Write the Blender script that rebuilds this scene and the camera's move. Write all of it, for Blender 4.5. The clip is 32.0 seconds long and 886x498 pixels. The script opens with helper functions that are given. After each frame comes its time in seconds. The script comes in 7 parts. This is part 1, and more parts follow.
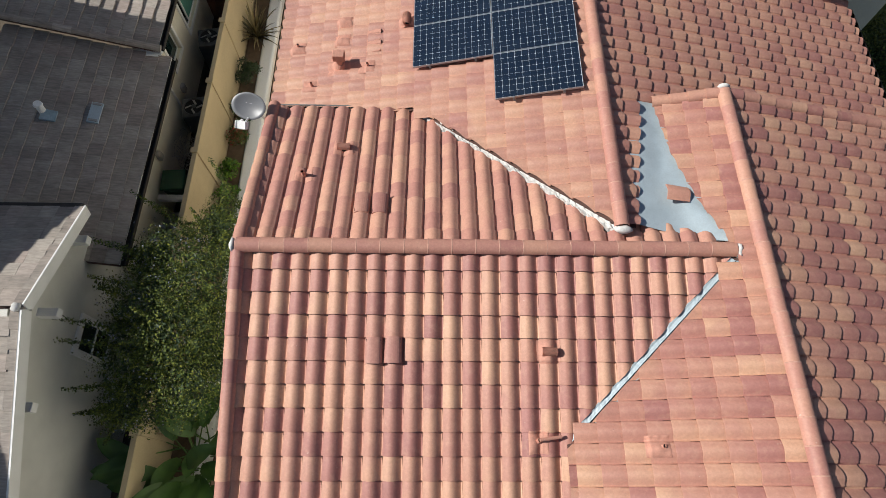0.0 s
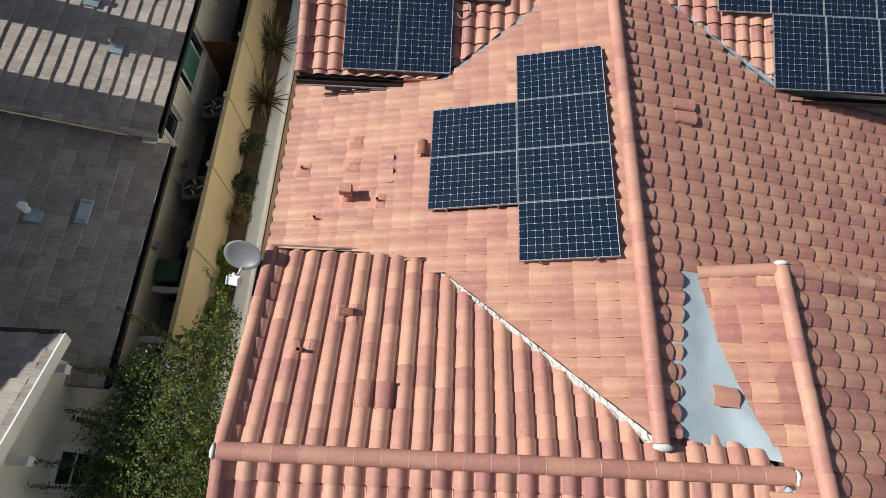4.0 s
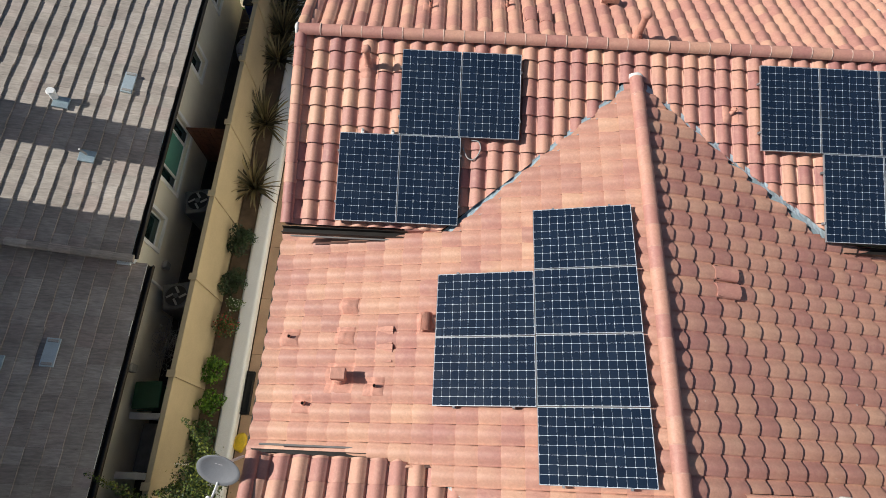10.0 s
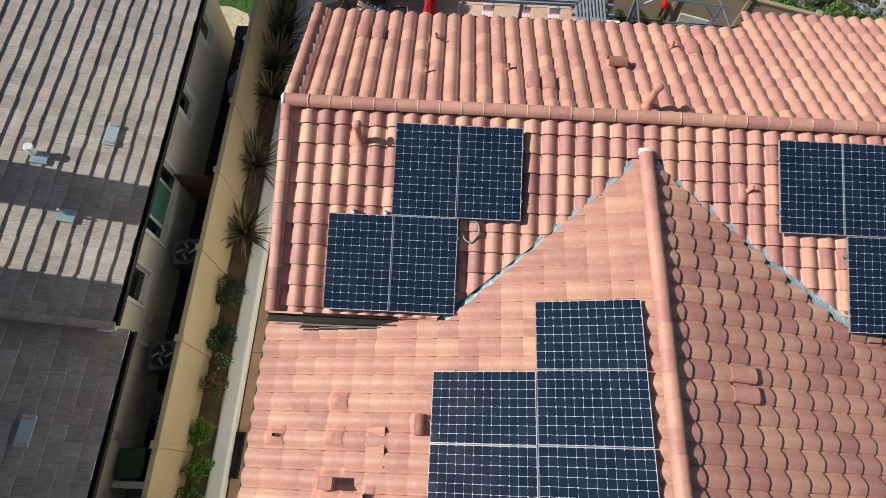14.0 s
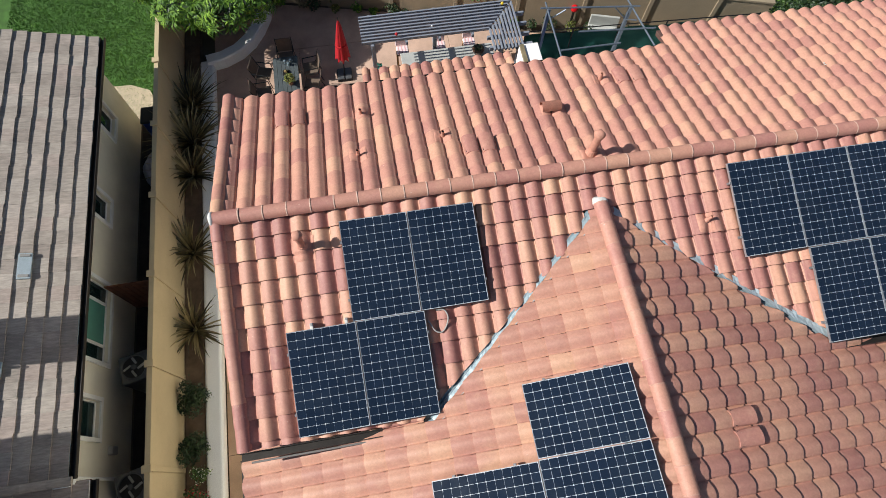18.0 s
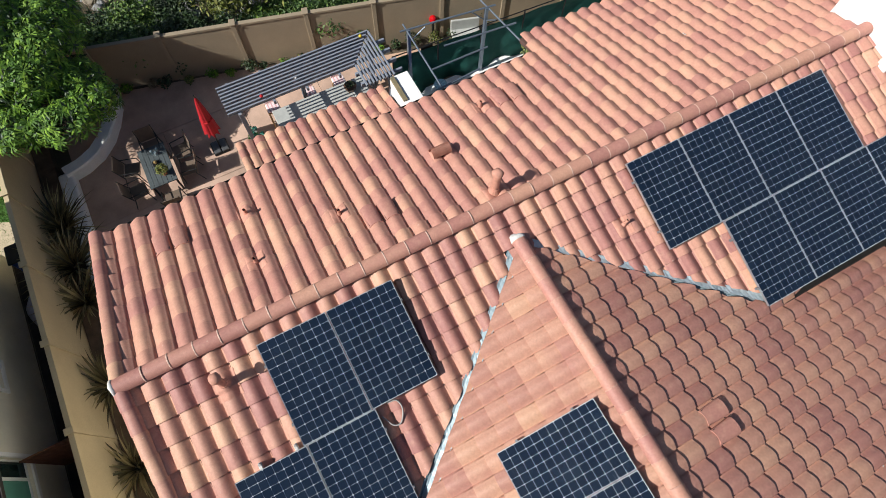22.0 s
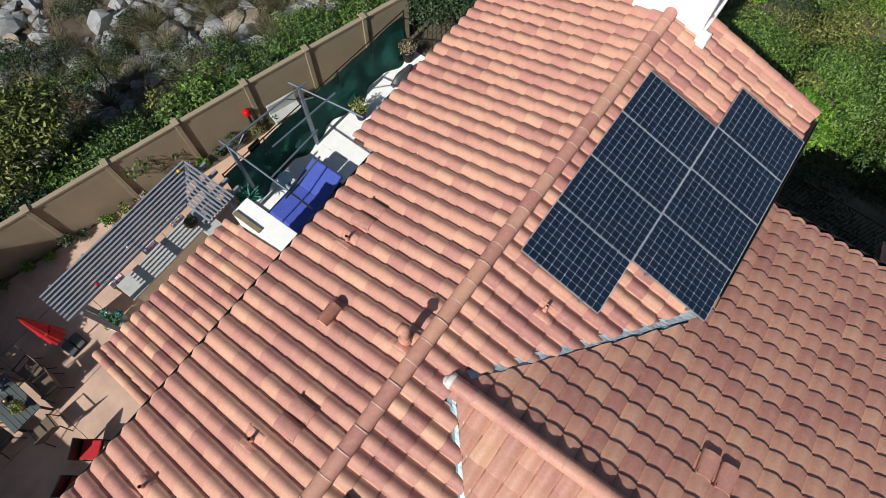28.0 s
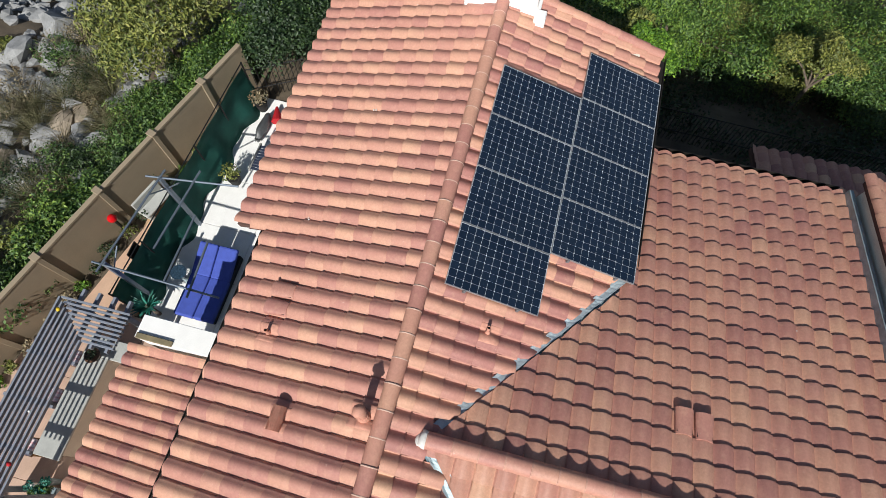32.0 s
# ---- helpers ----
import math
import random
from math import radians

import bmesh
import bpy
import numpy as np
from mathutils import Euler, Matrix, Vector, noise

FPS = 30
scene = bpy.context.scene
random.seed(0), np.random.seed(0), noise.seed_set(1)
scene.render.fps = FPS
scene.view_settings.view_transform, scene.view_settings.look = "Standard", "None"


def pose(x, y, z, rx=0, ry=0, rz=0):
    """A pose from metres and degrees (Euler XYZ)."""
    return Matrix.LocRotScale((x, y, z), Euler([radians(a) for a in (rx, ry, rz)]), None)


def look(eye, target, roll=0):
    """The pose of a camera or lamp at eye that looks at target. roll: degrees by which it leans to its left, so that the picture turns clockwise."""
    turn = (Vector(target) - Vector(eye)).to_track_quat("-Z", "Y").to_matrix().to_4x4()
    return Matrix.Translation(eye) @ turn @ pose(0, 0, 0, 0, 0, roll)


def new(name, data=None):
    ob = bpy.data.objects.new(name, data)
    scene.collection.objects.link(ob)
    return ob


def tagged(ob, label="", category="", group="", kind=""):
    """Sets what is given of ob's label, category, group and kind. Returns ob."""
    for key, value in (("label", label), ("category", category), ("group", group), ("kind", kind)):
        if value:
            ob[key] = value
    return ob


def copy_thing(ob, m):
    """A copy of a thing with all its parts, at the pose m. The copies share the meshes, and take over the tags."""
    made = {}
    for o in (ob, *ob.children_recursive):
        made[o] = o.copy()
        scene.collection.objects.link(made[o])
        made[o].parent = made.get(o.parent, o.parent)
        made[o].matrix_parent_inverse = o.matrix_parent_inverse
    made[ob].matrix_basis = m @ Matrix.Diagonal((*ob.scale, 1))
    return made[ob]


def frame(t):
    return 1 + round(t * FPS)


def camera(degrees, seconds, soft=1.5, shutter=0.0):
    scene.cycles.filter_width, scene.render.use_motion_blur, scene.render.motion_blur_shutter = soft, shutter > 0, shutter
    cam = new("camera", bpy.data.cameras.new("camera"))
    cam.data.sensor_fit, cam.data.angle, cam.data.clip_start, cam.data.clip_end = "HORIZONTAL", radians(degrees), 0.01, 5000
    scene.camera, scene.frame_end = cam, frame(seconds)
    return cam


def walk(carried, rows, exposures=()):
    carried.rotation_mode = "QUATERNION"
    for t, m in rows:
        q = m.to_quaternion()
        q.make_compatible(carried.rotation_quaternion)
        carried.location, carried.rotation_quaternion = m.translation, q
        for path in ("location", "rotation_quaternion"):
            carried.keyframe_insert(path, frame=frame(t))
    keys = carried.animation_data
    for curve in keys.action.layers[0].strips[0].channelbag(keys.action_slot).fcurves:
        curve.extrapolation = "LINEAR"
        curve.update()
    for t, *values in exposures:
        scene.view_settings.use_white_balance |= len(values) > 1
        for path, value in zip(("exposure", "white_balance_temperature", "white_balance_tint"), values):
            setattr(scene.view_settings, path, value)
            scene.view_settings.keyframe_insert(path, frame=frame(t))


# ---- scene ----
cam = camera(75.9, 32.0, soft=0.8)
METRES, EYE, TILT, LEAN, TURN = 14.58, 15.0, -65.8, -1.4, 0.0
ROWS = [
    (0.0, 0.0, 0.0, 0.0, 0.0, 0.0, -0.0),
    (0.5, 0.0016, 0.0109, 0.0253, 0.01, -0.09, -0.02),
    (1.0, 0.0029, 0.0232, 0.0506, 0.09, -0.14, -0.06),
    (1.5, 0.0024, 0.0343, 0.0772, 0.17, -0.2, -0.33),
    (2.0, 0.0018, 0.0433, 0.1024, 0.48, -0.24, -1.07),
    (2.5, -0.0009, 0.052, 0.1293, 0.85, -0.36, -1.87),
    (3.0, -0.0039, 0.0604, 0.1552, 0.98, -0.44, -2.14),
    (3.5, -0.0064, 0.0702, 0.1792, 1.01, -0.42, -2.14),
    (5.5, -0.0126, 0.1047, 0.2664, 0.92, -0.78, -2.12),
    (6.0, -0.0139, 0.1137, 0.287, 0.96, -0.8, -2.13),
    (6.5, -0.015, 0.1221, 0.3042, 0.96, -0.85, -2.1),
    (7.0, -0.015, 0.1297, 0.3198, 0.99, -0.88, -2.08),
    (7.5, -0.0143, 0.1384, 0.3366, 1.03, -0.97, -2.05),
    (8.0, -0.0134, 0.1454, 0.353, 1.03, -1.0, -2.05),
    (8.5, -0.016, 0.1557, 0.3686, 1.05, -1.08, -2.06),
    (9.0, -0.0199, 0.1634, 0.3862, 1.06, -1.12, -2.06),
    (9.5, -0.0231, 0.1684, 0.404, 1.08, -1.23, -2.05),
    (10.0, -0.0244, 0.1722, 0.4181, 1.06, -1.21, -2.09),
    (10.5, -0.0222, 0.1772, 0.4302, 1.07, -1.24, -2.09),
    (11.0, -0.0212, 0.1827, 0.4423, 1.09, -1.34, -2.1),
    (11.5, -0.0208, 0.1884, 0.4556, 1.14, -1.35, -2.13),
    (12.0, -0.0217, 0.1955, 0.4689, 1.12, -1.35, -2.12),
    (12.5, -0.0229, 0.2043, 0.4835, 1.15, -1.43, -2.13),
    (13.0, -0.0234, 0.2098, 0.4978, 1.15, -1.51, -2.13),
    (13.5, -0.0232, 0.2145, 0.5103, 1.19, -1.52, -2.14),
    (14.0, -0.0231, 0.2195, 0.5206, 1.19, -1.51, -2.16),
    (14.5, -0.0246, 0.2258, 0.5333, 1.2, -1.6, -2.16),
    (16.5, -0.0285, 0.2502, 0.5977, 0.11, -1.96, 0.31),
    (17.0, -0.0293, 0.2537, 0.6063, -1.22, -1.94, 3.21),
    (17.5, -0.0288, 0.2565, 0.6165, -2.51, -2.03, 6.12),
    (18.0, -0.0274, 0.2601, 0.622, -3.93, -2.14, 9.11),
    (18.5, -0.025, 0.2645, 0.6262, -5.43, -2.39, 12.3),
    (19.0, -0.0222, 0.2674, 0.6327, -7.0, -2.84, 15.36),
    (19.5, -0.0176, 0.2718, 0.6388, -8.23, -3.24, 17.94),
    (20.0, -0.0152, 0.2752, 0.6438, -9.56, -3.69, 20.5),
    (20.5, -0.0136, 0.2775, 0.6514, -10.71, -4.17, 22.78),
    (21.0, -0.0104, 0.2813, 0.6607, -11.23, -4.36, 23.67),
    (21.5, -0.0021, 0.2869, 0.6753, -11.52, -4.52, 24.23),
    (22.0, 0.0103, 0.2958, 0.6942, -12.18, -4.86, 25.53),
    (22.5, 0.025, 0.3051, 0.7145, -13.43, -5.43, 27.6),
    (23.0, 0.0402, 0.3159, 0.7355, -14.6, -6.07, 29.53),
    (23.5, 0.0531, 0.3249, 0.7542, -15.79, -6.74, 31.34),
    (24.0, 0.0649, 0.3307, 0.768, -17.01, -7.45, 33.14),
    (24.5, 0.0741, 0.3346, 0.7807, -18.32, -8.27, 34.96),
    (25.0, 0.0804, 0.338, 0.7893, -19.7, -9.09, 36.76),
    (25.5, 0.0874, 0.3398, 0.7951, -21.2, -10.07, 38.7),
    (27.5, 0.1153, 0.3495, 0.8143, -27.91, -15.03, 45.94),
    (28.0, 0.1204, 0.3507, 0.8181, -29.87, -16.47, 47.58),
    (28.5, 0.1253, 0.3523, 0.8203, -32.03, -18.1, 49.33),
    (29.0, 0.1308, 0.3526, 0.8228, -34.66, -20.15, 51.15),
    (29.5, 0.1365, 0.3544, 0.8255, -37.7, -22.59, 53.07),
    (30.0, 0.1421, 0.3564, 0.8294, -41.11, -25.39, 54.99),
    (30.5, 0.1477, 0.3569, 0.833, -44.95, -28.6, 56.79),
    (31.0, 0.1554, 0.357, 0.835, -49.04, -32.11, 58.49),
    (31.5, 0.1626, 0.3582, 0.8375, -53.63, -36.09, 60.0),
    (32.0, 0.1698, 0.3593, 0.8387, -58.5, -40.37, 61.33),
]
walk(cam, [(t, pose(0, 0, EYE, TILT, LEAN, TURN) @ pose(METRES * x, METRES * y, METRES * z, 90 + pitch, roll, yaw)) for t, x, y, z, yaw, pitch, roll in ROWS],
     exposures=[(0.0, -0.01), (3.0, 0.05), (7.0, 0.15), (22.0, 0.17), (26.0, 0.04), (32.0, 0.05)])

# ---- sky and sun ----
world = bpy.data.worlds.new("sky")
scene.world = world
world.use_nodes = True
wn = world.node_tree
sky = wn.nodes.new("ShaderNodeTexSky")
sky.sky_type, sky.sun_disc = "NISHITA", False
SUN_EL, SUN_AZ = radians(39.5), radians(271)
sky.sun_elevation, sky.sun_rotation = SUN_EL, SUN_AZ
wn.links.new(sky.outputs[0], wn.nodes["Background"].inputs[0])
wn.nodes["Background"].inputs[1].default_value = 0.06
sun = new("sun", bpy.data.lights.new("sun", "SUN"))
sun.data.energy, sun.data.angle, sun.data.color = 5.0, radians(0.5), (1.0, 0.975, 0.92)
sun_way = Vector((math.sin(SUN_AZ) * math.cos(SUN_EL), math.cos(SUN_AZ) * math.cos(SUN_EL), math.sin(SUN_EL)))
sun.matrix_world = look(sun_way * 60, (0, 0, 0))


# ---- materials ----
def nodes_of(name, rough=0.8, metal=0.0):
    m = bpy.data.materials.new(name)
    m.use_nodes = True
    b = m.node_tree.nodes["Principled BSDF"]
    b.inputs["Roughness"].default_value, b.inputs["Metallic"].default_value = rough, metal
    return m, m.node_tree, b


def ramp(nt, src, stops):
    r = nt.nodes.new("ShaderNodeValToRGB")
    while len(r.color_ramp.elements) > 1:
        r.color_ramp.elements.remove(r.color_ramp.elements[0])
    r.color_ramp.elements[0].position, r.color_ramp.elements[0].color = stops[0][0], (*stops[0][1], 1)
    for p, c in stops[1:]:
        r.color_ramp.elements.new(p).color = (*c, 1)
    nt.links.new(src, r.inputs[0])
    return r.outputs[0]


def tex(nt, scale, detail=4, coord="Object", rough=0.6, stretch=None):
    c = nt.nodes.new("ShaderNodeTexCoord")
    n = nt.nodes.new("ShaderNodeTexNoise")
    n.inputs["Scale"].default_value, n.inputs["Detail"].default_value, n.inputs["Roughness"].default_value = scale, detail, rough
    src = nt.nodes.new("ShaderNodeNewGeometry").outputs["Position"] if coord == "World" else c.outputs[coord]
    if stretch:
        mp = nt.nodes.new("ShaderNodeMapping")
        mp.inputs["Scale"].default_value = stretch
        nt.links.new(src, mp.inputs[0])
        src = mp.outputs[0]
    nt.links.new(src, n.inputs["Vector"])
    return n.outputs["Fac"]


def blend(nt, a, b, fac, mode="MIX"):
    x = nt.nodes.new("ShaderNodeMix")
    x.data_type, x.blend_type = "RGBA", mode
    for sock, val in ((x.inputs[0], fac), (x.inputs[6], a), (x.inputs[7], b)):
        if hasattr(val, "is_output"):
            nt.links.new(val, sock)
        else:
            sock.default_value = val if isinstance(val, float) else (*val, 1)
    return x.outputs[2]


def bump(nt, b, height, strength=0.4, dist=0.01):
    n = nt.nodes.new("ShaderNodeBump")
    n.inputs["Strength"].default_value, n.inputs["Distance"].default_value = strength, dist
    nt.links.new(height, n.inputs["Height"])
    nt.links.new(n.outputs[0], b.inputs["Normal"])


def plain(name, color, rough=0.7, metal=0.0, vary=0.18, scale=6.0, bumps=0.25, fine=60.0, coord="World"):
    """A painted or mineral surface with stains at one scale and grain at another."""
    m, nt, b = nodes_of(name, rough, metal)
    dark = tuple(c * (1 - vary) for c in color)
    light = tuple(min(1, c * (1 + vary)) for c in color)
    big = ramp(nt, tex(nt, scale, 5, coord), [(0.3, dark), (0.7, light)])
    grain = tex(nt, fine, 3, coord)
    col = blend(nt, big, ramp(nt, grain, [(0.25, (0.78, 0.78, 0.78)), (0.75, (1.18, 1.18, 1.18))]), 0.55, "MULTIPLY")
    nt.links.new(col, b.inputs["Base Color"])
    if bumps:
        bump(nt, b, grain, bumps, 0.006)
    return m


def random_of(nt, single):
    if single:
        return nt.nodes.new("ShaderNodeObjectInfo").outputs["Random"]
    return nt.nodes.new("ShaderNodeNewGeometry").outputs["Random Per Island"]


def clay(name, single, wide=1.0, base=(0.575, 0.331, 0.236)):
    """Blended terracotta tile: each piece has its own tint, from smoky mauve through brick pink to buff, with soft flashes."""
    m, nt, b = nodes_of(name, 0.6)
    own = random_of(nt, single)
    tint = ramp(nt, own, [(0.0, (0.345, 0.152, 0.132)), (0.14, (0.405, 0.182, 0.152)), (0.26, (0.46, 0.222, 0.172)), (0.5, (0.52, 0.268, 0.196)), (0.72, (0.555, 0.297, 0.208)), (0.86, (0.59, 0.332, 0.225)), (1.0, (0.63, 0.375, 0.247))])
    if wide < 1.0:
        tint = blend(nt, base, tint, wide)
    flash = tex(nt, 1.1, 3, "World")
    col = blend(nt, tint, (0.42, 0.19, 0.168), ramp(nt, flash, [(0.46, (0, 0, 0)), (0.7, (0.55, 0.55, 0.55))]))
    haze = tex(nt, 8.0, 4, "World")
    col = blend(nt, col, (0.68, 0.43, 0.30), ramp(nt, haze, [(0.5, (0, 0, 0)), (0.78, (0.3, 0.3, 0.3))]))
    streak = tex(nt, 26.0, 3, "World")
    col = blend(nt, col, ramp(nt, streak, [(0.3, (0.86, 0.84, 0.83)), (0.7, (1.08, 1.08, 1.08))]), 0.7, "MULTIPLY")
    grain = tex(nt, 110.0, 4, "World")
    col = blend(nt, col, ramp(nt, grain, [(0.25, (0.82, 0.8, 0.79)), (0.75, (1.12, 1.12, 1.12))]), 0.6, "MULTIPLY")
    spots = tex(nt, 38.0, 2, "World")
    col = blend(nt, col, (0.16, 0.10, 0.085), ramp(nt, spots, [(0.7, (0, 0, 0)), (0.8, (0.5, 0.5, 0.5))]))
    chalk = tex(nt, 17.0, 2, "World")
    col = blend(nt, col, (0.72, 0.6, 0.5), ramp(nt, chalk, [(0.72, (0, 0, 0)), (0.79, (0.4, 0.4, 0.4))]))
    nt.links.new(col, b.inputs["Base Color"])
    bump(nt, b, grain, 0.35, 0.006)
    return m


CLAY, CLAY_STUFF = clay("terracotta_tile", True), clay("terracotta_field", False)
# the same tile retoned per slope; how a slope takes light is partly coloured in
BUFF, BUFF_STUFF = clay("buff_slope_tile", True, 0.6), clay("buff_slope_field", False, 0.6)
ROSE_CLAY, ROSE_STUFF = clay("rose_slope_tile", True, 0.65, (0.56, 0.288, 0.215)), clay("rose_slope_field", False, 0.65, (0.56, 0.288, 0.215))
SLOPE_TONES = {"flashed": (CLAY, CLAY_STUFF), "buff": (BUFF, BUFF_STUFF), "rose": (ROSE_CLAY, ROSE_STUFF)}
STUCCO = plain("cream_stucco", (0.78, 0.735, 0.62), 0.9, vary=0.08, scale=1.5, bumps=0.5)
WHITE = plain("white_paint", (0.86, 0.86, 0.84), 0.6, vary=0.05, scale=3)
FELT = plain("dark_underlay", (0.10, 0.055, 0.045), 0.95)
CONCRETE = plain("brown_concrete", (0.50, 0.345, 0.265), 0.85, vary=0.26, scale=0.9)
TAN = plain("tan_block", (0.52, 0.42, 0.26), 0.9, vary=0.08, scale=1.2)
SOIL = plain("soil", (0.11, 0.075, 0.05), 0.95, vary=0.35, scale=3)


# ---- builders ----
def link(name, bm, mat, parent=None, label="", smooth=False):
    me = bpy.data.meshes.new(name)
    bm.to_mesh(me)
    bm.free()
    for m in mat if isinstance(mat, (list, tuple)) else [mat]:
        me.materials.append(m)
    if smooth:
        me.polygons.foreach_set("use_smooth", [True] * len(me.polygons))
    ob = new(name, me)
    if parent:
        ob.parent = parent
    if label:
        ob["label"] = label
    return ob


def part(name, bm, mat, parent, label="", smooth=False):
    return link(name, bm, mat, parent, label, smooth)


def empty(name, label, category, group="", kind="", at=(0, 0, 0), rz=0.0):
    e = new(name)
    e.empty_display_size = 0.1
    e.matrix_basis = pose(*at, 0, 0, rz)
    return tagged(e, label, category, group, kind)


def box(x0, y0, z0, x1, y1, z1, bevel=0.0, bm=None, m=None, segs=1):
    bm = bm or bmesh.new()
    vs = bmesh.ops.create_cube(bm, size=1.0)["verts"]
    for v in vs:
        v.co = Vector((x0 + (v.co.x + 0.5) * (x1 - x0), y0 + (v.co.y + 0.5) * (y1 - y0), z0 + (v.co.z + 0.5) * (z1 - z0)))
        if m is not None:
            v.co = m @ v.co
    if bevel:
        es = {e for v in vs for e in v.link_edges}
        bmesh.ops.bevel(bm, geom=list(es), offset=bevel, segments=segs, affect="EDGES", profile=0.5)
    return bm


def tube(a, b, r0, r1=None, segs=10, bm=None, caps=True):
    bm = bm or bmesh.new()
    a, b = Vector(a), Vector(b)
    r1 = r0 if r1 is None else r1
    m = Matrix.Translation((a + b) / 2) @ (b - a).to_track_quat("Z", "Y").to_matrix().to_4x4()
    bmesh.ops.create_cone(bm, cap_ends=caps, segments=segs, radius1=r0, radius2=r1, depth=(b - a).length, matrix=m)
    return bm


def prism(points, z0, z1, bm=None, bevel=0.0):
    """An upright block over an outline of x, y points, counter-clockwise."""
    bm = bm or bmesh.new()
    low = [bm.verts.new((x, y, z0)) for x, y in points]
    high = [bm.verts.new((x, y, z1)) for x, y in points]
    bm.faces.new(high)
    bm.faces.new(list(reversed(low)))
    n = len(points)
    for i in range(n):
        bm.faces.new((low[i], low[(i + 1) % n], high[(i + 1) % n], high[i]))
    return bm


# ---- roof tiles ----
TILE_W, TILE_L, LAP, BARREL = 0.292, 0.342, 0.045, 0.08


def tile_profile():
    """The S of one tile across its width: a narrow pan that swells smoothly into a wide round barrel."""
    pts = []
    for i in range(15):
        u = 0.298 * i / 14
        pts.append((u, BARREL * (0.5 + 0.5 * math.cos(math.pi * (u - BARREL_U) / 0.146)) ** 0.52 + 0.016 * max(0, i - 12) / 2))
    pts.append((0.3, -0.004))
    return pts


BARREL_U = 0.172
PROFILE = tile_profile()


def tile_mesh_data():
    """One tile: x across, y down the slope from its head, z off the deck. The barrel widens to its tail, which lies on the tile below."""
    n, vs, fs = len(PROFILE), [], []

    def row(y, lift, wide, drop=0.0):
        return [(BARREL_U + (u - BARREL_U) * (wide if w > 0.02 else 1.0), y, w * (wide if w > 0.02 else 1.0) + lift - drop) for u, w in PROFILE]

    vs += row(-LAP, 0.0, 0.93) + row(TILE_L - 0.012, 0.04, 1.02) + row(TILE_L, 0.038, 1.0) + row(TILE_L, 0.038, 0.95, 0.012)
    for r in range(3):
        fs += [(r * n + i, r * n + i + 1, (r + 1) * n + i + 1, (r + 1) * n + i) for i in range(n - 1)]
    return vs, fs


TILE_V, TILE_F = tile_mesh_data()


def mesh_of(name, vs, fs, mat, smooth_faces=0):
    me = bpy.data.meshes.new(name)
    me.from_pydata(vs, [], fs)
    me.materials.append(mat)
    if smooth_faces:
        me.polygons.foreach_set("use_smooth", [i % len(TILE_F) < smooth_faces * 2 for i in range(len(fs))])
    me.update()
    me.set_sharp_from_angle(angle=radians(60))
    return me


TILE_MESHES = {key: mesh_of("tile", TILE_V, TILE_F, pair[0], len(PROFILE) - 1) for key, pair in SLOPE_TONES.items()}


def inside(p, poly):
    hit = False
    for i in range(len(poly)):
        (x0, y0), (x1, y1) = poly[i], poly[i - 1]
        if (y0 > p[1]) != (y1 > p[1]) and p[0] < (x1 - x0) * (p[1] - y0) / (y1 - y0) + x0:
            hit = not hit
    return hit


def slope_frame(origin, down, slope):
    """u across, v down the slope, w off it; origin is a plan point on the ridge with its height."""
    d = Vector((down[0], down[1], -slope)).normalized()
    u = Vector((-down[1], down[0], 0)).normalized()
    return Matrix.Translation(origin) @ Matrix((u, d, u.cross(d))).transposed().to_4x4()


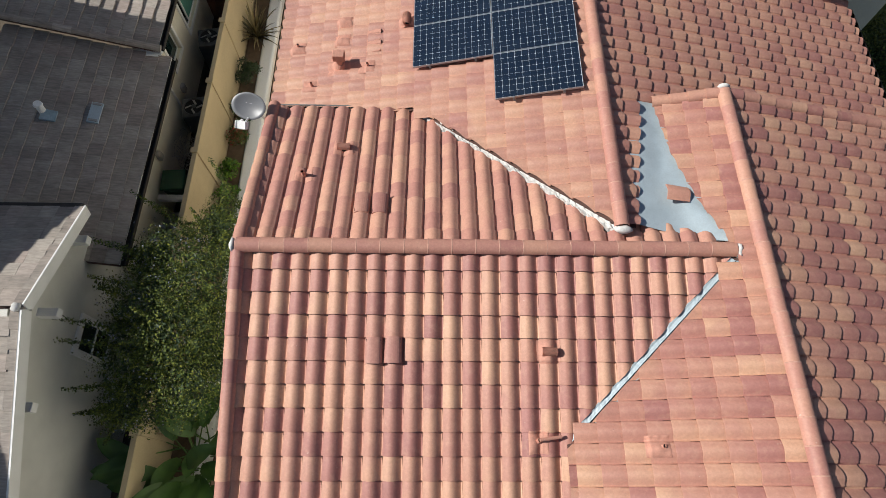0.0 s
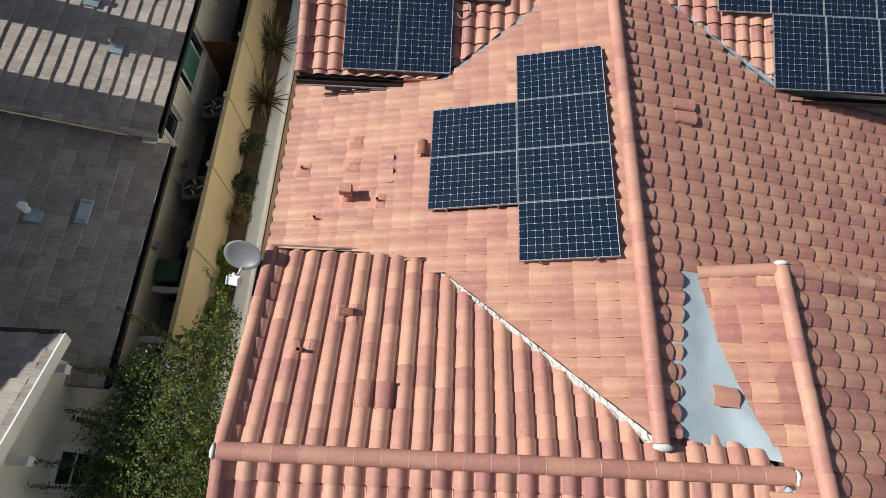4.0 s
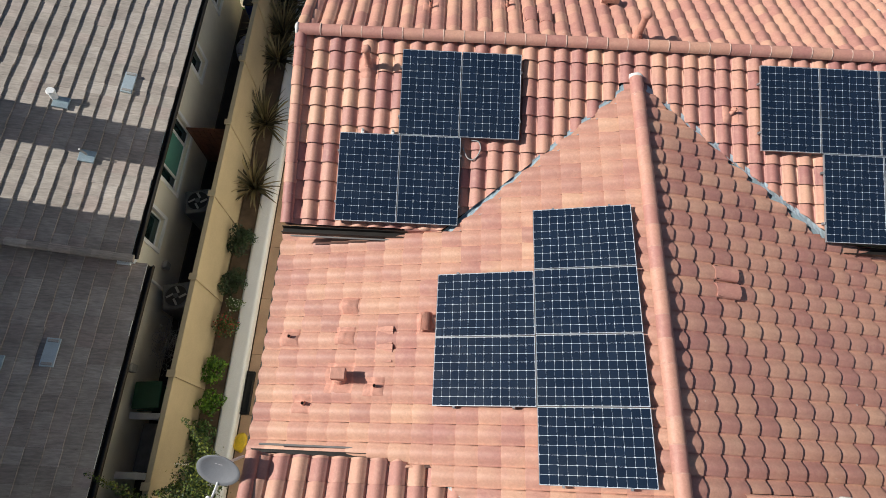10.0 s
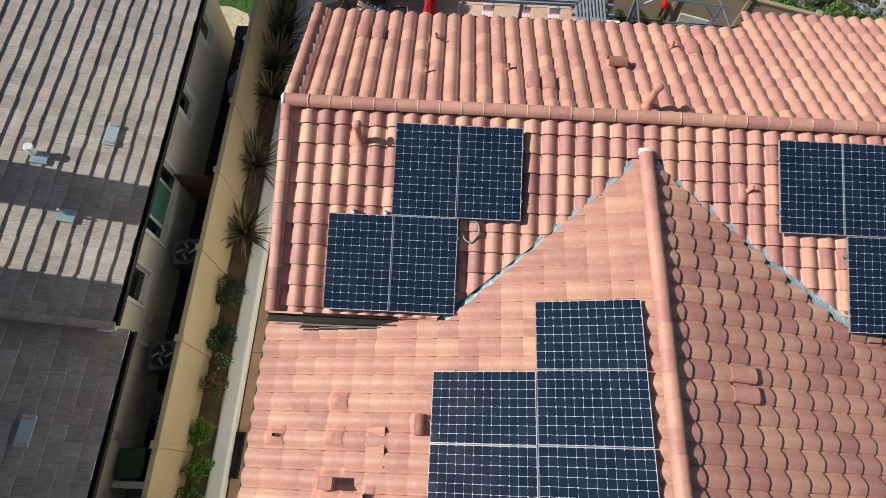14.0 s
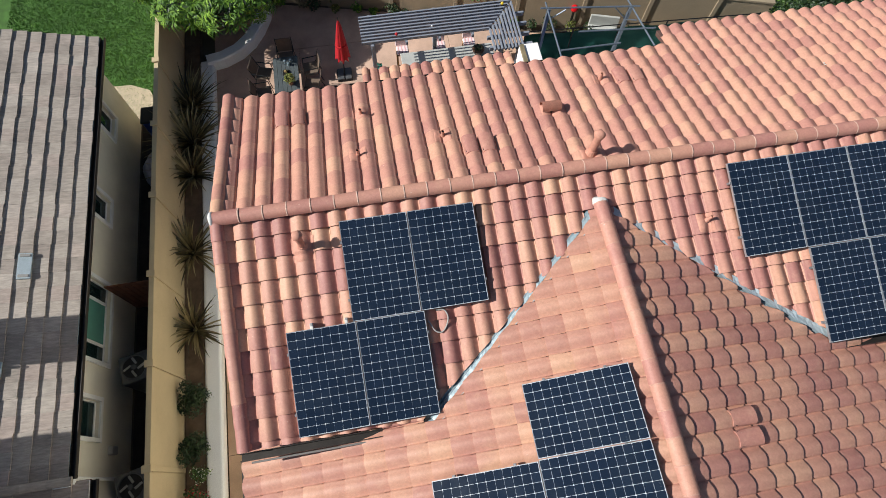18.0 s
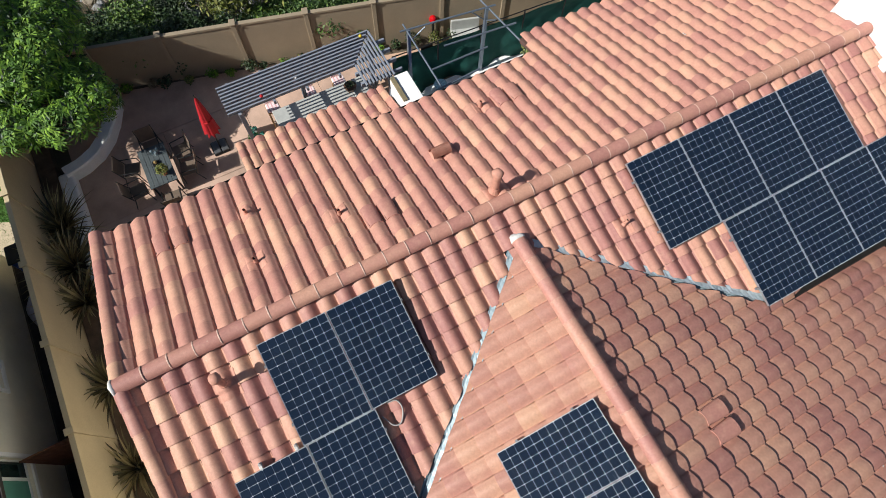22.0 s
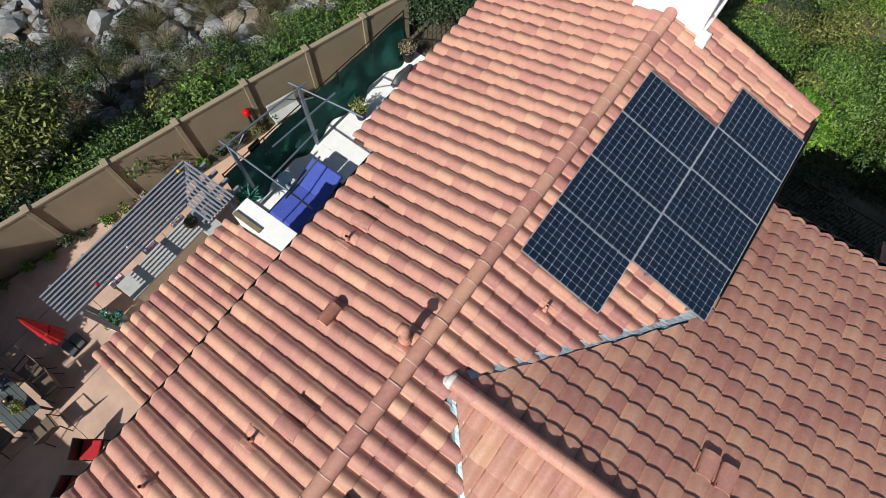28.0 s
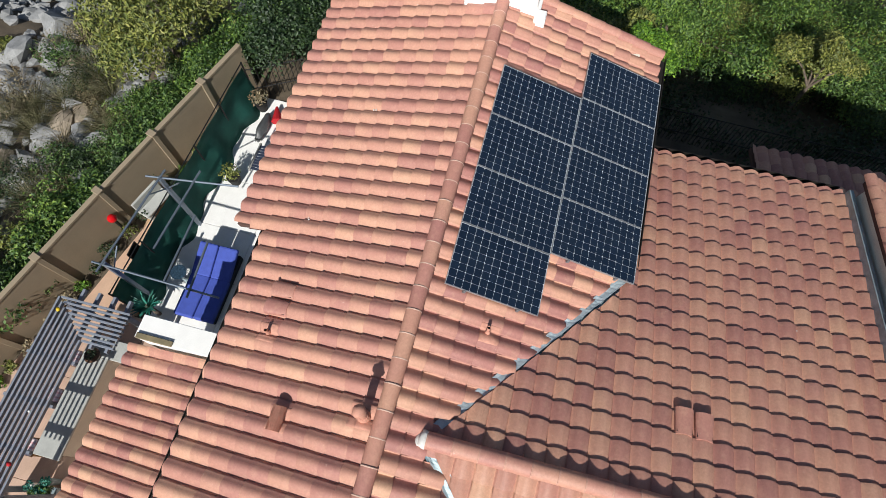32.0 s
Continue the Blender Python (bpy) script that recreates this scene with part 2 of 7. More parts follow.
def tiled_slope(name, house, origin, down, slope, poly, near, label, seed=0, thick=0.12, tone="flashed"):
    """A roof slope over a plan outline: deck, and tiles row by row. near: the plan rectangle whose tiles are single objects."""
    rnd = random.Random(seed)
    m = slope_frame(Vector(origin), down, slope)
    if m.to_3x3().determinant() < 0 or (m.to_3x3() @ Vector((0, 0, 1))).z < 0:
        m = m @ Matrix.Diagonal((-1, 1, 1, 1))
        u = m.col[0].to_3d()
        w = u.cross(m.col[1].to_3d())
        m = Matrix((u, m.col[1].to_3d(), w)).transposed().to_4x4()
        m.translation = Vector(origin)
    inv = m.inverted()
    run = math.sqrt(1 + slope * slope)
    plan_d, plan_u = Vector(down).normalized(), m.col[0].to_2d()
    o2 = Vector(origin[:2])

    def to_uv(p):
        q = Vector(p) - o2
        return (q.dot(plan_u), q.dot(plan_d) * run)

    uv = [to_uv(p) for p in poly]
    bm = bmesh.new()
    top = [bm.verts.new(m @ Vector((u, v, -0.012))) for u, v in uv]
    low = [bm.verts.new(m @ Vector((u, v, -thick))) for u, v in uv]
    bm.faces.new(top)
    bm.faces.new(list(reversed(low)))
    for i in range(len(uv)):
        j = (i + 1) % len(uv)
        bm.faces.new((top[i], low[i], low[j], top[j]))
    bmesh.ops.recalc_face_normals(bm, faces=bm.faces)
    deck = part(name, bm, FELT, house, label)
    us, vs_ = [p[0] for p in uv], [p[1] for p in uv]
    many_v, many_f, count = [], [], 0
    edges = [(uv[i], uv[(i + 1) % len(uv)]) for i in range(len(uv))]
    area = sum(a[0] * b[1] - b[0] * a[1] for a, b in edges)
    inward = []
    for (a, b), (_, c) in zip(edges, edges[1:] + edges[:1]):
        turn = (b[0] - a[0]) * (c[1] - b[1]) - (b[1] - a[1]) * (c[0] - b[0])
        if turn * area < 0:
            inward.append(b)
    for r in range(math.floor(min(vs_) / TILE_L) - 1, math.ceil(max(vs_) / TILE_L) + 1):
        for c in range(math.floor(min(us) / TILE_W) - 1, math.ceil(max(us) / TILE_W) + 1):
            u0, v0 = c * TILE_W, r * TILE_L
            corners = [(u0, v0), (u0 + TILE_W, v0), (u0, v0 + TILE_L), (u0 + TILE_W, v0 + TILE_L)]
            mids = [(u0 + TILE_W / 2, v0 + TILE_L / 2), (u0 + TILE_W / 2, v0), (u0 + TILE_W / 2, v0 + TILE_L), (u0, v0 + TILE_L / 2), (u0 + TILE_W, v0 + TILE_L / 2)]
            ins = [inside((a + (u0 + TILE_W / 2 - a) * 0.02, b + (v0 + TILE_L / 2 - b) * 0.02), uv) for a, b in corners + mids]
            if not any(ins):
                continue
            j = Matrix.Translation((u0, v0, 0)) @ Euler((rnd.gauss(0, 0.004), rnd.gauss(0, 0.004), rnd.gauss(0, 0.006))).to_matrix().to_4x4()
            centre = m @ j @ Vector((TILE_W / 2, TILE_L / 2, 0))
            single = near[0] <= centre.x <= near[2] and near[1] <= centre.y <= near[3]
            by_corner = any(u0 - 0.1 < p[0] < u0 + TILE_W + 0.1 and v0 - 0.1 < p[1] < v0 + TILE_L + 0.1 for p in inward)
            if all(ins) or (by_corner and ins[4]):
                vs, fs = TILE_V, TILE_F
            else:
                cut = bmesh.new()
                bv = [cut.verts.new(p) for p in TILE_V]
                for f in TILE_F:
                    cut.faces.new([bv[i] for i in f])
                for (a, b) in edges:
                    d = Vector((b[0] - a[0], b[1] - a[1], 0))
                    far = [(q[0] - a[0]) * d.y - (q[1] - a[1]) * d.x for q in corners]
                    if min(far) * max(far) >= 0 or d.length < 1e-6:
                        continue
                    mid = ((a[0] + b[0]) / 2, (a[1] + b[1]) / 2)
                    if abs((u0 + TILE_W / 2 - mid[0]) * d.x + (v0 + TILE_L / 2 - mid[1]) * d.y) > d.length_squared / 2 + d.length * 0.3:
                        continue
                    nrm = Vector((d.y, -d.x, 0)) * (1 if area > 0 else -1)
                    bmesh.ops.bisect_plane(cut, geom=cut.verts[:] + cut.edges[:] + cut.faces[:], plane_co=(a[0] - u0, a[1] - v0, 0), plane_no=nrm, clear_outer=True)
                cut.verts.index_update()
                vs, fs = [tuple(v.co) for v in cut.verts], [tuple(v.index for v in f.verts) for f in cut.faces]
                cut.free()
                if not fs:
                    continue
            if single and count < 300:
                count += 1
                me = TILE_MESHES[tone] if vs is TILE_V else mesh_of("tile", vs, fs, SLOPE_TONES[tone][0])
                ob = new("tile", me)
                ob.parent = deck
                ob.matrix_basis = m @ j
            else:
                k = len(many_v)
                mj = m @ j
                many_v += [tuple(mj @ Vector(p)) for p in vs]
                many_f += [tuple(k + i for i in f) for f in fs]
    if many_v:
        me = mesh_of("tile_field", many_v, many_f, SLOPE_TONES[tone][1])
        me.polygons.foreach_set("use_smooth", [True] * len(me.polygons))
        me.set_sharp_from_angle(angle=radians(60))
        field = new("tile_field", me)
        field.parent = deck
        field["kind"] = "stuff"
    return deck, m


def barrel_row(name, house, a, b, mat, step=0.37, r=0.115, lift=0.0, joint=None, arc=1.0, seed=1):
    """Half-round tiles lapped along a line from a to b, as on ridges and rakes."""
    rnd = random.Random(seed)
    a, b = Vector(a), Vector(b)
    way = (b - a).normalized()
    side = Vector((-way.y, way.x, 0)).normalized()
    up = way.cross(side) if way.cross(side).z > 0 else side.cross(way)
    n = max(1, round((b - a).length / step))
    step = (b - a).length / n
    vs, fs, k = [], [], 9
    for y, rr in ((-0.035, r * 0.985 if joint else r * 0.95), (step, r * 1.0 if joint else r * 1.02), (step, r * 0.93)):
        for i in range(k):
            t = math.pi * (0.5 + arc * (i / (k - 1) - 0.5))
            vs.append((rr * math.cos(t), y, rr * math.sin(t) * 0.9))
    for s in range(2):
        fs += [(s * k + i, s * k + i + 1, s * k + k + i + 1, s * k + k + i) for i in range(k - 1)]
    me = mesh_of(name, vs, fs, mat)
    me.polygons.foreach_set("use_smooth", [True] * len(fs))
    me.set_sharp_from_angle(angle=radians(60))
    ring = None
    if joint:
        vs, fs = [], []
        for y, rr in ((step - 0.009, r * 0.99), (step - 0.004, r * 1.015), (step + 0.005, r * 1.015), (step + 0.012, r * 0.982)):
            for i in range(k):
                t = math.pi * i / (k - 1)
                vs.append((rr * math.cos(t), y, rr * math.sin(t) * 0.9))
        for s in range(3):
            fs += [(s * k + i, s * k + i + 1, s * k + k + i + 1, s * k + k + i) for i in range(k - 1)]
        ring = mesh_of("mortar_joint", vs, fs, joint)
    for i in range(n):
        ob = new(name, me)
        ob.parent = house
        if ring:
            j = new("mortar_joint", ring)
            j.parent = ob
        rot = Matrix((side, way, up)).transposed().to_4x4()
        if rot.to_3x3().determinant() < 0:
            rot = Matrix((-side, way, up)).transposed().to_4x4()
        ob.matrix_basis = Matrix.Translation(a + way * step * i + up * (lift + rnd.gauss(0, 0.003))) @ rot @ Euler((0.02, rnd.gauss(0, 0.01), rnd.gauss(0, 0.006))).to_matrix().to_4x4()


GZ = -0.4
house = empty("house", "sprawling house with blended terracotta barrel tile roofs", "house")
D = 0.1   # the deck lies this far under the crowns of the tiles
MX, MZ, MS = 3.0, 7.1 - D, 0.25
R1Y, R1Z, R1S = 3.63, 7.02 - D, 0.268
R2Y, R2Z, R2S = 14.15, 7.24 - D, 0.30
SX, SZ, SS = 5.12, 7.16 - D, 0.25
ROOF = "blended terracotta barrel tile roof slope"
FRAME = {}


def z_mw(x, y): return MZ - MS * (MX - x)
def z_me(x, y): return MZ - MS * (x - MX)
def z_r1n(x, y): return R1Z - R1S * (y - R1Y)
def z_r1s(x, y): return R1Z - R1S * (R1Y - y)
def z_r2s(x, y): return R2Z - R2S * (R2Y - y)
def z_r2n(x, y): return R2Z - R2S * (y - R2Y)
def z_sw(x, y): return SZ - SS * (SX - x)
def z_se(x, y): return SZ - SS * (x - SX)


FRAME["r1n"] = tiled_slope("roof_slope", house, (-3.05, R1Y, R1Z), (0, 1), R1S, [(-2.97, R1Y), (4.66, R1Y), (4.5, 3.92), (3.3, 4.28), (2.89, 4.0), (-0.014, 6.535), (-0.014, 6.98), (-3.03, 6.98)], (-3.1, 3, 5, 8), ROOF, 1, tone="rose")[1]
FRAME["r1s"] = tiled_slope("roof_slope", house, (-3.0, R1Y, R1Z), (0, -1), R1S, [(-2.97, R1Y), (-2.97, -3.0), (2.16, -3.0), (2.16, 1.02), (4.68, 3.53), (4.7, R1Y)], (-3.1, -0.4, 5, 4), ROOF, 2)[1]
FRAME["mw"] = tiled_slope("roof_slope", house, (MX, 4.0, MZ), (-1, 0), MS, [(MX, 4.02), (MX, 13.47), (-0.32, 10.6), (-0.4, 11.0), (-3.28, 11.0), (-3.28, 6.8), (-0.33, 6.89)], (-3.5, 6.6, 1.5, 11), ROOF, 3, tone="buff")[1]
FRAME["me"] = tiled_slope("roof_slope", house, (MX, 4.0, MZ), (1, 0), MS, [(MX, 13.47), (MX, 4.05), (3.3, 4.05), (3.72, 6.65), (3.72, 6.72), (9.78, 6.72), (9.78, 11.0), (6.33, 10.86)], (3, 8.5, 7, 14), ROOF, 4, tone="rose")[1]
FRAME["sw"] = tiled_slope("roof_slope", house, (SX, -3.0, SZ), (-1, 0), SS, [(SX, -3.0), (SX, 6.6), (3.98, 6.6), (4.14, 5.4), (4.4, 4.55), (4.68, 3.85), (4.72, 3.4), (2.12, 0.82), (2.03, 0.8), (2.03, -3.0)], (2, -1, 5.2, 7), ROOF, 5)[1]
FRAME["se"] = tiled_slope("roof_slope", house, (SX, -3.0, SZ), (1, 0), SS, [(SX, 6.6), (SX, -3.0), (9.78, -3.0), (9.78, 6.6)], (5, 1, 8, 7), ROOF, 6)[1]
FRAME["r2s"] = tiled_slope("roof_slope", house, (-3.1, R2Y, R2Z), (0, -1), R2S, [(-3.1, R2Y), (-3.1, 10.78), (-0.36, 10.78), (2.97, 13.42), (6.45, 11.02), (11.4, 10.85), (11.4, R2Y)], (-3.5, 10, 6, 15), ROOF, 7)[1]
FRAME["r2n"] = tiled_slope("roof_slope", house, (-3.1, R2Y, R2Z), (0, 1), R2S, [(-3.1, R2Y), (11.4, R2Y), (11.4, 17.75), (5.75, 17.75), (5.75, 17.15), (-3.1, 17.15)], (-3.5, 14, 4.3, 18), ROOF, 8, tone="rose")[1]
BEDDING = plain("terracotta_bedding", (0.50, 0.28, 0.215), 0.9, vary=0.2, scale=20)
JOINT = plain("pink_mortar", (0.68, 0.47, 0.37), 0.9, vary=0.25, scale=20)
RIDGE = clay("terracotta_ridge", True, 0.5, (0.49, 0.24, 0.186))
for a, b in (((4.72, R1Y, R1Z), (-2.96, R1Y, R1Z)), ((MX, 4.0, MZ), (MX, 13.5, MZ)), ((-3.06, R2Y, R2Z), (10.95, R2Y, R2Z)), ((SX, -3.0, SZ), (SX, 6.62, SZ))):
    up = Vector((0, 0, 0.09))
    barrel_row("ridge_tile", house, Vector(a) + up, Vector(b) + up, RIDGE, r=0.122, joint=JOINT if a[1] == R2Y else BEDDING)
RAKE = Vector((0, 0, 0.08))
for a, b in (
    ((-2.95, R1Y, R1Z), (-3.01, 7.0, z_r1n(0, 7.0))), ((-2.95, R1Y, R1Z), (-2.95, -3.0, z_r1s(0, -3.0))),
    ((-3.05, R2Y, R2Z), (-3.05, 10.76, z_r2s(0, 10.76))), ((-3.05, R2Y, R2Z), (-3.05, 17.17, z_r2n(0, 17.17))),
    ((11.42, R2Y, R2Z), (11.42, 10.83, z_r2s(0, 10.83))), ((11.42, R2Y, R2Z), (11.42, 17.77, z_r2n(0, 17.77))),
    ((SX, 6.6, SZ), (3.95, 6.6, z_sw(3.95, 0))), ((SX, 6.6, SZ), (9.8, 6.6, z_se(9.8, 0))),
):
    barrel_row("rake_tile", house, Vector(a) + RAKE, Vector(b) + RAKE, CLAY, step=0.342, r=0.112, seed=int(a[1] * 10))

# mortar at the ends of ridges
MORTAR = plain("white_mortar", (0.64, 0.63, 0.60), 0.9, vary=0.15, scale=14, bumps=0.6)


def lump(bm, at, size, seed, squash=(1, 1, 1), sub=2):
    r = bmesh.ops.create_icosphere(bm, subdivisions=sub, radius=1.0)
    for v in r["verts"]:
        n = noise.noise(v.co * 1.7 + Vector((seed, seed * 2.1, 0))) * 0.28
        v.co = Vector([v.co[i] * (1 + n) * size * squash[i] + at[i] for i in range(3)])
    return bm


for i, (x, y, z, sq) in enumerate(((-3.02, R1Y - 0.02, R1Z + 0.1, (0.45, 1.05, 1)), (4.8, R1Y - 0.02, R1Z + 0.1, (0.5, 1, 1)), (MX + 0.03, 3.93, MZ + 0.07, (1.2, 0.6, 0.8)), (SX, 6.68, SZ + 0.12, (1, 0.45, 1)), (MX, 13.54, MZ + 0.1, (1.15, 0.7, 1)), (-3.11, R2Y, R2Z + 0.1, (0.45, 1.1, 1)))):
    part("mortar_cap", lump(bmesh.new(), (x, y, z), 0.115, i + 0.5, sq), MORTAR, house, "white mortar plug closing the ridge end", True)

# valley flashing: bent sheet metal down each valley
GALV = plain("weathered_galvanised_sheet", (0.33, 0.42, 0.46), 0.5, 0.35, vary=0.2, scale=5)


def valley(a, b, za, zb, wide, name="valley_flashing", crimp=0.02):
    """A bent strip from a to b; za and zb give the heights of the two decks."""
    a, b = Vector(a), Vector(b)
    way = (b - a).normalized()
    side = Vector((-way.y, way.x))
    bm, rows, n = bmesh.new(), [], 14
    for i in range(n + 1):
        p = a + (b - a) * i / n
        mid = min(za(*p), zb(*p)) + 0.004
        row = []
        for off, z in ((wide, za(*(p + side * wide)) + 0.02), (wide * 0.55, None), (0.012, mid), (0.0, mid + crimp), (-0.012, mid), (-wide * 0.55, None), (-wide, zb(*(p - side * wide)) + 0.02)):
            q = p + side * off
            if z is None:
                z = (za if off > 0 else zb)(*q) + 0.004
            row.append(bm.verts.new((q.x, q.y, z + 0.004 * noise.noise(Vector((i * 1.3, off * 9, 0))))))
        rows.append(row)
    for r0, r1 in zip(rows, rows[1:]):
        for j in range(len(r0) - 1):
            bm.faces.new((r0[j], r0[j + 1], r1[j + 1], r1[j]))
    bmesh.ops.recalc_face_normals(bm, faces=bm.faces)
    return part(name, bm, GALV, house, "blue-grey sheet metal flashing along the roof valley")


PALE_SHEET = plain("pale_zinc_sheet", (0.45, 0.535, 0.575), 0.5, 0.2, vary=0.1, scale=3)


def valley_strip(a, b, low_side, zhi, zlo, wide, mat, name, label, ragged=0.0, seed=0, lift=0.0):
    """A narrow strip in the open channel beside the cut tiles; low_side points from the higher roof to the lower one."""
    a, b, side = Vector(a), Vector(b), Vector(low_side).normalized()
    n, bm, rows = int((b - a).length / 0.045), bmesh.new(), []
    for i in range(n + 1):
        p = a.lerp(b, i / n)
        row = []
        for k, (off, z) in enumerate(((-0.025, zlo(*p) + 0.092 + lift), (0.005, zlo(*p) + 0.082 + lift), (wide * 0.55, zlo(*p) + 0.072 + lift), (wide, zlo(*p) + 0.077 + lift), (wide + 0.03, zlo(*p) - 0.01))):
            r = noise.noise(Vector((i * 0.55, k * 3.1, seed)))
            q = p + side * (off + ragged * 0.05 * r * (k > 1))
            row.append(bm.verts.new((q.x, q.y, z + (0.004 + 0.035 * ragged) * noise.noise(Vector((i * 0.8, k * 1.7, seed + 9))))))
        rows.append(row)
    for r0, r1 in zip(rows, rows[1:]):
        for j in range(4):
            bm.faces.new((r0[j], r0[j + 1], r1[j + 1], r1[j]))
    bmesh.ops.recalc_face_normals(bm, faces=bm.faces)
    return part(name, bm, mat, house, label)


SHEET = "pale sheet metal flashing along the roof valley"
valley_strip((-0.25, 6.88), (2.99, 4.0), (-0.66, -0.75), z_mw, z_r1n, 0.06, MORTAR, "mortar_strip", "rough white mortar along the roof valley", 0.9, 1, 0.04)
valley_strip((2.1, 0.86), (4.74, 3.48), (-0.7, 0.7), z_sw, z_r1s, 0.06, PALE_SHEET, "valley_flashing", SHEET, 0.15, 2)
valley_strip((-0.2, 10.73), (2.97, 13.5), (-0.66, 0.75), z_mw, z_r2s, 0.06, GALV, "valley_flashing", SHEET, 0.1, 3)
valley_strip((6.5, 10.83), (3.02, 13.5), (0.6, 0.8), z_me, z_r2s, 0.11, PALE_SHEET, "valley_flashing", SHEET, 0.22, 4)
valley((-0.45, 7.1), (2.95, 4.12), z_mw, z_r1n, 0.13)
valley((2.05, 0.78), (4.74, 3.5), z_r1s, z_sw, 0.11)
valley((-0.4, 10.56), (2.96, 13.48), z_r2s, z_mw, 0.11)
valley((6.48, 10.81), (3.04, 13.48), z_me, z_r2s, 0.13)
# sheet under the head of the main ridge where it meets the rear roof
bm = bmesh.new()
bmesh.ops.create_grid(bm, x_segments=10, y_segments=6, size=1.0)
for v in bm.verts:
    x, y = MX + 0.2 * v.co.x, 13.42 + 0.12 * v.co.y
    v.co = Vector((x, y, max(z_r2s(x, y), z_mw(x, y) if x < MX else z_me(x, y)) + 0.045))
part("apex_flashing", bm, RIDGE, house, "terracotta-painted sheet under the ridge end")
part("mortar_cap", lump(bmesh.new(), (MX - 0.04, 13.6, z_r2s(0, 13.6) + 0.07), 0.1, 3.5, (1.2, 0.7, 0.5)), MORTAR, house, "white mortar packed behind the ridge end", True)
for x, y, zf in ((-0.1, 6.88, z_r1n),):
    part("mortar_cap", lump(bmesh.new(), (x, y, zf(x, y) + 0.055), 0.11, x, (1.25, 0.8, 0.62)), RIDGE, house, "terracotta-coloured mortar closing the foot of the valley", True)
part("eave_closure", box(-1.0, 10.745, z_r2s(0, 10.75) - 0.13, -0.36, 10.79, z_r2s(0, 10.75) + 0.06, 0.015), RIDGE, house, "terracotta-painted closure at the end of the eave")
# the sheet-metal saddle between the two parallel roofs
bm = bmesh.new()
pts = [(3.16, 4.12), (3.24, 5.2), (3.58, 6.72), (4.02, 6.74), (4.3, 5.4), (4.55, 4.5), (4.85, 3.78), (4.2, 3.9)]
centre = bm.verts.new((3.86, 5.0, 6.865))
ring = [bm.verts.new((x, y, max(z_me(x, y), z_sw(x, y)) + (0.02 if x < 4 else 0.0))) for x, y in pts]
for i in range(len(ring)):
    bm.faces.new((centre, ring[i], ring[(i + 1) % len(ring)]))
bmesh.ops.subdivide_edges(bm, edges=bm.edges[:], cuts=3, use_grid_fill=True)
for v in bm.verts:
    v.co.z += 0.006 * noise.noise(v.co * 3)
bmesh.ops.recalc_face_normals(bm, faces=bm.faces)
part("saddle_flashing", bm, PALE_SHEET, house, "blue-grey sheet metal saddle between roofs", True)
loose = new("loose_roof_tile", TILE_MESHES["flashed"])
tagged(loose, "broken terracotta tile lying loose on the sheet metal", "roof tile")
loose.matrix_basis = pose(4.2, 4.5, 6.93, 0, 6, 86)
bm = bmesh.new()
outline = [(4.0, z_me(4.0, 0)), (4.0, z_sw(4.0, 0) - 0.05), (SX, SZ - 0.05), (9.6, z_se(9.6, 0) - 0.05), (9.6, z_me(9.6, 0) - 0.2)]
face = bm.faces.new([bm.verts.new((x, 6.56, z)) for x, z in outline])
r = bmesh.ops.extrude_face_region(bm, geom=[face])
bmesh.ops.translate(bm, verts=[v for v in r["geom"] if isinstance(v, bmesh.types.BMVert)], vec=(0, -0.1, 0))
bmesh.ops.recalc_face_normals(bm, faces=bm.faces)
part("gable_wall", bm, STUCCO, house)
part("step_flashing", box(5.4, 6.64, 0.0, 9.7, 6.72, 0.24, m=Matrix.Translation((0, 0, z_me(5.4, 0) + 0.02 + 0.25 * 5.4)) @ Matrix(((1, 0, 0, 0), (0, 1, 0, 0), (-0.25, 0, 1, 0), (0, 0, 0, 1)))), GALV, house, "pale metal step flashing against the wall")

# gutters and fascias
RAIL_PIPE = plain("dull_grey_pipe", (0.2, 0.19, 0.18), 0.6, vary=0.1)
DARK = plain("dark_bronze_gutter", (0.045, 0.04, 0.036), 0.45, 0.6, vary=0.2)


def gutter(a, b, mat=DARK, w=0.12, h=0.1, name="gutter", parent=None, label=""):
    a, b = Vector(a), Vector(b)
    way = (b - a).normalized()
    side = Vector((-way.y, way.x, 0))
    bm, prof = bmesh.new(), [(-w / 2, 0), (-w / 2, -h), (w / 2, -h), (w / 2, 0), (w / 2 - 0.012, 0), (w / 2 - 0.012, -h + 0.012), (-w / 2 + 0.012, -h + 0.012), (-w / 2 + 0.012, 0)]
    ends = [[bm.verts.new(p + side * u + Vector((0, 0, v))) for u, v in prof] for p in (a, b)]
    for i in range(8):
        j = (i + 1) % 8
        bm.faces.new((ends[0][i], ends[0][j], ends[1][j], ends[1][i]))
    for e in ends:
        bm.faces.new((e[0], e[1], e[6], e[7])), bm.faces.new((e[1], e[2], e[5], e[6])), bm.faces.new((e[2], e[3], e[4], e[5]))
    bmesh.ops.recalc_face_normals(bm, faces=bm.faces)
    return part(name, bm, mat, parent or house, label)


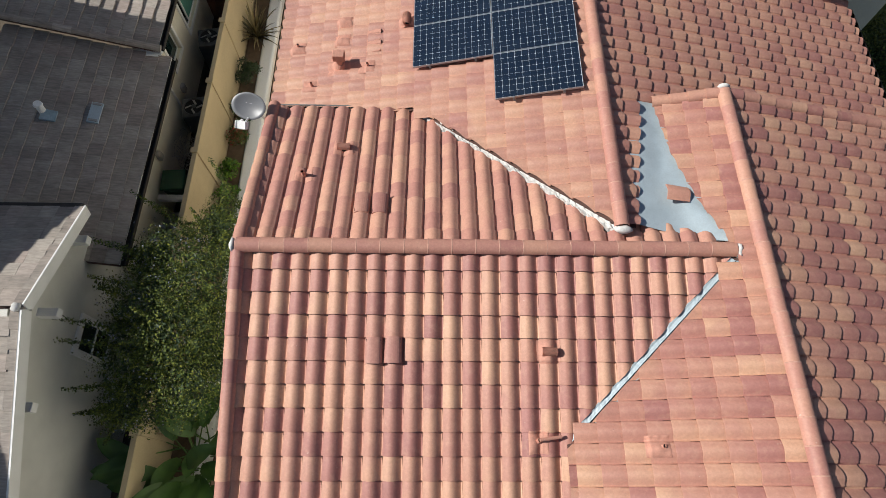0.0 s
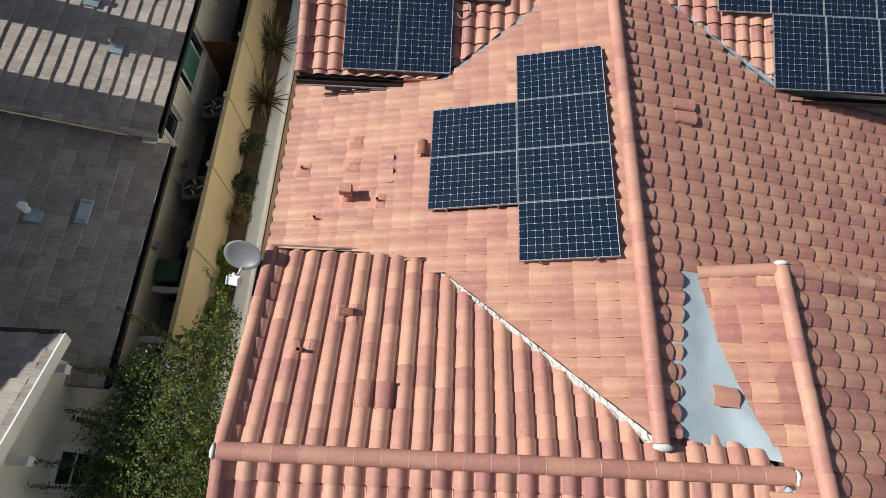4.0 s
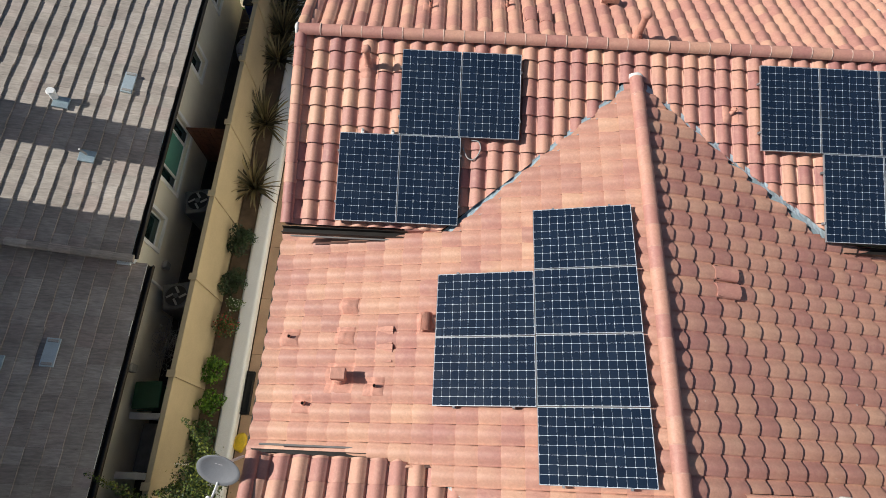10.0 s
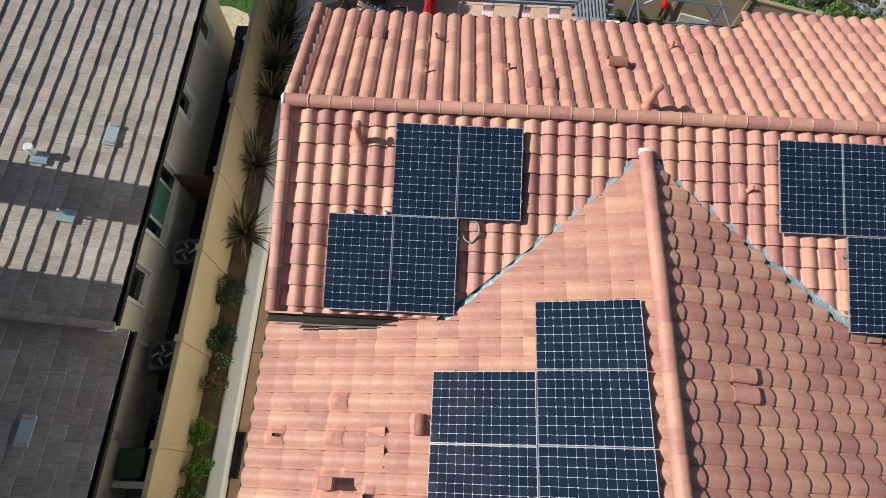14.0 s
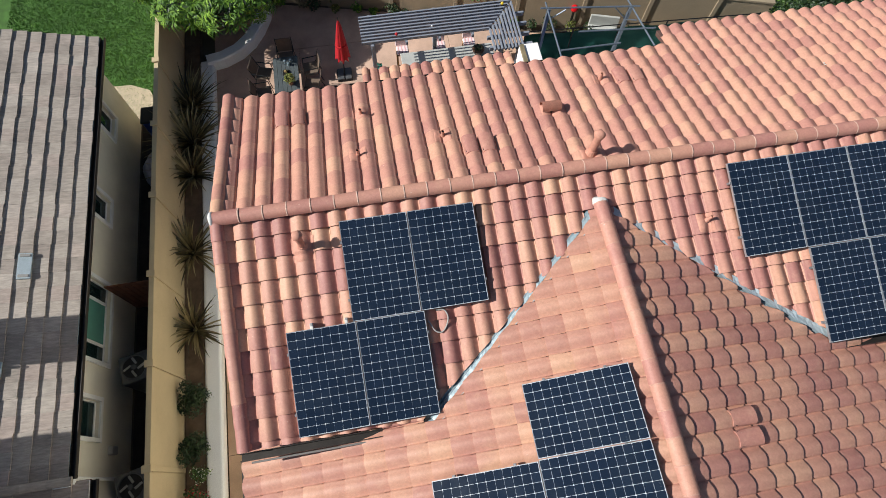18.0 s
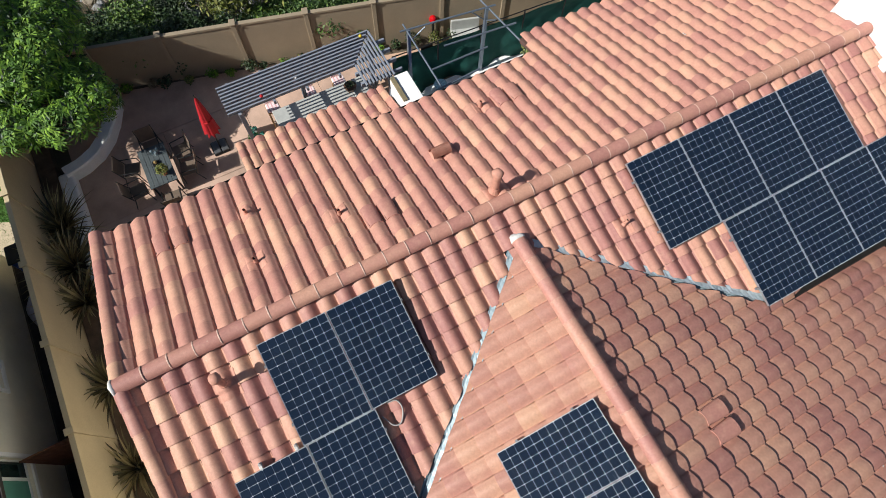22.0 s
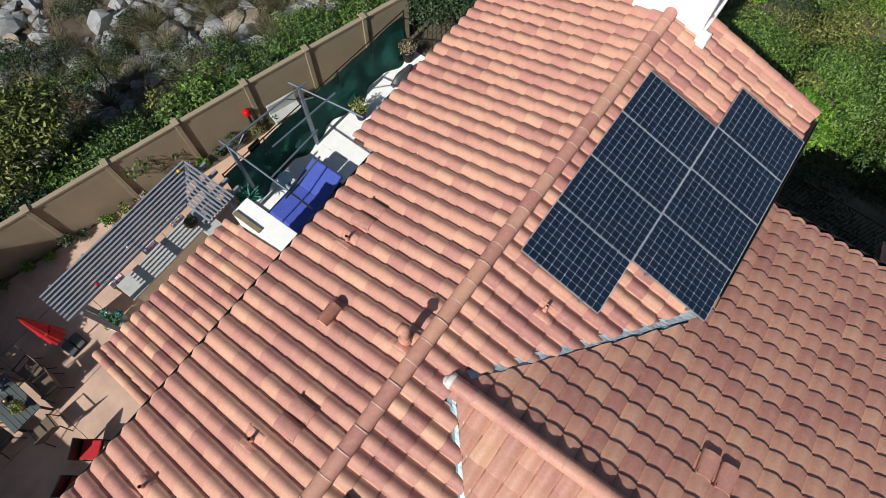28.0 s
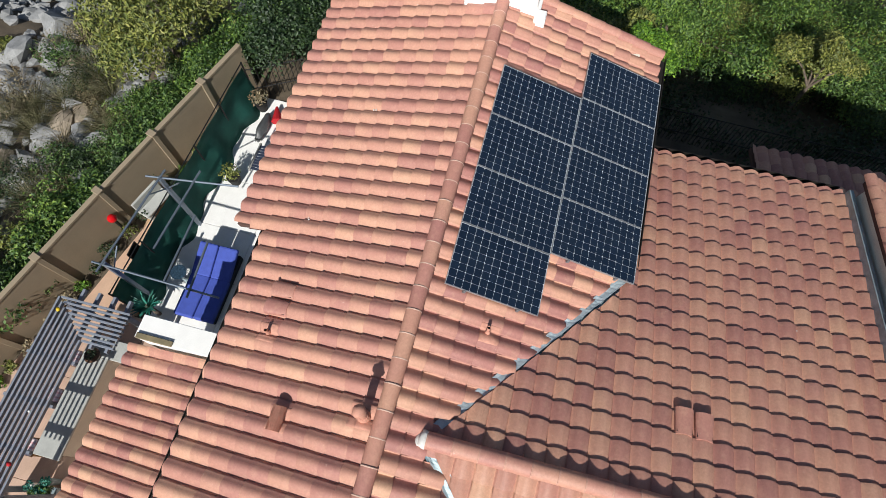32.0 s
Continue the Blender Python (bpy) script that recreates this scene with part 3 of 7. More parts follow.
gutter((-3.1, 7.03, z_r1n(0, 7.0) - 0.02), (-0.6, 7.03, z_r1n(0, 7.0) - 0.02), w=0.06, h=0.06, label="dark gutter under the tile eave")
gutter((-3.15, 10.69, z_r2s(0, 10.75)), (-0.95, 10.69, z_r2s(0, 10.75)), label="dark gutter under the tile eave")
gutter((6.75, 10.77, z_r2s(0, 10.8)), (11.45, 10.77, z_r2s(0, 10.8)), label="dark gutter under the tile eave")
part("drip_edge", box(-3.345, 6.9, z_mw(-3.3, 0) - 0.06, -3.33, 10.7, z_mw(-3.3, 0) - 0.02), DARK, house)
gutter((-3.1, 17.2, z_r2n(0, 17.2)), (5.7, 17.2, z_r2n(0, 17.2)), w=0.05, h=0.05, label="dark gutter under the tile eave")
gutter((9.88, 6.7, z_me(9.85, 0)), (9.88, 10.7, z_me(9.85, 0)))
for x0, x1, y in ((-3.0, -0.9, 7.13), (-3.0, -0.9, 10.6)):
    z = (z_r1n(0, 7) if y < 8 else z_r2s(0, 10.7)) - 0.07
    part("conduit", tube((x0, y, z), (x1, y, z), 0.016, segs=8), RAIL_PIPE, house)

# walls under the roofs
part("wall", box(-2.75, -3, GZ, 9.3, 6.6, 5.2), STUCCO, house)
part("wall", box(-2.75, 6.6, GZ, 9.3, 11.2, 5.1), STUCCO, house)
part("wall", box(-2.7, 11.2, GZ, 11.1, 16.75, 5.95), STUCCO, house)
for x in (-2.95, 11.2):
    bm = bmesh.new()
    box(x - 0.05, 11.3, 5.9, x + 0.05, 16.6, 6.35, bm=bm)
    part("gable_wall", bm, STUCCO, house)

# chimney
BACK_METAL = plain("dark_flue_metal", (0.06, 0.065, 0.07), 0.5, 0.5)
chimney = part("chimney", box(10.92, 13.5, 5.9, 12.1, 14.9, 9.0, 0.02), WHITE, house, "white rendered chimney block")
part("chimney_cap", box(11.05, 13.63, 9.0, 11.97, 14.77, 9.08, 0.02), plain("brown_cap", (0.2, 0.15, 0.1), 0.8), chimney, "weathered brown chimney cap")
part("flue", box(11.2, 13.8, 9.08, 11.8, 14.6, 9.16, 0.01), BACK_METAL, chimney, "dark metal flue cover")
part("chimney_skirt", box(10.72, 13.3, 6.86, 11.0, 13.52, 7.16, 0.02), WHITE, chimney)
part("chimney_flashing", box(10.86, 13.43, 6.9, 12.0, 13.5, 7.12, 0.01), WHITE, chimney)

# ---- solar panels ----
def cell_material():
    m, nt, b = nodes_of("solar_cell", 0.16)
    own = nt.nodes.new("ShaderNodeObjectInfo").outputs["Random"]
    col = ramp(nt, own, [(0.0, (0.0062, 0.0135, 0.028)), (1.0, (0.0095, 0.019, 0.038))])
    dust = tex(nt, 2.2, 4, "World")
    col = blend(nt, col, (0.04, 0.055, 0.065), ramp(nt, dust, [(0.45, (0, 0, 0)), (0.8, (0.14, 0.14, 0.14))]))
    nt.links.new(col, b.inputs["Base Color"])
    b.inputs["Coat Weight"].default_value, b.inputs["Coat Roughness"].default_value = 0.6, 0.08
    nt.links.new(ramp(nt, dust, [(0.3, (0.1, 0.1, 0.1)), (0.8, (0.3, 0.3, 0.3))]), b.inputs["Roughness"])
    return m


CELL = cell_material()
BACK = plain("white_backsheet", (0.62, 0.65, 0.68), 0.3, vary=0.06, bumps=0)
ALU = plain("silver_aluminium", (0.42, 0.43, 0.45), 0.4, 0.6, vary=0.06, bumps=0)
RAIL_GREY = plain("dull_grey_rail", (0.22, 0.22, 0.23), 0.5, 0.4, vary=0.1)
PW, PL = 1.052, 1.565
bm = bmesh.new()
h, c = 0.1256 / 2, 0.010
outline = [(h, -h + c), (h, h - c), (h - c, h), (-h + c, h), (-h, h - c), (-h, -h + c), (-h + c, -h), (h - c, -h)]
prism(outline, 0.0, 0.002, bm)
CELL_MESH = bpy.data.meshes.new("cell")
bm.to_mesh(CELL_MESH)
bm.free()
CELL_MESH.materials.append(CELL)


def solar_panel():
    e = empty("solar_panel", "dark blue solar panel in a silver frame on the tile roof", "solar panel", "solar panels on the roof")
    t = 0.006
    for x0, y0, x1, y1 in ((-PW / 2, -PL / 2, PW / 2, -PL / 2 + t), (-PW / 2, PL / 2 - t, PW / 2, PL / 2), (-PW / 2, -PL / 2 + t, -PW / 2 + t, PL / 2 - t), (PW / 2 - t, -PL / 2 + t, PW / 2, PL / 2 - t)):
        part("frame_rail", box(x0, y0, -0.04, x1, y1, 0.005), ALU, e)
    back = part("backsheet", box(-PW / 2 + t, -PL / 2 + t, -0.01, PW / 2 - t, PL / 2 - t, -0.001), BACK, e)
    for i in range(8):
        for j in range(12):
            o = new("cell", CELL_MESH)
            o.parent = back
            o.location = ((i - 3.5) * 0.1291, (j - 5.5) * 0.1288, -0.001)
    for y in (-0.45, 0.45):
        part("mounting_rail", box(-PW / 2 - 0.03, y - 0.02, -0.085, PW / 2 + 0.03, y + 0.02, -0.042), RAIL_GREY, e)
        for x in (-PW / 2 - 0.008, PW / 2 + 0.008):
            part("clamp", box(x - 0.018, y - 0.02, -0.04, x + 0.018, y + 0.02, 0.004, 0.003), RAIL_GREY, e)
    return e


def on_slope(key_o, down, slope, x, y, lift):
    o = Vector(key_o)
    d = Vector(down)
    z = o.z - slope * (Vector((x, y)) - o.to_2d()).dot(d)
    dn = Vector((down[0], down[1], -slope)).normalized()
    u = Vector((down[1] * -1, down[0], 0))
    n = u.cross(dn)
    if n.z < 0:
        u, n = -u, -n
    return Matrix.Translation(Vector((x, y, z)) + n * lift) @ Matrix((-u, -dn, n)).transposed().to_4x4()


PLIFT = 0.195
spots = [on_slope((0, R2Y, R2Z), (0, -1), R2S, x, y, PLIFT) for x, y in ((-1.68, 11.605), (-0.615, 11.605), (-0.66, 13.11), (0.405, 13.11))]
for i in range(4):
    spots.append(on_slope((0, R2Y, R2Z), (0, -1), R2S, 5.74 + 1.066 * i, 13.125, PLIFT))
    spots.append(on_slope((0, R2Y, R2Z), (0, -1), R2S, 6.84 + 1.066 * i, 11.615, PLIFT))
    spots.append(on_slope((MX, 0, MZ), (-1, 0), MS, 1.96, 7.235 + 1.064 * i, PLIFT))
for i in range(2):
    spots.append(on_slope((MX, 0, MZ), (-1, 0), MS, 0.43, 8.285 + 1.064 * i, PLIFT))
first_panel = solar_panel()
first_panel.matrix_basis = spots[0]
for m in spots[1:]:
    copy_thing(first_panel, m)

# ---- roof vents and pipes ----
TERRA = plain("terracotta_painted_metal", (0.53, 0.26, 0.19), 0.75, vary=0.15, scale=9)
# black of plastic things, also painted into hollows as their shade
BLACK = plain("shade_and_plastic_black", (0.012, 0.011, 0.010), 0.8, vary=0.2)
SLOPES = {"r1n": (z_r1n, (0, 1), R1S), "r1s": (z_r1s, (0, -1), R1S), "mw": (z_mw, (-1, 0), MS), "me": (z_me, (1, 0), MS), "r2s": (z_r2s, (0, -1), R2S), "r2n": (z_r2n, (0, 1), R2S), "sw": (z_sw, (-1, 0), SS), "se": (z_se, (1, 0), SS)}


def seat(key, x, y, lift=0.0):
    zf, down, sl = SLOPES[key]
    return on_slope((x, y, zf(x, y)), down, sl, x, y, lift)


def tile_height(q):
    """How far the tiles rise off the deck at a point of a slope's own frame."""
    u, v = q.x % TILE_W, q.y % TILE_L
    w = float(np.interp(u, [p[0] for p in PROFILE], [p[1] for p in PROFILE]))
    return max(w, 0.0) + 0.04 * (v + LAP) / (TILE_L + LAP)


def flashing(e, key, x, y, w=0.3, l=0.34):
    """A dented skirt that is dressed down over the tiles round a pipe."""
    f = FRAME[key]
    c = f.inverted() @ Vector((x, y, SLOPES[key][0](x, y)))
    bm = bmesh.new()
    r = bmesh.ops.create_grid(bm, x_segments=22, y_segments=16, size=0.5)
    for v in r["verts"]:
        q = Vector((c.x + v.co.x * w, c.y + v.co.y * l, 0))
        k = max(0.0, 1 - math.hypot(v.co.x * 2, v.co.y * 2))
        rim = max(abs(v.co.x), abs(v.co.y)) > 0.49
        q.z = tile_height(q) + (0.0 if rim else 0.009) + 0.035 * k + 0.006 * noise.noise(Vector((q.x * 17, q.y * 17, 0)))
        v.co = f @ q
    part("flashing", bm, TERRA, e, "tile-coloured skirt dressed over the tiles", True)


def pipe_vent(key, x, y, h=0.3, r=0.026, lean=(0, 0), skirt=True):
    e = empty("vent_pipe", "short terracotta-painted vent pipe on the tile roof", "vent pipe", "vent pipes on the roof")
    m = seat(key, x, y)
    if skirt:
        flashing(e, key, x, y)
    a = Vector((x, y, m[2][3]))
    b = a + Vector((lean[0], lean[1], h))
    part("collar", tube(a + Vector((0, 0, 0.05)), a + (b - a) * 0.6, r * 1.9, r * 1.2, 12), TERRA, e)
    part("pipe", tube(a, b, r, segs=12, caps=False), TERRA, e, smooth=True)
    # solid black core in place of the shade down the pipe
    part("bore", tube(a, b - (b - a) * 0.12, r * 0.86, segs=12), BLACK, e)


def hood_vent(key, x, y, turn=0.0, size=0.8):
    """A half-round hood over a roof outlet."""
    e = empty("hood_vent", "terracotta half-round hood vent on the tile roof", "roof vent", "hood vents on the roof")
    m = seat(key, x, y)
    flashing(e, key, x, y, 0.36, 0.36)
    w = m @ pose(0, 0, 0.1, 0, 0, turn) @ Matrix.Diagonal((size, size, size, 1))
    bm = bmesh.new()
    rows = []
    for xx in (-0.14, 0.14):
        rows.append([bm.verts.new(w @ Vector((xx, 0.085 * math.cos(math.pi * i / 10), 0.02 + 0.1 * math.sin(math.pi * i / 10)))) for i in range(11)])
    for i in range(10):
        bm.faces.new((rows[0][i], rows[0][i + 1], rows[1][i + 1], rows[1][i]))
    r = bmesh.ops.solidify(bm, geom=bm.faces[:], thickness=0.008)
    bmesh.ops.recalc_face_normals(bm, faces=bm.faces)
    part("hood", bm, TERRA, e, smooth=False)
    # black plug, the shade beneath the hood put into colour
    part("outlet", tube(w @ Vector((0, 0, -0.04)), w @ Vector((0, 0, 0.06)), 0.06, 0.055, 12), BLACK, e)


def over_barrel(key, x, y):
    """The point of a slope's own frame on the crown line of the barrel nearest to a plan point."""
    q = FRAME[key].inverted() @ Vector((x, y, SLOPES[key][0](x, y)))
    return Vector((round((q.x - BARREL_U) / TILE_W) * TILE_W + BARREL_U, round((q.y - TILE_L / 2) / TILE_L) * TILE_L + TILE_L / 2, 0.0))


def tile_vent(key, spots):
    """Barrel tiles laid over the field on raised feet, open and dark at their sides and tail."""
    e = empty("tile_vent", "pair of raised terracotta vent tiles with dark slots", "roof vent", "raised tile vents")
    first = over_barrel(key, *spots[0])
    for k in range(len(spots)):
        m = FRAME[key] @ Matrix.Translation(first + Vector((k * TILE_W * (1 if spots[-1][0] + spots[-1][1] >= spots[0][0] + spots[0][1] else -1) * VENT_WAY.get(key, 1), 0.01 * k, 0.0)))
        bm, rows = bmesh.new(), []
        for y, lift, r in ((-0.19, 0.045, 0.122), (0.2, 0.085, 0.136), (0.2, 0.072, 0.118), (-0.19, 0.032, 0.106)):
            rows.append([bm.verts.new(m @ Vector((-r * math.cos(math.pi * i / 12), y, lift + 0.088 * math.sin(math.pi * i / 12) ** 0.8 * r / 0.13))) for i in range(13)])
        for r0, r1 in zip(rows, rows[1:] + rows[:1]):
            for i in range(12):
                bm.faces.new((r0[i], r0[i + 1], r1[i + 1], r1[i]))
        for i in (0, 12):
            bm.faces.new([r[i] for r in rows])
        bmesh.ops.recalc_face_normals(bm, faces=bm.faces)
        part("vent_tile", bm, CLAY_DARK, e, smooth=False)
        # black block fills the opening, where there is only shade
        part("slot_shade", box(-0.112, -0.16, 0.0, 0.112, 0.175, 0.1, m=m), BLACK, e)


VENT_WAY = {"r1n": -1, "r2n": -1}
CLAY_DARK = clay("smoked_terracotta", True, 0.25, (0.42, 0.195, 0.158))


def tall_vent(key, x, y, h=0.5, r=0.055, ball=True, lean=(0, 0)):
    e = empty("vent_stack", "tall terracotta-painted vent stack with a round cap", "vent stack", "tall vent stacks")
    m = seat(key, x, y)
    flashing(e, key, x, y, 0.36, 0.4)
    a = Vector((x, y, m[2][3]))
    b = a + Vector((lean[0], lean[1], h))
    part("collar", tube(a + Vector((0, 0, 0.05)), a + (b - a) * 0.35, r * 1.9, r * 1.15, 14), TERRA, e)
    part("riser", tube(a, b, r, segs=16), TERRA, e, smooth=False)
    cap = lump(bmesh.new(), b + Vector((0, 0, 0.02)), r * 1.55, 3.3, (1, 1, 0.85), 2) if ball else tube(b, b + Vector((0, 0, 0.07)), r * 1.9, r * 1.7, 14)
    part("cap", cap, TERRA, e, smooth=True)


tile_vent("r1n", ((-0.69, 4.55), (-0.42, 4.55)))
tile_vent("r1s", ((-0.64, 2.22), (-0.36, 2.22)))
tile_vent("me", ((4.1, 9.64), (4.12, 9.32)))
tile_vent("r2n", ((-1.73, 16.15), (-1.38, 16.15)))
tile_vent("r2n", ((1.5, 15.05), (1.8, 15.05)))
tile_vent("r2n", ((4.7, 16.3), (4.98, 16.25)))
hood_vent("r1n", -1.56, 5.78)
hood_vent("r1s", 1.8, 2.12)
hood_vent("r2n", 2.76, 15.62, size=1.25)
hood_vent("mw", -0.5, 9.08, 0, 1.1)
for key, x, y, h, lean in (("r1n", -2.17, 5.15, 0.26, (0, -0.04)), ("r1s", 1.62, 0.85, 0.2, (0, 0)), ("sw", 3.24, 0.74, 0.16, (0.05, 0)), ("mw", -1.86, 9.43, 0.12, (0, 0)), ("mw", -2.85, 8.88, 0.2, (0, 0)), ("mw", -1.87, 8.9, 0.12, (0, 0)), ("mw", -1.3, 8.06, 0.2, (0, 0)), ("mw", -2.45, 7.78, 0.2, (0, 0)), ("r2s", 4.72, 13.02, 0.22, (0.06, 0)), ("r2n", -0.63, 16.2, 0.24, (0, 0)), ("r2n", -0.76, 15.15, 0.24, (0, 0)), ("r2n", 0.73, 15.35, 0.22, (0, 0)), ("r2n", 3.95, 16.32, 0.24, (0, 0))):
    pipe_vent(key, x, y, h, lean=lean)
part("elbow_arm", tube((1.62, 0.85, z_r1s(0, 0.85) + 0.2), (1.95, 0.9, z_r1s(0, 0.9) + 0.14), 0.026, segs=12), TERRA, house)
tall_vent("r2s", -1.8, 13.55, 0.5, 0.055)
tall_vent("r2n", 3.08, 14.42, 0.62, 0.062)
box_vent = empty("box_vent", "square-capped terracotta vent stack with a curved skirt", "roof vent")
m = seat("mw", -1.88, 8.2)
flashing(box_vent, "mw", -1.88, 8.2, 0.5, 0.5)
z = m[2][3]
part("riser", tube((-1.88, 8.2, z), (-1.88, 8.2, z + 0.3), 0.075, segs=16), TERRA, box_vent)
part("collar", tube((-1.88, 8.2, z + 0.04), (-1.88, 8.2, z + 0.17), 0.14, 0.09, 16), TERRA, box_vent)
part("cap", box(-2.0, 8.12, z + 0.28, -1.76, 8.3, z + 0.44, 0.012), TERRA, box_vent)
for x, y in ((-1.2, 8.9), (-1.19, 8.6)):
    cover = empty("patch_tile", "flat ribbed terracotta patch tile on the roof", "roof tile", "ribbed patch tiles")
    m = seat("mw", x, y, 0.058)
    for i in range(3):
        part("rib", box(-0.15 + i * 0.1, -0.15, 0, -0.053 + i * 0.1, 0.15, 0.014, 0.004, m=m), TERRA, cover)
# junction boxes and a cable beside the panels
GREY = plain("grey_cable", (0.35, 0.34, 0.32), 0.5, vary=0.1)
for x in (-1.82, -1.29):
    e = empty("junction_box", "small cream cable gland standing beside the panels", "junction box", "cable glands beside the panels")
    m = seat("r2s", x, 12.42)
    part("post", tube(m @ Vector((0, 0, 0.02)), m @ Vector((0, 0, 0.2)), 0.02, segs=8), GREY, e)
    part("head", box(-0.025, -0.1, 0.12, 0.025, 0.02, 0.17, 0.008, m=m), MORTAR, e)


def cable(name, pts, r, mat, label, category, parent=None):
    c = bpy.data.curves.new(name, "CURVE")
    c.dimensions, c.bevel_depth, c.bevel_resolution = "3D", r, 2
    sp = c.splines.new("BEZIER")
    sp.bezier_points.add(len(pts) - 1)
    for q, p in zip(sp.bezier_points, pts):
        q.co, q.handle_left_type, q.handle_right_type = p, "AUTO", "AUTO"
    c.materials.append(mat)
    ob = new(name, c)
    if parent:
        ob.parent = parent
        return ob
    return tagged(ob, label, category)


cable("cable_loop", [seat("r2s", x, y, 0.12).translation for x, y in ((-0.05, 12.2), (0.1, 12.0), (0.2, 12.05), (0.24, 12.3), (0.1, 12.34))], 0.012, GREY, "grey cable loop hanging from the panel edge", "cable")

# pale chips and twigs lying on the tiles
rnd = random.Random(62)
for i, (key, x, y) in enumerate((("me", 7.6, 9.1), ("me", 8.2, 10.2), ("me", 6.2, 8.1), ("se", 6.6, 5.3), ("mw", -1.6, 9.4), ("mw", -2.2, 8.2), ("mw", 0.2, 7.9), ("r2n", 6.0, 16.4), ("r2n", 1.2, 15.6), ("r2n", 8.3, 15.9), ("r1s", 1.0, 2.2))):
    m = seat(key, x, y, 0.06)
    bm = bmesh.new()
    for k in range(3):
        lump(bm, m @ Vector((rnd.uniform(-0.04, 0.04), rnd.uniform(-0.04, 0.04), 0)), rnd.uniform(0.008, 0.018), i + k, (1.6, 1, 0.6), 1)
    tagged(link("mortar_chip", bm, MORTAR), "crumb of pale mortar lying on the roof tiles", "debris", "mortar crumbs on the roof")

# ---- plant builders ----
def leaf_mat(name, *tints, rough=0.55):
    m, nt, b = nodes_of(name, rough)
    own = random_of(nt, False)
    col = ramp(nt, own, [(i / (len(tints) - 1), t) for i, t in enumerate(tints)])
    col = blend(nt, col, ramp(nt, tex(nt, 3.0, 2, "World"), [(0.3, (0.6, 0.65, 0.6)), (0.7, (1.25, 1.2, 1.1))]), 0.8, "MULTIPLY")
    nt.links.new(col, b.inputs["Base Color"])
    b.inputs["Transmission Weight"].default_value = 0.0
    return m


LEAF = leaf_mat("green_leaves", (0.018, 0.045, 0.012), (0.04, 0.095, 0.02), (0.075, 0.15, 0.03), (0.13, 0.20, 0.04))
LEAF_SHRUB = leaf_mat("yellow_green_leaves", (0.012, 0.026, 0.005), (0.034, 0.062, 0.009), (0.10, 0.145, 0.018), (0.24, 0.26, 0.035), rough=0.75)
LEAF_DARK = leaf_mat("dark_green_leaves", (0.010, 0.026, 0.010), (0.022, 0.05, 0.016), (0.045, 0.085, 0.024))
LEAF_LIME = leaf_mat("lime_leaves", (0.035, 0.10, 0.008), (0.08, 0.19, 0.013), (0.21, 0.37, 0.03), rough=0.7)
LEAF_OLIVE = leaf_mat("olive_leaves", (0.045, 0.065, 0.014), (0.11, 0.14, 0.028), (0.19, 0.215, 0.045), (0.27, 0.27, 0.075))
LEAF_DRY = leaf_mat("dry_stems", (0.12, 0.095, 0.06), (0.22, 0.18, 0.11), (0.32, 0.27, 0.18))
LEAF_TEAL = leaf_mat("turquoise_leaves", (0.01, 0.10, 0.085), (0.025, 0.2, 0.16), (0.06, 0.3, 0.23))
BLADE = leaf_mat("bronze_blades", (0.04, 0.038, 0.018), (0.12, 0.10, 0.045), (0.27, 0.215, 0.105), (0.48, 0.39, 0.21))
PADDLE = leaf_mat("banana_leaves", (0.03, 0.07, 0.015), (0.06, 0.13, 0.025), (0.13, 0.22, 0.04))
FLOWER_BLUE = leaf_mat("pale_blue_petals", (0.35, 0.37, 0.6), (0.5, 0.52, 0.75))
FLOWER_VIOLET = leaf_mat("violet_petals", (0.18, 0.12, 0.5), (0.3, 0.22, 0.65))
LEAF_WISP = leaf_mat("wispy_stems", (0.06, 0.065, 0.03), (0.12, 0.125, 0.055), (0.2, 0.19, 0.11), (0.28, 0.25, 0.16), rough=0.8)
LEAF_HEDGE = leaf_mat("hedge_leaves", (0.012, 0.035, 0.008), (0.05, 0.12, 0.02), (0.12, 0.21, 0.035), (0.17, 0.26, 0.04))
FLOWER_RED = leaf_mat("red_petals", (0.4, 0.01, 0.02), (0.6, 0.03, 0.05))
FLOWER_WHITE = leaf_mat("white_petals", (0.7, 0.7, 0.66), (0.8, 0.8, 0.75))
BARK = plain("grey_bark", (0.14, 0.11, 0.085), 0.9, vary=0.3, scale=12)


def from_arrays(name, vs, fs, mat, parent=None, label=""):
    me = bpy.data.meshes.new(name)
    me.from_pydata(vs, [], fs)
    me.materials.append(mat)
    ob = new(name, me)
    if parent:
        ob.parent = parent
    if label:
        ob["label"] = label
    return ob


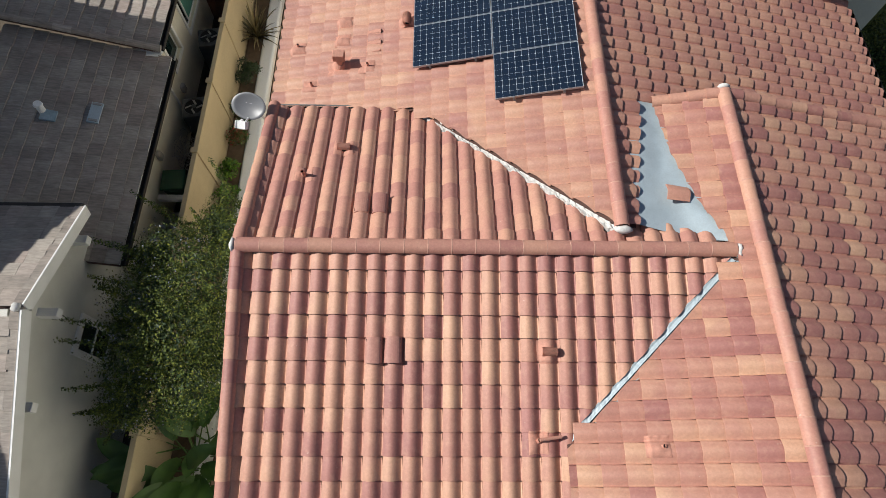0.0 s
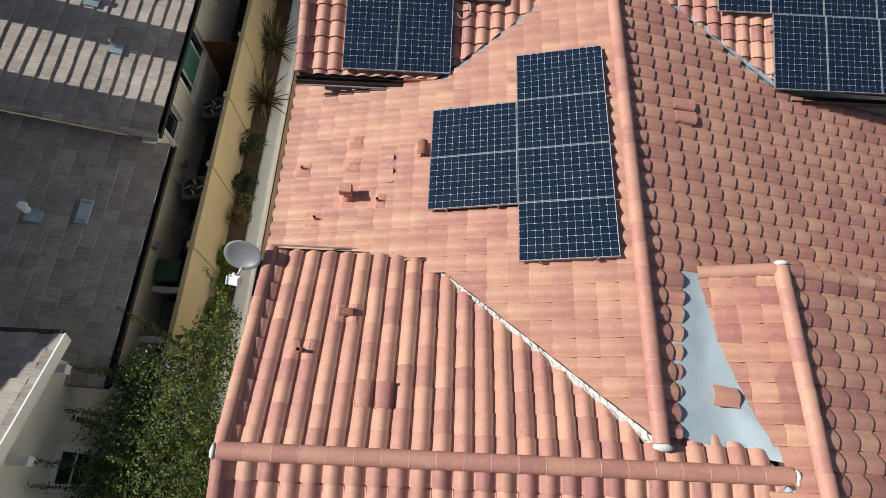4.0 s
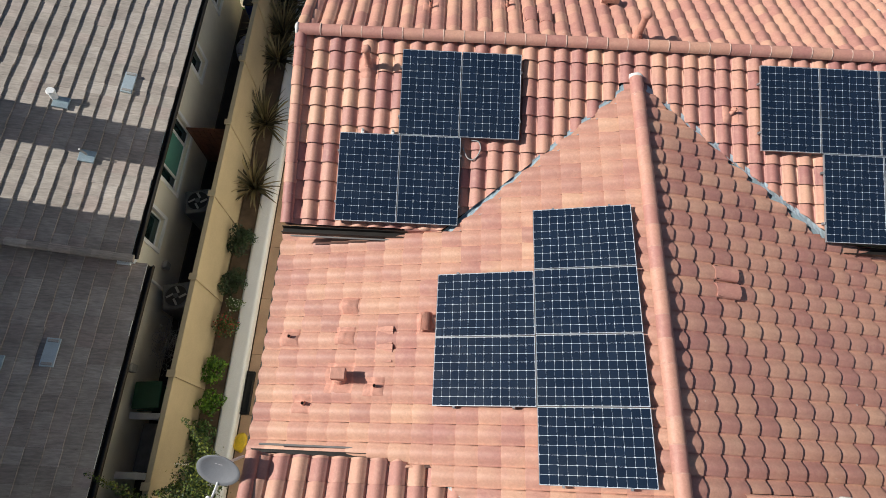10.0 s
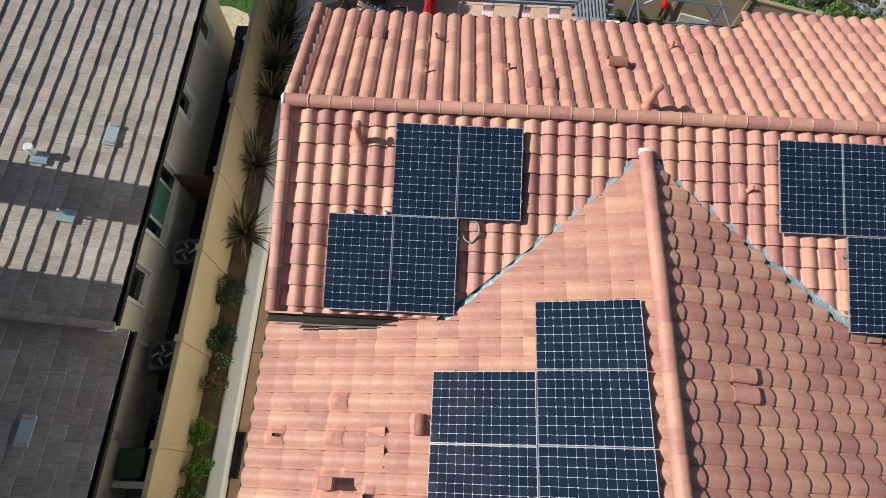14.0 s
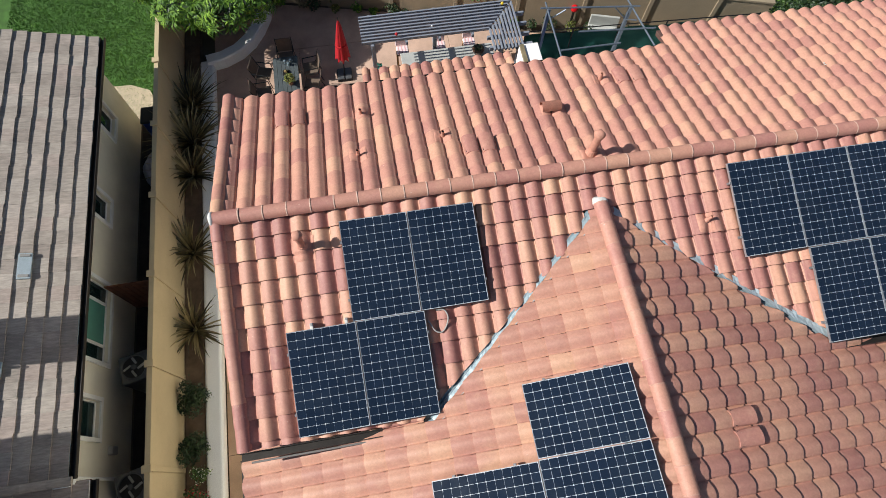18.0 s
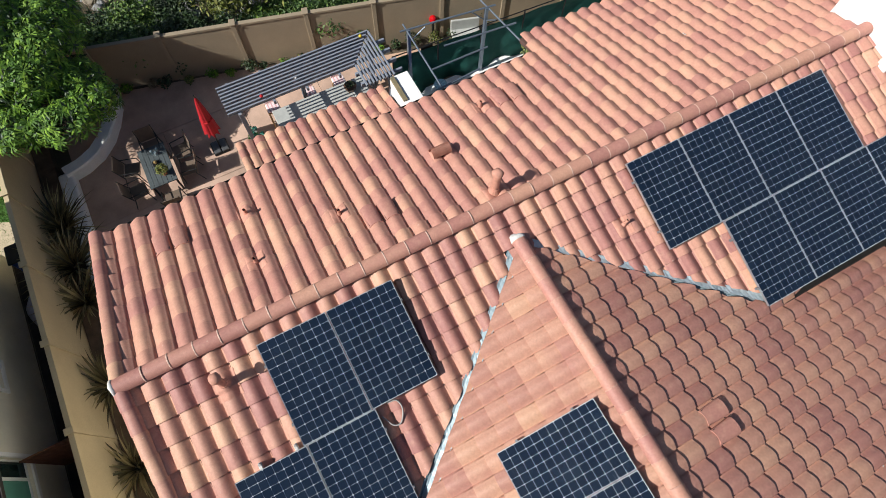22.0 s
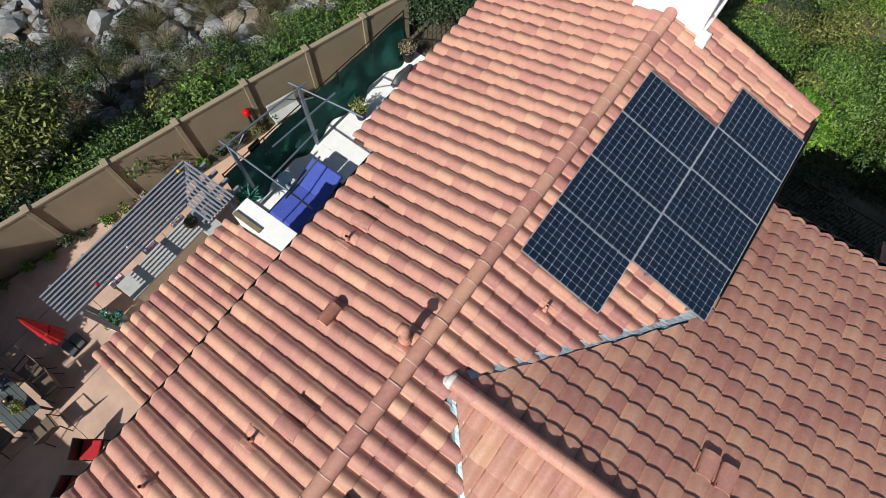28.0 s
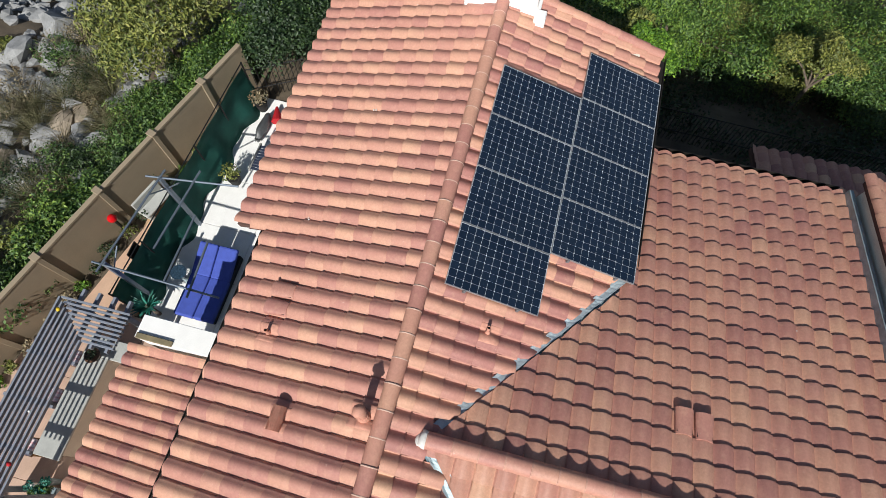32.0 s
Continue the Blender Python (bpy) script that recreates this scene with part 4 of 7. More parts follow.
def leaf_cloud(name, blobs, count, size, mat, seed, parent=None, label="", long=2.0, shell=0.45):
    """Many small folded leaves spread through and over the outline of some blobs of (x, y, z, rx, ry, rz)."""
    g = np.random.default_rng(seed)
    w = np.array([b[3] * b[4] + b[4] * b[5] + b[3] * b[5] for b in blobs])
    pick = g.choice(len(blobs), count, p=w / w.sum())
    B = np.array(blobs)[pick]
    d = g.normal(size=(count, 3))
    d /= np.linalg.norm(d, axis=1)[:, None]
    low = d[:, 2] < -0.3
    d[low, 2] *= -0.6
    d /= np.linalg.norm(d, axis=1)[:, None]
    r = 1 - shell * g.random(count) ** 1.8 + 0.14 * g.normal(size=count)
    c = B[:, :3] + d * B[:, 3:] * r[:, None]
    n = d + 0.8 * g.normal(size=(count, 3)) + (0, 0, 0.35)
    n /= np.linalg.norm(n, axis=1)[:, None]
    a = np.cross(n, g.normal(size=(count, 3)))
    a /= np.linalg.norm(a, axis=1)[:, None]
    b = np.cross(n, a)
    s = size * g.uniform(0.6, 1.35, count)[:, None]
    p = np.stack([c - a * s * long / 2, c + b * s * 0.5 + n * s * 0.12, c + a * s * long / 2, c - b * s * 0.5 + n * s * 0.12], 1).reshape(-1, 3)
    k = np.arange(count)[:, None] * 4
    fs = np.concatenate([k + (0, 1, 2), k + (0, 2, 3)], 1).reshape(-1, 3)
    return from_arrays(name, p.tolist(), fs.tolist(), mat, parent, label)


def branches(name, base, blobs, r, mat, parent, seed=0):
    """Tapered limbs from one base to each clump."""
    rnd = random.Random(seed)
    bm = bmesh.new()
    b0 = Vector(base)
    for b in blobs:
        end = Vector(b[:3])
        mid = b0.lerp(end, 0.5) + Vector((rnd.uniform(-0.15, 0.15), rnd.uniform(-0.15, 0.15), 0.1))
        tube(b0, mid, r, r * 0.6, 7, bm)
        tube(mid, end, r * 0.6, r * 0.2, 6, bm)
    return part(name, bm, mat, parent)


def shrub(name, label, category, x, y, z, w, h, mat, seed, count=900, size=0.05, group="", flowers=None, flower_count=60):
    rnd = random.Random(seed)
    e = empty(name, label, category, group)
    blobs = []
    for i in range(7):
        a = i * 0.9 + rnd.random()
        k = rnd.uniform(0.25, 0.6) * w
        blobs.append((x + math.cos(a) * k * 0.8, y + math.sin(a) * k * 0.8, z + h * rnd.uniform(0.35, 0.72), w * rnd.uniform(0.28, 0.46), w * rnd.uniform(0.28, 0.46), h * rnd.uniform(0.22, 0.34)))
    branches("stem", (x, y, z), blobs, 0.02, BARK, e, seed)
    leaf_cloud("foliage", blobs, count, size, mat, seed, e)
    if flowers:
        leaf_cloud("flowers", [(b[0], b[1], b[2] + 0.04, b[3] * 1.05, b[4] * 1.05, b[5] * 1.05) for b in blobs], flower_count, size * 0.9, flowers, seed + 9, e, long=1.1, shell=0.05)["kind"] = "stuff"
    return e


def blades(name, label, x, y, z, count, length, seed, mat=BLADE, width=0.045, droop=1.0, category="plant", group=""):
    """A rosette of long arching strap leaves."""
    rnd = random.Random(seed)
    e = empty(name, label, category, group)
    vs, fs = [], []
    for i in range(count):
        a, tilt, l = rnd.uniform(0, 6.283), rnd.uniform(0.15, 1.15), length * rnd.uniform(0.55, 1.1)
        out, side = Vector((math.cos(a), math.sin(a), 0)), Vector((-math.sin(a), math.cos(a), 0))
        p, k = Vector((x, y, z)) + out * rnd.uniform(0, 0.06), len(vs)
        n = 6
        for j in range(n):
            f = j / (n - 1)
            wv = width * (1 - f) ** 0.6 * (0.5 + f if f < 0.4 else 0.9)
            vs += [tuple(p + side * wv + Vector((0, 0, 0.008))), tuple(p), tuple(p - side * wv + Vector((0, 0, 0.008)))]
            ang = tilt + droop * f * f * 0.9
            p = p + (out * math.sin(ang) + Vector((0, 0, math.cos(ang)))) * l / (n - 1)
        for j in range(n - 1):
            q = k + 3 * j
            fs += [(q, q + 1, q + 4, q + 3), (q + 1, q + 2, q + 5, q + 4)]
    from_arrays("leaves", vs, fs, mat, e)
    part("crown_base", tube((x, y, z - 0.05), (x, y, z + 0.12), 0.09, 0.05, 8), BARK, e)
    return e


def tree(name, label, x, y, z, trunk_h, blobs, mat, seed, count, size, r=0.12, long=2.0):
    e = empty(name, label, "tree")
    part("trunk", tube((x, y, z), (x, y, z + trunk_h), r, r * 0.7, 10), BARK, e)
    branches("branchwork", (x, y, z + trunk_h * 0.9), blobs, r * 0.6, BARK, e, seed)
    leaf_cloud("crown", blobs, count, size, mat, seed, e, long=long)
    return e


# ---- ground ----
def wall_line(x):
    """The line of the back wall."""
    return 25.93 - 0.262 * x - 0.0016 * x * x


def ground_z(x, y):
    z = GZ - 0.02
    past = y - wall_line(x) - 0.6
    if past > 0:
        z -= min(2.2, past * 0.32) - 0.25 * noise.noise(Vector((x * 0.35, y * 0.35, 0))) * min(1, past)
    if x > 14.5:
        z -= min(5.0, (x - 14.5) * 0.5)
    return z


bm = bmesh.new()
bmesh.ops.create_grid(bm, x_segments=190, y_segments=190, size=95)
for v in bm.verts:
    v.co.z = ground_z(v.co.x, v.co.y)
EARTH = plain("dry_earth", (0.105, 0.082, 0.056), 0.95, vary=0.4, scale=1.2, bumps=0.6, fine=18)
ground = link("ground", bm, EARTH, smooth=True)
tagged(ground, "dry brown earth sloping away behind the garden wall", "ground", kind="structure")

# paved slabs
STRIP = plain("tan_concrete", (0.50, 0.33, 0.21), 0.85, vary=0.15, scale=1.4)


def slabs(name, label, mat, xs, ys, keep=None, top=0.03):
    base = tagged(link(name, box(xs[0] + 0.01, ys[0] + 0.01, GZ - 0.08, xs[-1] - 0.01, ys[-1] - 0.01, GZ + 0.004), SOIL), label, "paving", kind="structure")
    for x0, x1 in zip(xs, xs[1:]):
        for y0, y1 in zip(ys, ys[1:]):
            if keep and not keep((x0 + x1) / 2, (y0 + y1) / 2):
                continue
            part("slab", box(x0 + 0.005, y0 + 0.005, GZ - 0.02, x1 - 0.005, y1 - 0.005, GZ + top, 0.006), mat, base)
    return base


slabs("pavement", "tan concrete side path with scored joints", STRIP, [-5.39, -2.7], [-3, -1.4, 0.2, 1.8, 3.4, 5.0, 6.6, 8.2, 9.8, 11.4, 13.0, 14.6, 16.2, 17.8])
slabs("patio", "brown stained concrete patio with wide joints", CONCRETE, [-5.45, -2.6, 0.0, 2.6, 4.6], [17.8, 19.4, 22.0, 24.4], None)
bm = prism([(-5.44, 24.41), (4.58, 24.41), (4.58, wall_line(4.58) - 0.16), (1.0, wall_line(1.0) - 0.16), (-3.4, wall_line(-3.4) - 0.2), (-5.44, 26.2)], GZ - 0.08, GZ + 0.028)
tagged(link("patio_north", bm, CONCRETE), "brown stained concrete patio strip along the wall", "paving", kind="structure")
slabs("garden_path", "light tan concrete path beside the garden wall", plain("light_tan_concrete", (0.48, 0.32, 0.19), 0.85, vary=0.12), [4.62, 6.2, 7.8, 9.0], [22.45, 23.5])
slabs("pool_deck", "white painted deck beside the pool screen", WHITE, [4.6, 6.2, 7.8, 9.4, 11.0, 12.6], [16.75, 18.5, 20.2, 22.1], top=0.05)

# ---- side garden ----
CURB_WHITE = plain("smooth_white_render", (0.92, 0.92, 0.90), 0.4, vary=0.04, scale=1.0, bumps=0.0)
curb = tagged(link("planter_wall", box(-5.86, -3, GZ, -5.40, 24.1, -0.06, 0.09, segs=4), CURB_WHITE), "white rendered low planter wall with rounded top", "wall", kind="structure")
bed = tagged(link("planter_soil", box(-6.38, -3, GZ, -5.87, 26, -0.14), SOIL), "dark planting bed between wall and fence", "soil", kind="structure")
# curved seat wall at the corner of the patio
bm = bmesh.new()
arc = [(-5.6, 24.05), (-5.1, 24.15), (-4.6, 24.4), (-4.2, 24.8), (-3.9, 25.3), (-3.65, 25.9), (-3.6, 26.6)]
rows = []
for i, (x, y) in enumerate(arc):
    a, b = Vector(arc[max(0, i - 1)]), Vector(arc[min(len(arc) - 1, i + 1)])
    s = Vector((-(b - a).y, (b - a).x)).normalized() * 0.2
    rows.append([bm.verts.new((x + s.x * k, y + s.y * k, z)) for k, z in ((1, GZ), (1, 0.0), (0.8, 0.05), (-0.8, 0.05), (-1, 0.0), (-1, GZ))])
for r0, r1 in zip(rows, rows[1:]):
    for j in range(5):
        bm.faces.new((r0[j], r0[j + 1], r1[j + 1], r1[j]))
bmesh.ops.recalc_face_normals(bm, faces=bm.faces)
tagged(link("seat_wall", bm, WHITE, smooth=False), "curved white rendered seat wall at the patio corner", "wall", kind="structure")

# block fence along the side
fence = empty("side_fence", "tan rendered panel fence with capped posts", "fence")
posts = [-1.0, 1.45, 3.9, 6.4, 8.82, 11.22, 13.56, 15.83, 18.08, 20.35, 22.6, 24.9, 27.3]
for y0, y1 in zip(posts, posts[1:]):
    part("panel", box(-6.5, y0 + 0.06, GZ - 0.05, -6.41, y1 - 0.06, 1.72, 0.006), TAN, fence)
    part("coping", box(-6.52, y0 + 0.07, 1.72, -6.39, y1 - 0.07, 1.78, 0.008), TAN, fence)
for y in posts:
    p = part("post", box(-6.535, y - 0.06, GZ - 0.05, -6.375, y + 0.06, 1.8, 0.008), TAN, fence)
    part("post_cap", box(-6.56, y - 0.085, 1.8, -6.35, y + 0.085, 1.84, 0.01), TAN, p)

back_wall = empty("back_wall", "brown panel garden wall with capped posts", "wall")
BROWN = plain("brown_panel", (0.30, 0.24, 0.165), 0.9, vary=0.08, scale=1.5)
bx = [-7.9, -5.7, -3.5, -1.35, 0.85, 3.04, 5.13, 7.3, 9.36, 11.4, 13.12]
for x0, x1 in zip(bx, bx[1:]):
    a, b = Vector((x0, wall_line(x0), 0)), Vector((x1, wall_line(x1), 0))
    ang = math.degrees(math.atan2((b - a).y, (b - a).x))
    m, l = pose(a.x, a.y, 0, 0, 0, ang), (b - a).length
    part("panel", box(0.06, -0.045, GZ - 0.05, l - 0.06, 0.045, 1.42, 0.006, m=m), BROWN, back_wall)
    part("coping", box(0.07, -0.07, 1.42, l - 0.07, 0.07, 1.5, 0.008, m=m), BROWN, back_wall)
    p = part("post", box(-0.07, -0.1, GZ - 0.05, 0.07, 0.1, 1.52, 0.008, m=m), BROWN, back_wall)
    part("post_cap", box(-0.1, -0.13, 1.52, 0.1, 0.13, 1.57, 0.012, m=m), BROWN, p)

blades("flax_plant", "spiky bronze flax plant in the planting bed", -6.1, 22.2, -0.12, 130, 1.45, 1, group="flax plants in the bed")
blades("flax_plant", "spiky bronze flax plant in the planting bed", -6.1, 20.85, -0.12, 130, 1.5, 7, group="flax plants in the bed")
blades("flax_plant", "spiky bronze flax plant in the planting bed", -6.1, 19.7, -0.12, 110, 1.35, 2, group="flax plants in the bed")
blades("flax_plant", "spiky bronze flax plant in the planting bed", -6.12, 17.1, -0.12, 95, 1.25, 3, group="flax plants in the bed")
blades("flax_plant", "spiky bronze flax plant in the planting bed", -6.08, 14.8, -0.12, 85, 1.2, 4, group="flax plants in the bed")
BUSHES = "clipped bushes in the bed"
shrub("round_bush", "dark green clipped bush in the planting bed", "bush", -6.08, 12.85, -0.12, 0.62, 0.75, LEAF_DARK, 11, 1500, 0.035, BUSHES)
shrub("round_bush", "dark green clipped bush in the planting bed", "bush", -6.05, 11.65, -0.12, 0.55, 0.6, LEAF_DARK, 12, 1300, 0.035, BUSHES)
shrub("flower_bush", "small bush with white blossoms", "bush", -5.9, 11.05, -0.12, 0.3, 0.45, LEAF, 13, 300, 0.035, "", FLOWER_WHITE, 60)
shrub("flower_bush", "red flowering geranium bush by the low wall", "bush", -6.05, 10.45, -0.12, 0.5, 0.6, LEAF, 14, 600, 0.04, "", FLOWER_RED, 170)
for i, (x, y) in enumerate(((-6.0, 9.2), (-5.9, 8.45), (-5.95, 7.6), (-5.85, 6.7))):
    shrub("small_bush", "small bright green bush in the bed", "bush", x - 0.12, y, -0.12, 0.5, 0.55, LEAF_LIME if i < 2 else LEAF, 20 + i, 650, 0.045, "small green bushes")

# the tall flowering shrub and the paddle-leaved plant by the house corner
blobs = [(-5.2, 5.7, 2.3, 0.8, 0.8, 0.8), (-6.0, 5.2, 2.6, 0.9, 0.8, 0.9), (-5.1, 4.4, 3.0, 0.8, 0.9, 0.8), (-6.2, 4.1, 2.8, 0.9, 0.8, 0.9), (-5.3, 3.3, 3.1, 0.9, 0.9, 0.8), (-6.3, 3.0, 2.6, 0.9, 0.8, 0.8), (-5.0, 2.4, 2.7, 0.8, 0.8, 0.8), (-6.0, 2.1, 2.3, 0.8, 0.7, 0.8), (-5.3, 6.6, 1.9, 0.5, 0.6, 0.7), (-6.7, 5.4, 2.2, 0.5, 0.45, 0.5), (-6.7, 1.9, 2.0, 0.6, 0.5, 0.6), (-4.6, 3.4, 2.6, 0.6, 1.2, 0.8), (-5.7, 3.6, 1.4, 1.1, 1.8, 0.8)]
e = tree("plumbago_shrub", "large leafy shrub with pale blue blossoms against the fence", -5.5, 4.0, GZ, 1.0, blobs, LEAF_SHRUB, 31, 42000, 0.027, 0.06)
# darker leaves deep inside, so the shade of the gaps is in their colour
leaf_cloud("inner_shade_foliage", [(b[0], b[1], b[2] - 0.15, b[3] * 0.8, b[4] * 0.8, b[5] * 0.8) for b in blobs], 5000, 0.06, LEAF_DARK, 33, e)
leaf_cloud("blossoms", [(b[0] - 0.05, b[1], b[2] + 0.02, b[3] * 1.04, b[4] * 1.04, b[5] * 1.04) for b in blobs if b[0] < -5.8], 700, 0.03, FLOWER_BLUE, 32, e, long=1.1, shell=0.04)
rnd = random.Random(18)
tips = []
for i in range(90):
    b = rnd.choice(blobs)
    out = Vector((rnd.gauss(0, 1), rnd.gauss(0, 1), rnd.uniform(0.2, 1.3))).normalized()
    root = Vector(b[:3]) + Vector((out.x * b[3], out.y * b[4], out.z * b[5])) * 0.8
    tips += [(*(root + out * 0.075 * k), 0.085 - 0.008 * k, 0.085 - 0.008 * k, 0.07) for k in range(7)]
leaf_cloud("outer_foliage", tips, 16000, 0.03, LEAF_SHRUB, 34, e, shell=0.9)
rnd = random.Random(8)
for i, (x, y, z, dx, dy) in enumerate(((-6.6, 3.4, 2.2, -1.1, 0.1), (-6.6, 5.2, 2.2, -0.9, 0.1), (-6.5, 4.4, 2.1, -0.8, 0.05), (-5.3, 6.8, 1.7, -0.1, 0.9), (-6.2, 6.0, 2.0, -0.7, 0.6), (-6.6, 2.4, 1.9, -0.7, -0.3), (-6.7, 3.1, 2.1, -0.9, -0.05))):
    a, b = Vector((x + 0.5, y, z + 0.5)), Vector((x + dx, y + dy, z + 1.35))
    part("spray_stem", tube(a, b, 0.012, 0.004, 6), BARK, e)
    leaf_cloud("spray", [(*a.lerp(b, k / 17), 0.16 - 0.006 * k, 0.16 - 0.006 * k, 0.1) for k in range(18)], 700, 0.028, LEAF_SHRUB, 40 + i, e, shell=0.9)["kind"] = "stuff"

e = empty("bird_of_paradise", "broad paddle-leaved plant with glossy green leaves", "plant")
rnd = random.Random(3)
for i in range(44):
    a, tilt, l = rnd.uniform(0, 6.28), rnd.uniform(0.2, 1.0), rnd.uniform(0.85, 1.3)
    out, side = Vector((math.cos(a), math.sin(a), 0)), Vector((-math.sin(a), math.cos(a), 0))
    base = Vector((-5.55 + rnd.uniform(-0.5, 0.5), 0.95 + rnd.uniform(-0.5, 0.5), GZ))
    p = base + (out * math.sin(tilt) + Vector((0, 0, math.cos(tilt)))) * l * 1.15
    stem = part("leaf_stalk", tube(base, p, 0.025, 0.014, 6), PADDLE, e)
    bm, rows, n = bmesh.new(), [], 8
    for j in range(n):
        f = j / (n - 1)
        wv = 0.21 * math.sin(math.pi * min(1, 0.06 + f * 0.94)) ** 0.7 + 0.004
        ang = tilt + 0.35 + f * 0.8
        rows.append([bm.verts.new(p + side * wv * k + Vector((0, 0, abs(k) * wv * 0.35))) for k in (-1, -0.5, 0, 0.5, 1)])
        p = p + (out * math.sin(ang) + Vector((0, 0, math.cos(ang)))) * l / (n - 1)
    for r0, r1 in zip(rows, rows[1:]):
        for j in range(4):
            bm.faces.new((r0[j], r0[j + 1], r1[j + 1], r1[j]))
    part("leaf", bm, PADDLE, stem, smooth=True)

# satellite dish on its mast at the corner of the eave
DISH = plain("grey_dish", (0.17, 0.175, 0.185), 0.4, vary=0.06)
dish = empty("satellite_dish", "grey oval satellite dish on a white arm at the eave", "satellite dish")
dm = look((-3.38, 6.76, 6.36), (-3.46, 6.28, 6.98))
bm = bmesh.new()
rows = []
for k in range(6):
    f = k / 5
    rows.append([bm.verts.new(dm @ Vector((0.33 * f * math.cos(i * math.pi / 18), 0.25 * f * math.sin(i * math.pi / 18), -0.07 * f * f))) for i in range(36)] if k else [bm.verts.new(dm @ Vector((0, 0, 0)))])
for i in range(36):
    bm.faces.new((rows[0][0], rows[1][i], rows[1][(i + 1) % 36]))
    for k in range(1, 5):
        bm.faces.new((rows[k][i], rows[k + 1][i], rows[k + 1][(i + 1) % 36], rows[k][(i + 1) % 36]))
bmesh.ops.recalc_face_normals(bm, faces=bm.faces)
bmesh.ops.solidify(bm, geom=bm.faces[:], thickness=0.006)
reflector = part("reflector", bm, DISH, dish, smooth=True)
PRINT = plain("pale_print", (0.6, 0.55, 0.56), 0.5)
part("logo_bar", box(-0.06, 0.0, -0.002, 0.07, 0.045, 0.002, m=dm @ pose(-0.03, 0.05, -0.008)), PRINT, reflector)
part("logo_bar", box(0.0, 0.0, -0.002, 0.07, 0.03, 0.002, m=dm @ pose(0.06, 0.05, -0.012)), PRINT, reflector)
part("mast", tube((-3.28, 6.95, 5.7), (-3.38, 6.8, 6.3), 0.022, segs=10), WHITE, dish)
part("feed_arm", tube(dm @ Vector((0, -0.22, -0.05)), dm @ Vector((-0.05, -0.32, -0.38)), 0.018, segs=8), WHITE, dish)
part("receiver", box(-0.13, -0.38, -0.46, 0.05, -0.28, -0.37, 0.02, m=dm), WHITE, dish)
part("receiver_horn", tube(dm @ Vector((0.0, -0.32, -0.4)), dm @ Vector((0.0, -0.26, -0.31)), 0.03, 0.035, 10), WHITE, dish)

# things on the low wall and path
tray = empty("boot_tray", "long black plastic tray lying on the path", "tray")
part("tray_floor", box(-5.42, 8.22, -0.34, -5.2, 9.3, -0.31, 0.02), BLACK, tray)
for x0, y0, x1, y1 in ((-5.44, 8.2, -5.4, 9.32), (-5.22, 8.2, -5.18, 9.32), (-5.4, 8.2, -5.22, 8.26), (-5.4, 9.26, -5.22, 9.32)):
    part("tray_rim", box(x0, y0, -0.37, x1, y1, -0.24, 0.012), BLACK, tray)
YELLOW = plain("yellow_plastic", (0.75, 0.5, 0.02), 0.4, vary=0.15, scale=9)
bag = link("yellow_bag", lump(bmesh.new(), (-5.25, 7.5, GZ + 0.14), 0.2, 4, (0.8, 1.2, 0.6), 3), YELLOW, smooth=True)
tagged(bag, "crumpled yellow plastic sack on the path", "bag")
rack = empty("towel_rail", "thin white metal hanging rail beside the low wall", "rail")
for z in (0.62, 0.86):
    part("bar", tube((-6.35, 6.9, z), (-5.2, 6.9, z), 0.012, segs=8), WHITE, rack)
part("upright", tube((-5.35, 6.9, 0.3), (-5.35, 6.9, 0.9), 0.014, segs=8), WHITE, rack)

# ---- the neighbour's houses ----
def shake(name, single):
    m, nt, b = nodes_of(name, 0.9)
    own = random_of(nt, single)
    col = ramp(nt, own, [(0.0, (0.30, 0.262, 0.232)), (0.3, (0.345, 0.307, 0.27)), (0.65, (0.385, 0.348, 0.308)), (0.85, (0.375, 0.312, 0.277)), (1.0, (0.425, 0.388, 0.348))])
    grain = tex(nt, 5.0, 5, "World", stretch=(1.0, 5.0, 1.0))
    stain = tex(nt, 1.7, 5, "World")
    col = blend(nt, col, ramp(nt, stain, [(0.3, (0.78, 0.77, 0.76)), (0.7, (1.18, 1.17, 1.15))]), 0.8, "MULTIPLY")
    col = blend(nt, col, ramp(nt, grain, [(0.3, (0.7, 0.7, 0.7)), (0.7, (1.25, 1.22, 1.2))]), 0.8, "MULTIPLY")
    nt.links.new(col, b.inputs["Base Color"])
    bump(nt, b, grain, 0.5, 0.012)
    return m


SHAKE, SHAKE_STUFF = shake("grey_shake_tile", True), shake("grey_shake_field", False)
FLAT_V = [(0.001, -0.03, 0.008), (0.339, -0.03, 0.008), (0.339, 0.325, 0.055), (0.001, 0.325, 0.055), (0.336, 0.325, 0.0), (0.004, 0.325, 0.0), (0.004, -0.03, -0.01), (0.336, -0.03, -0.01)]
FLAT_F = [(0, 3, 2, 1), (3, 5, 4, 2), (0, 6, 5, 3), (1, 2, 4, 7)]
FLAT_F = [tuple(reversed(f)) for f in FLAT_F]
FLAT_MESH = mesh_of("tile", FLAT_V, FLAT_F, SHAKE)


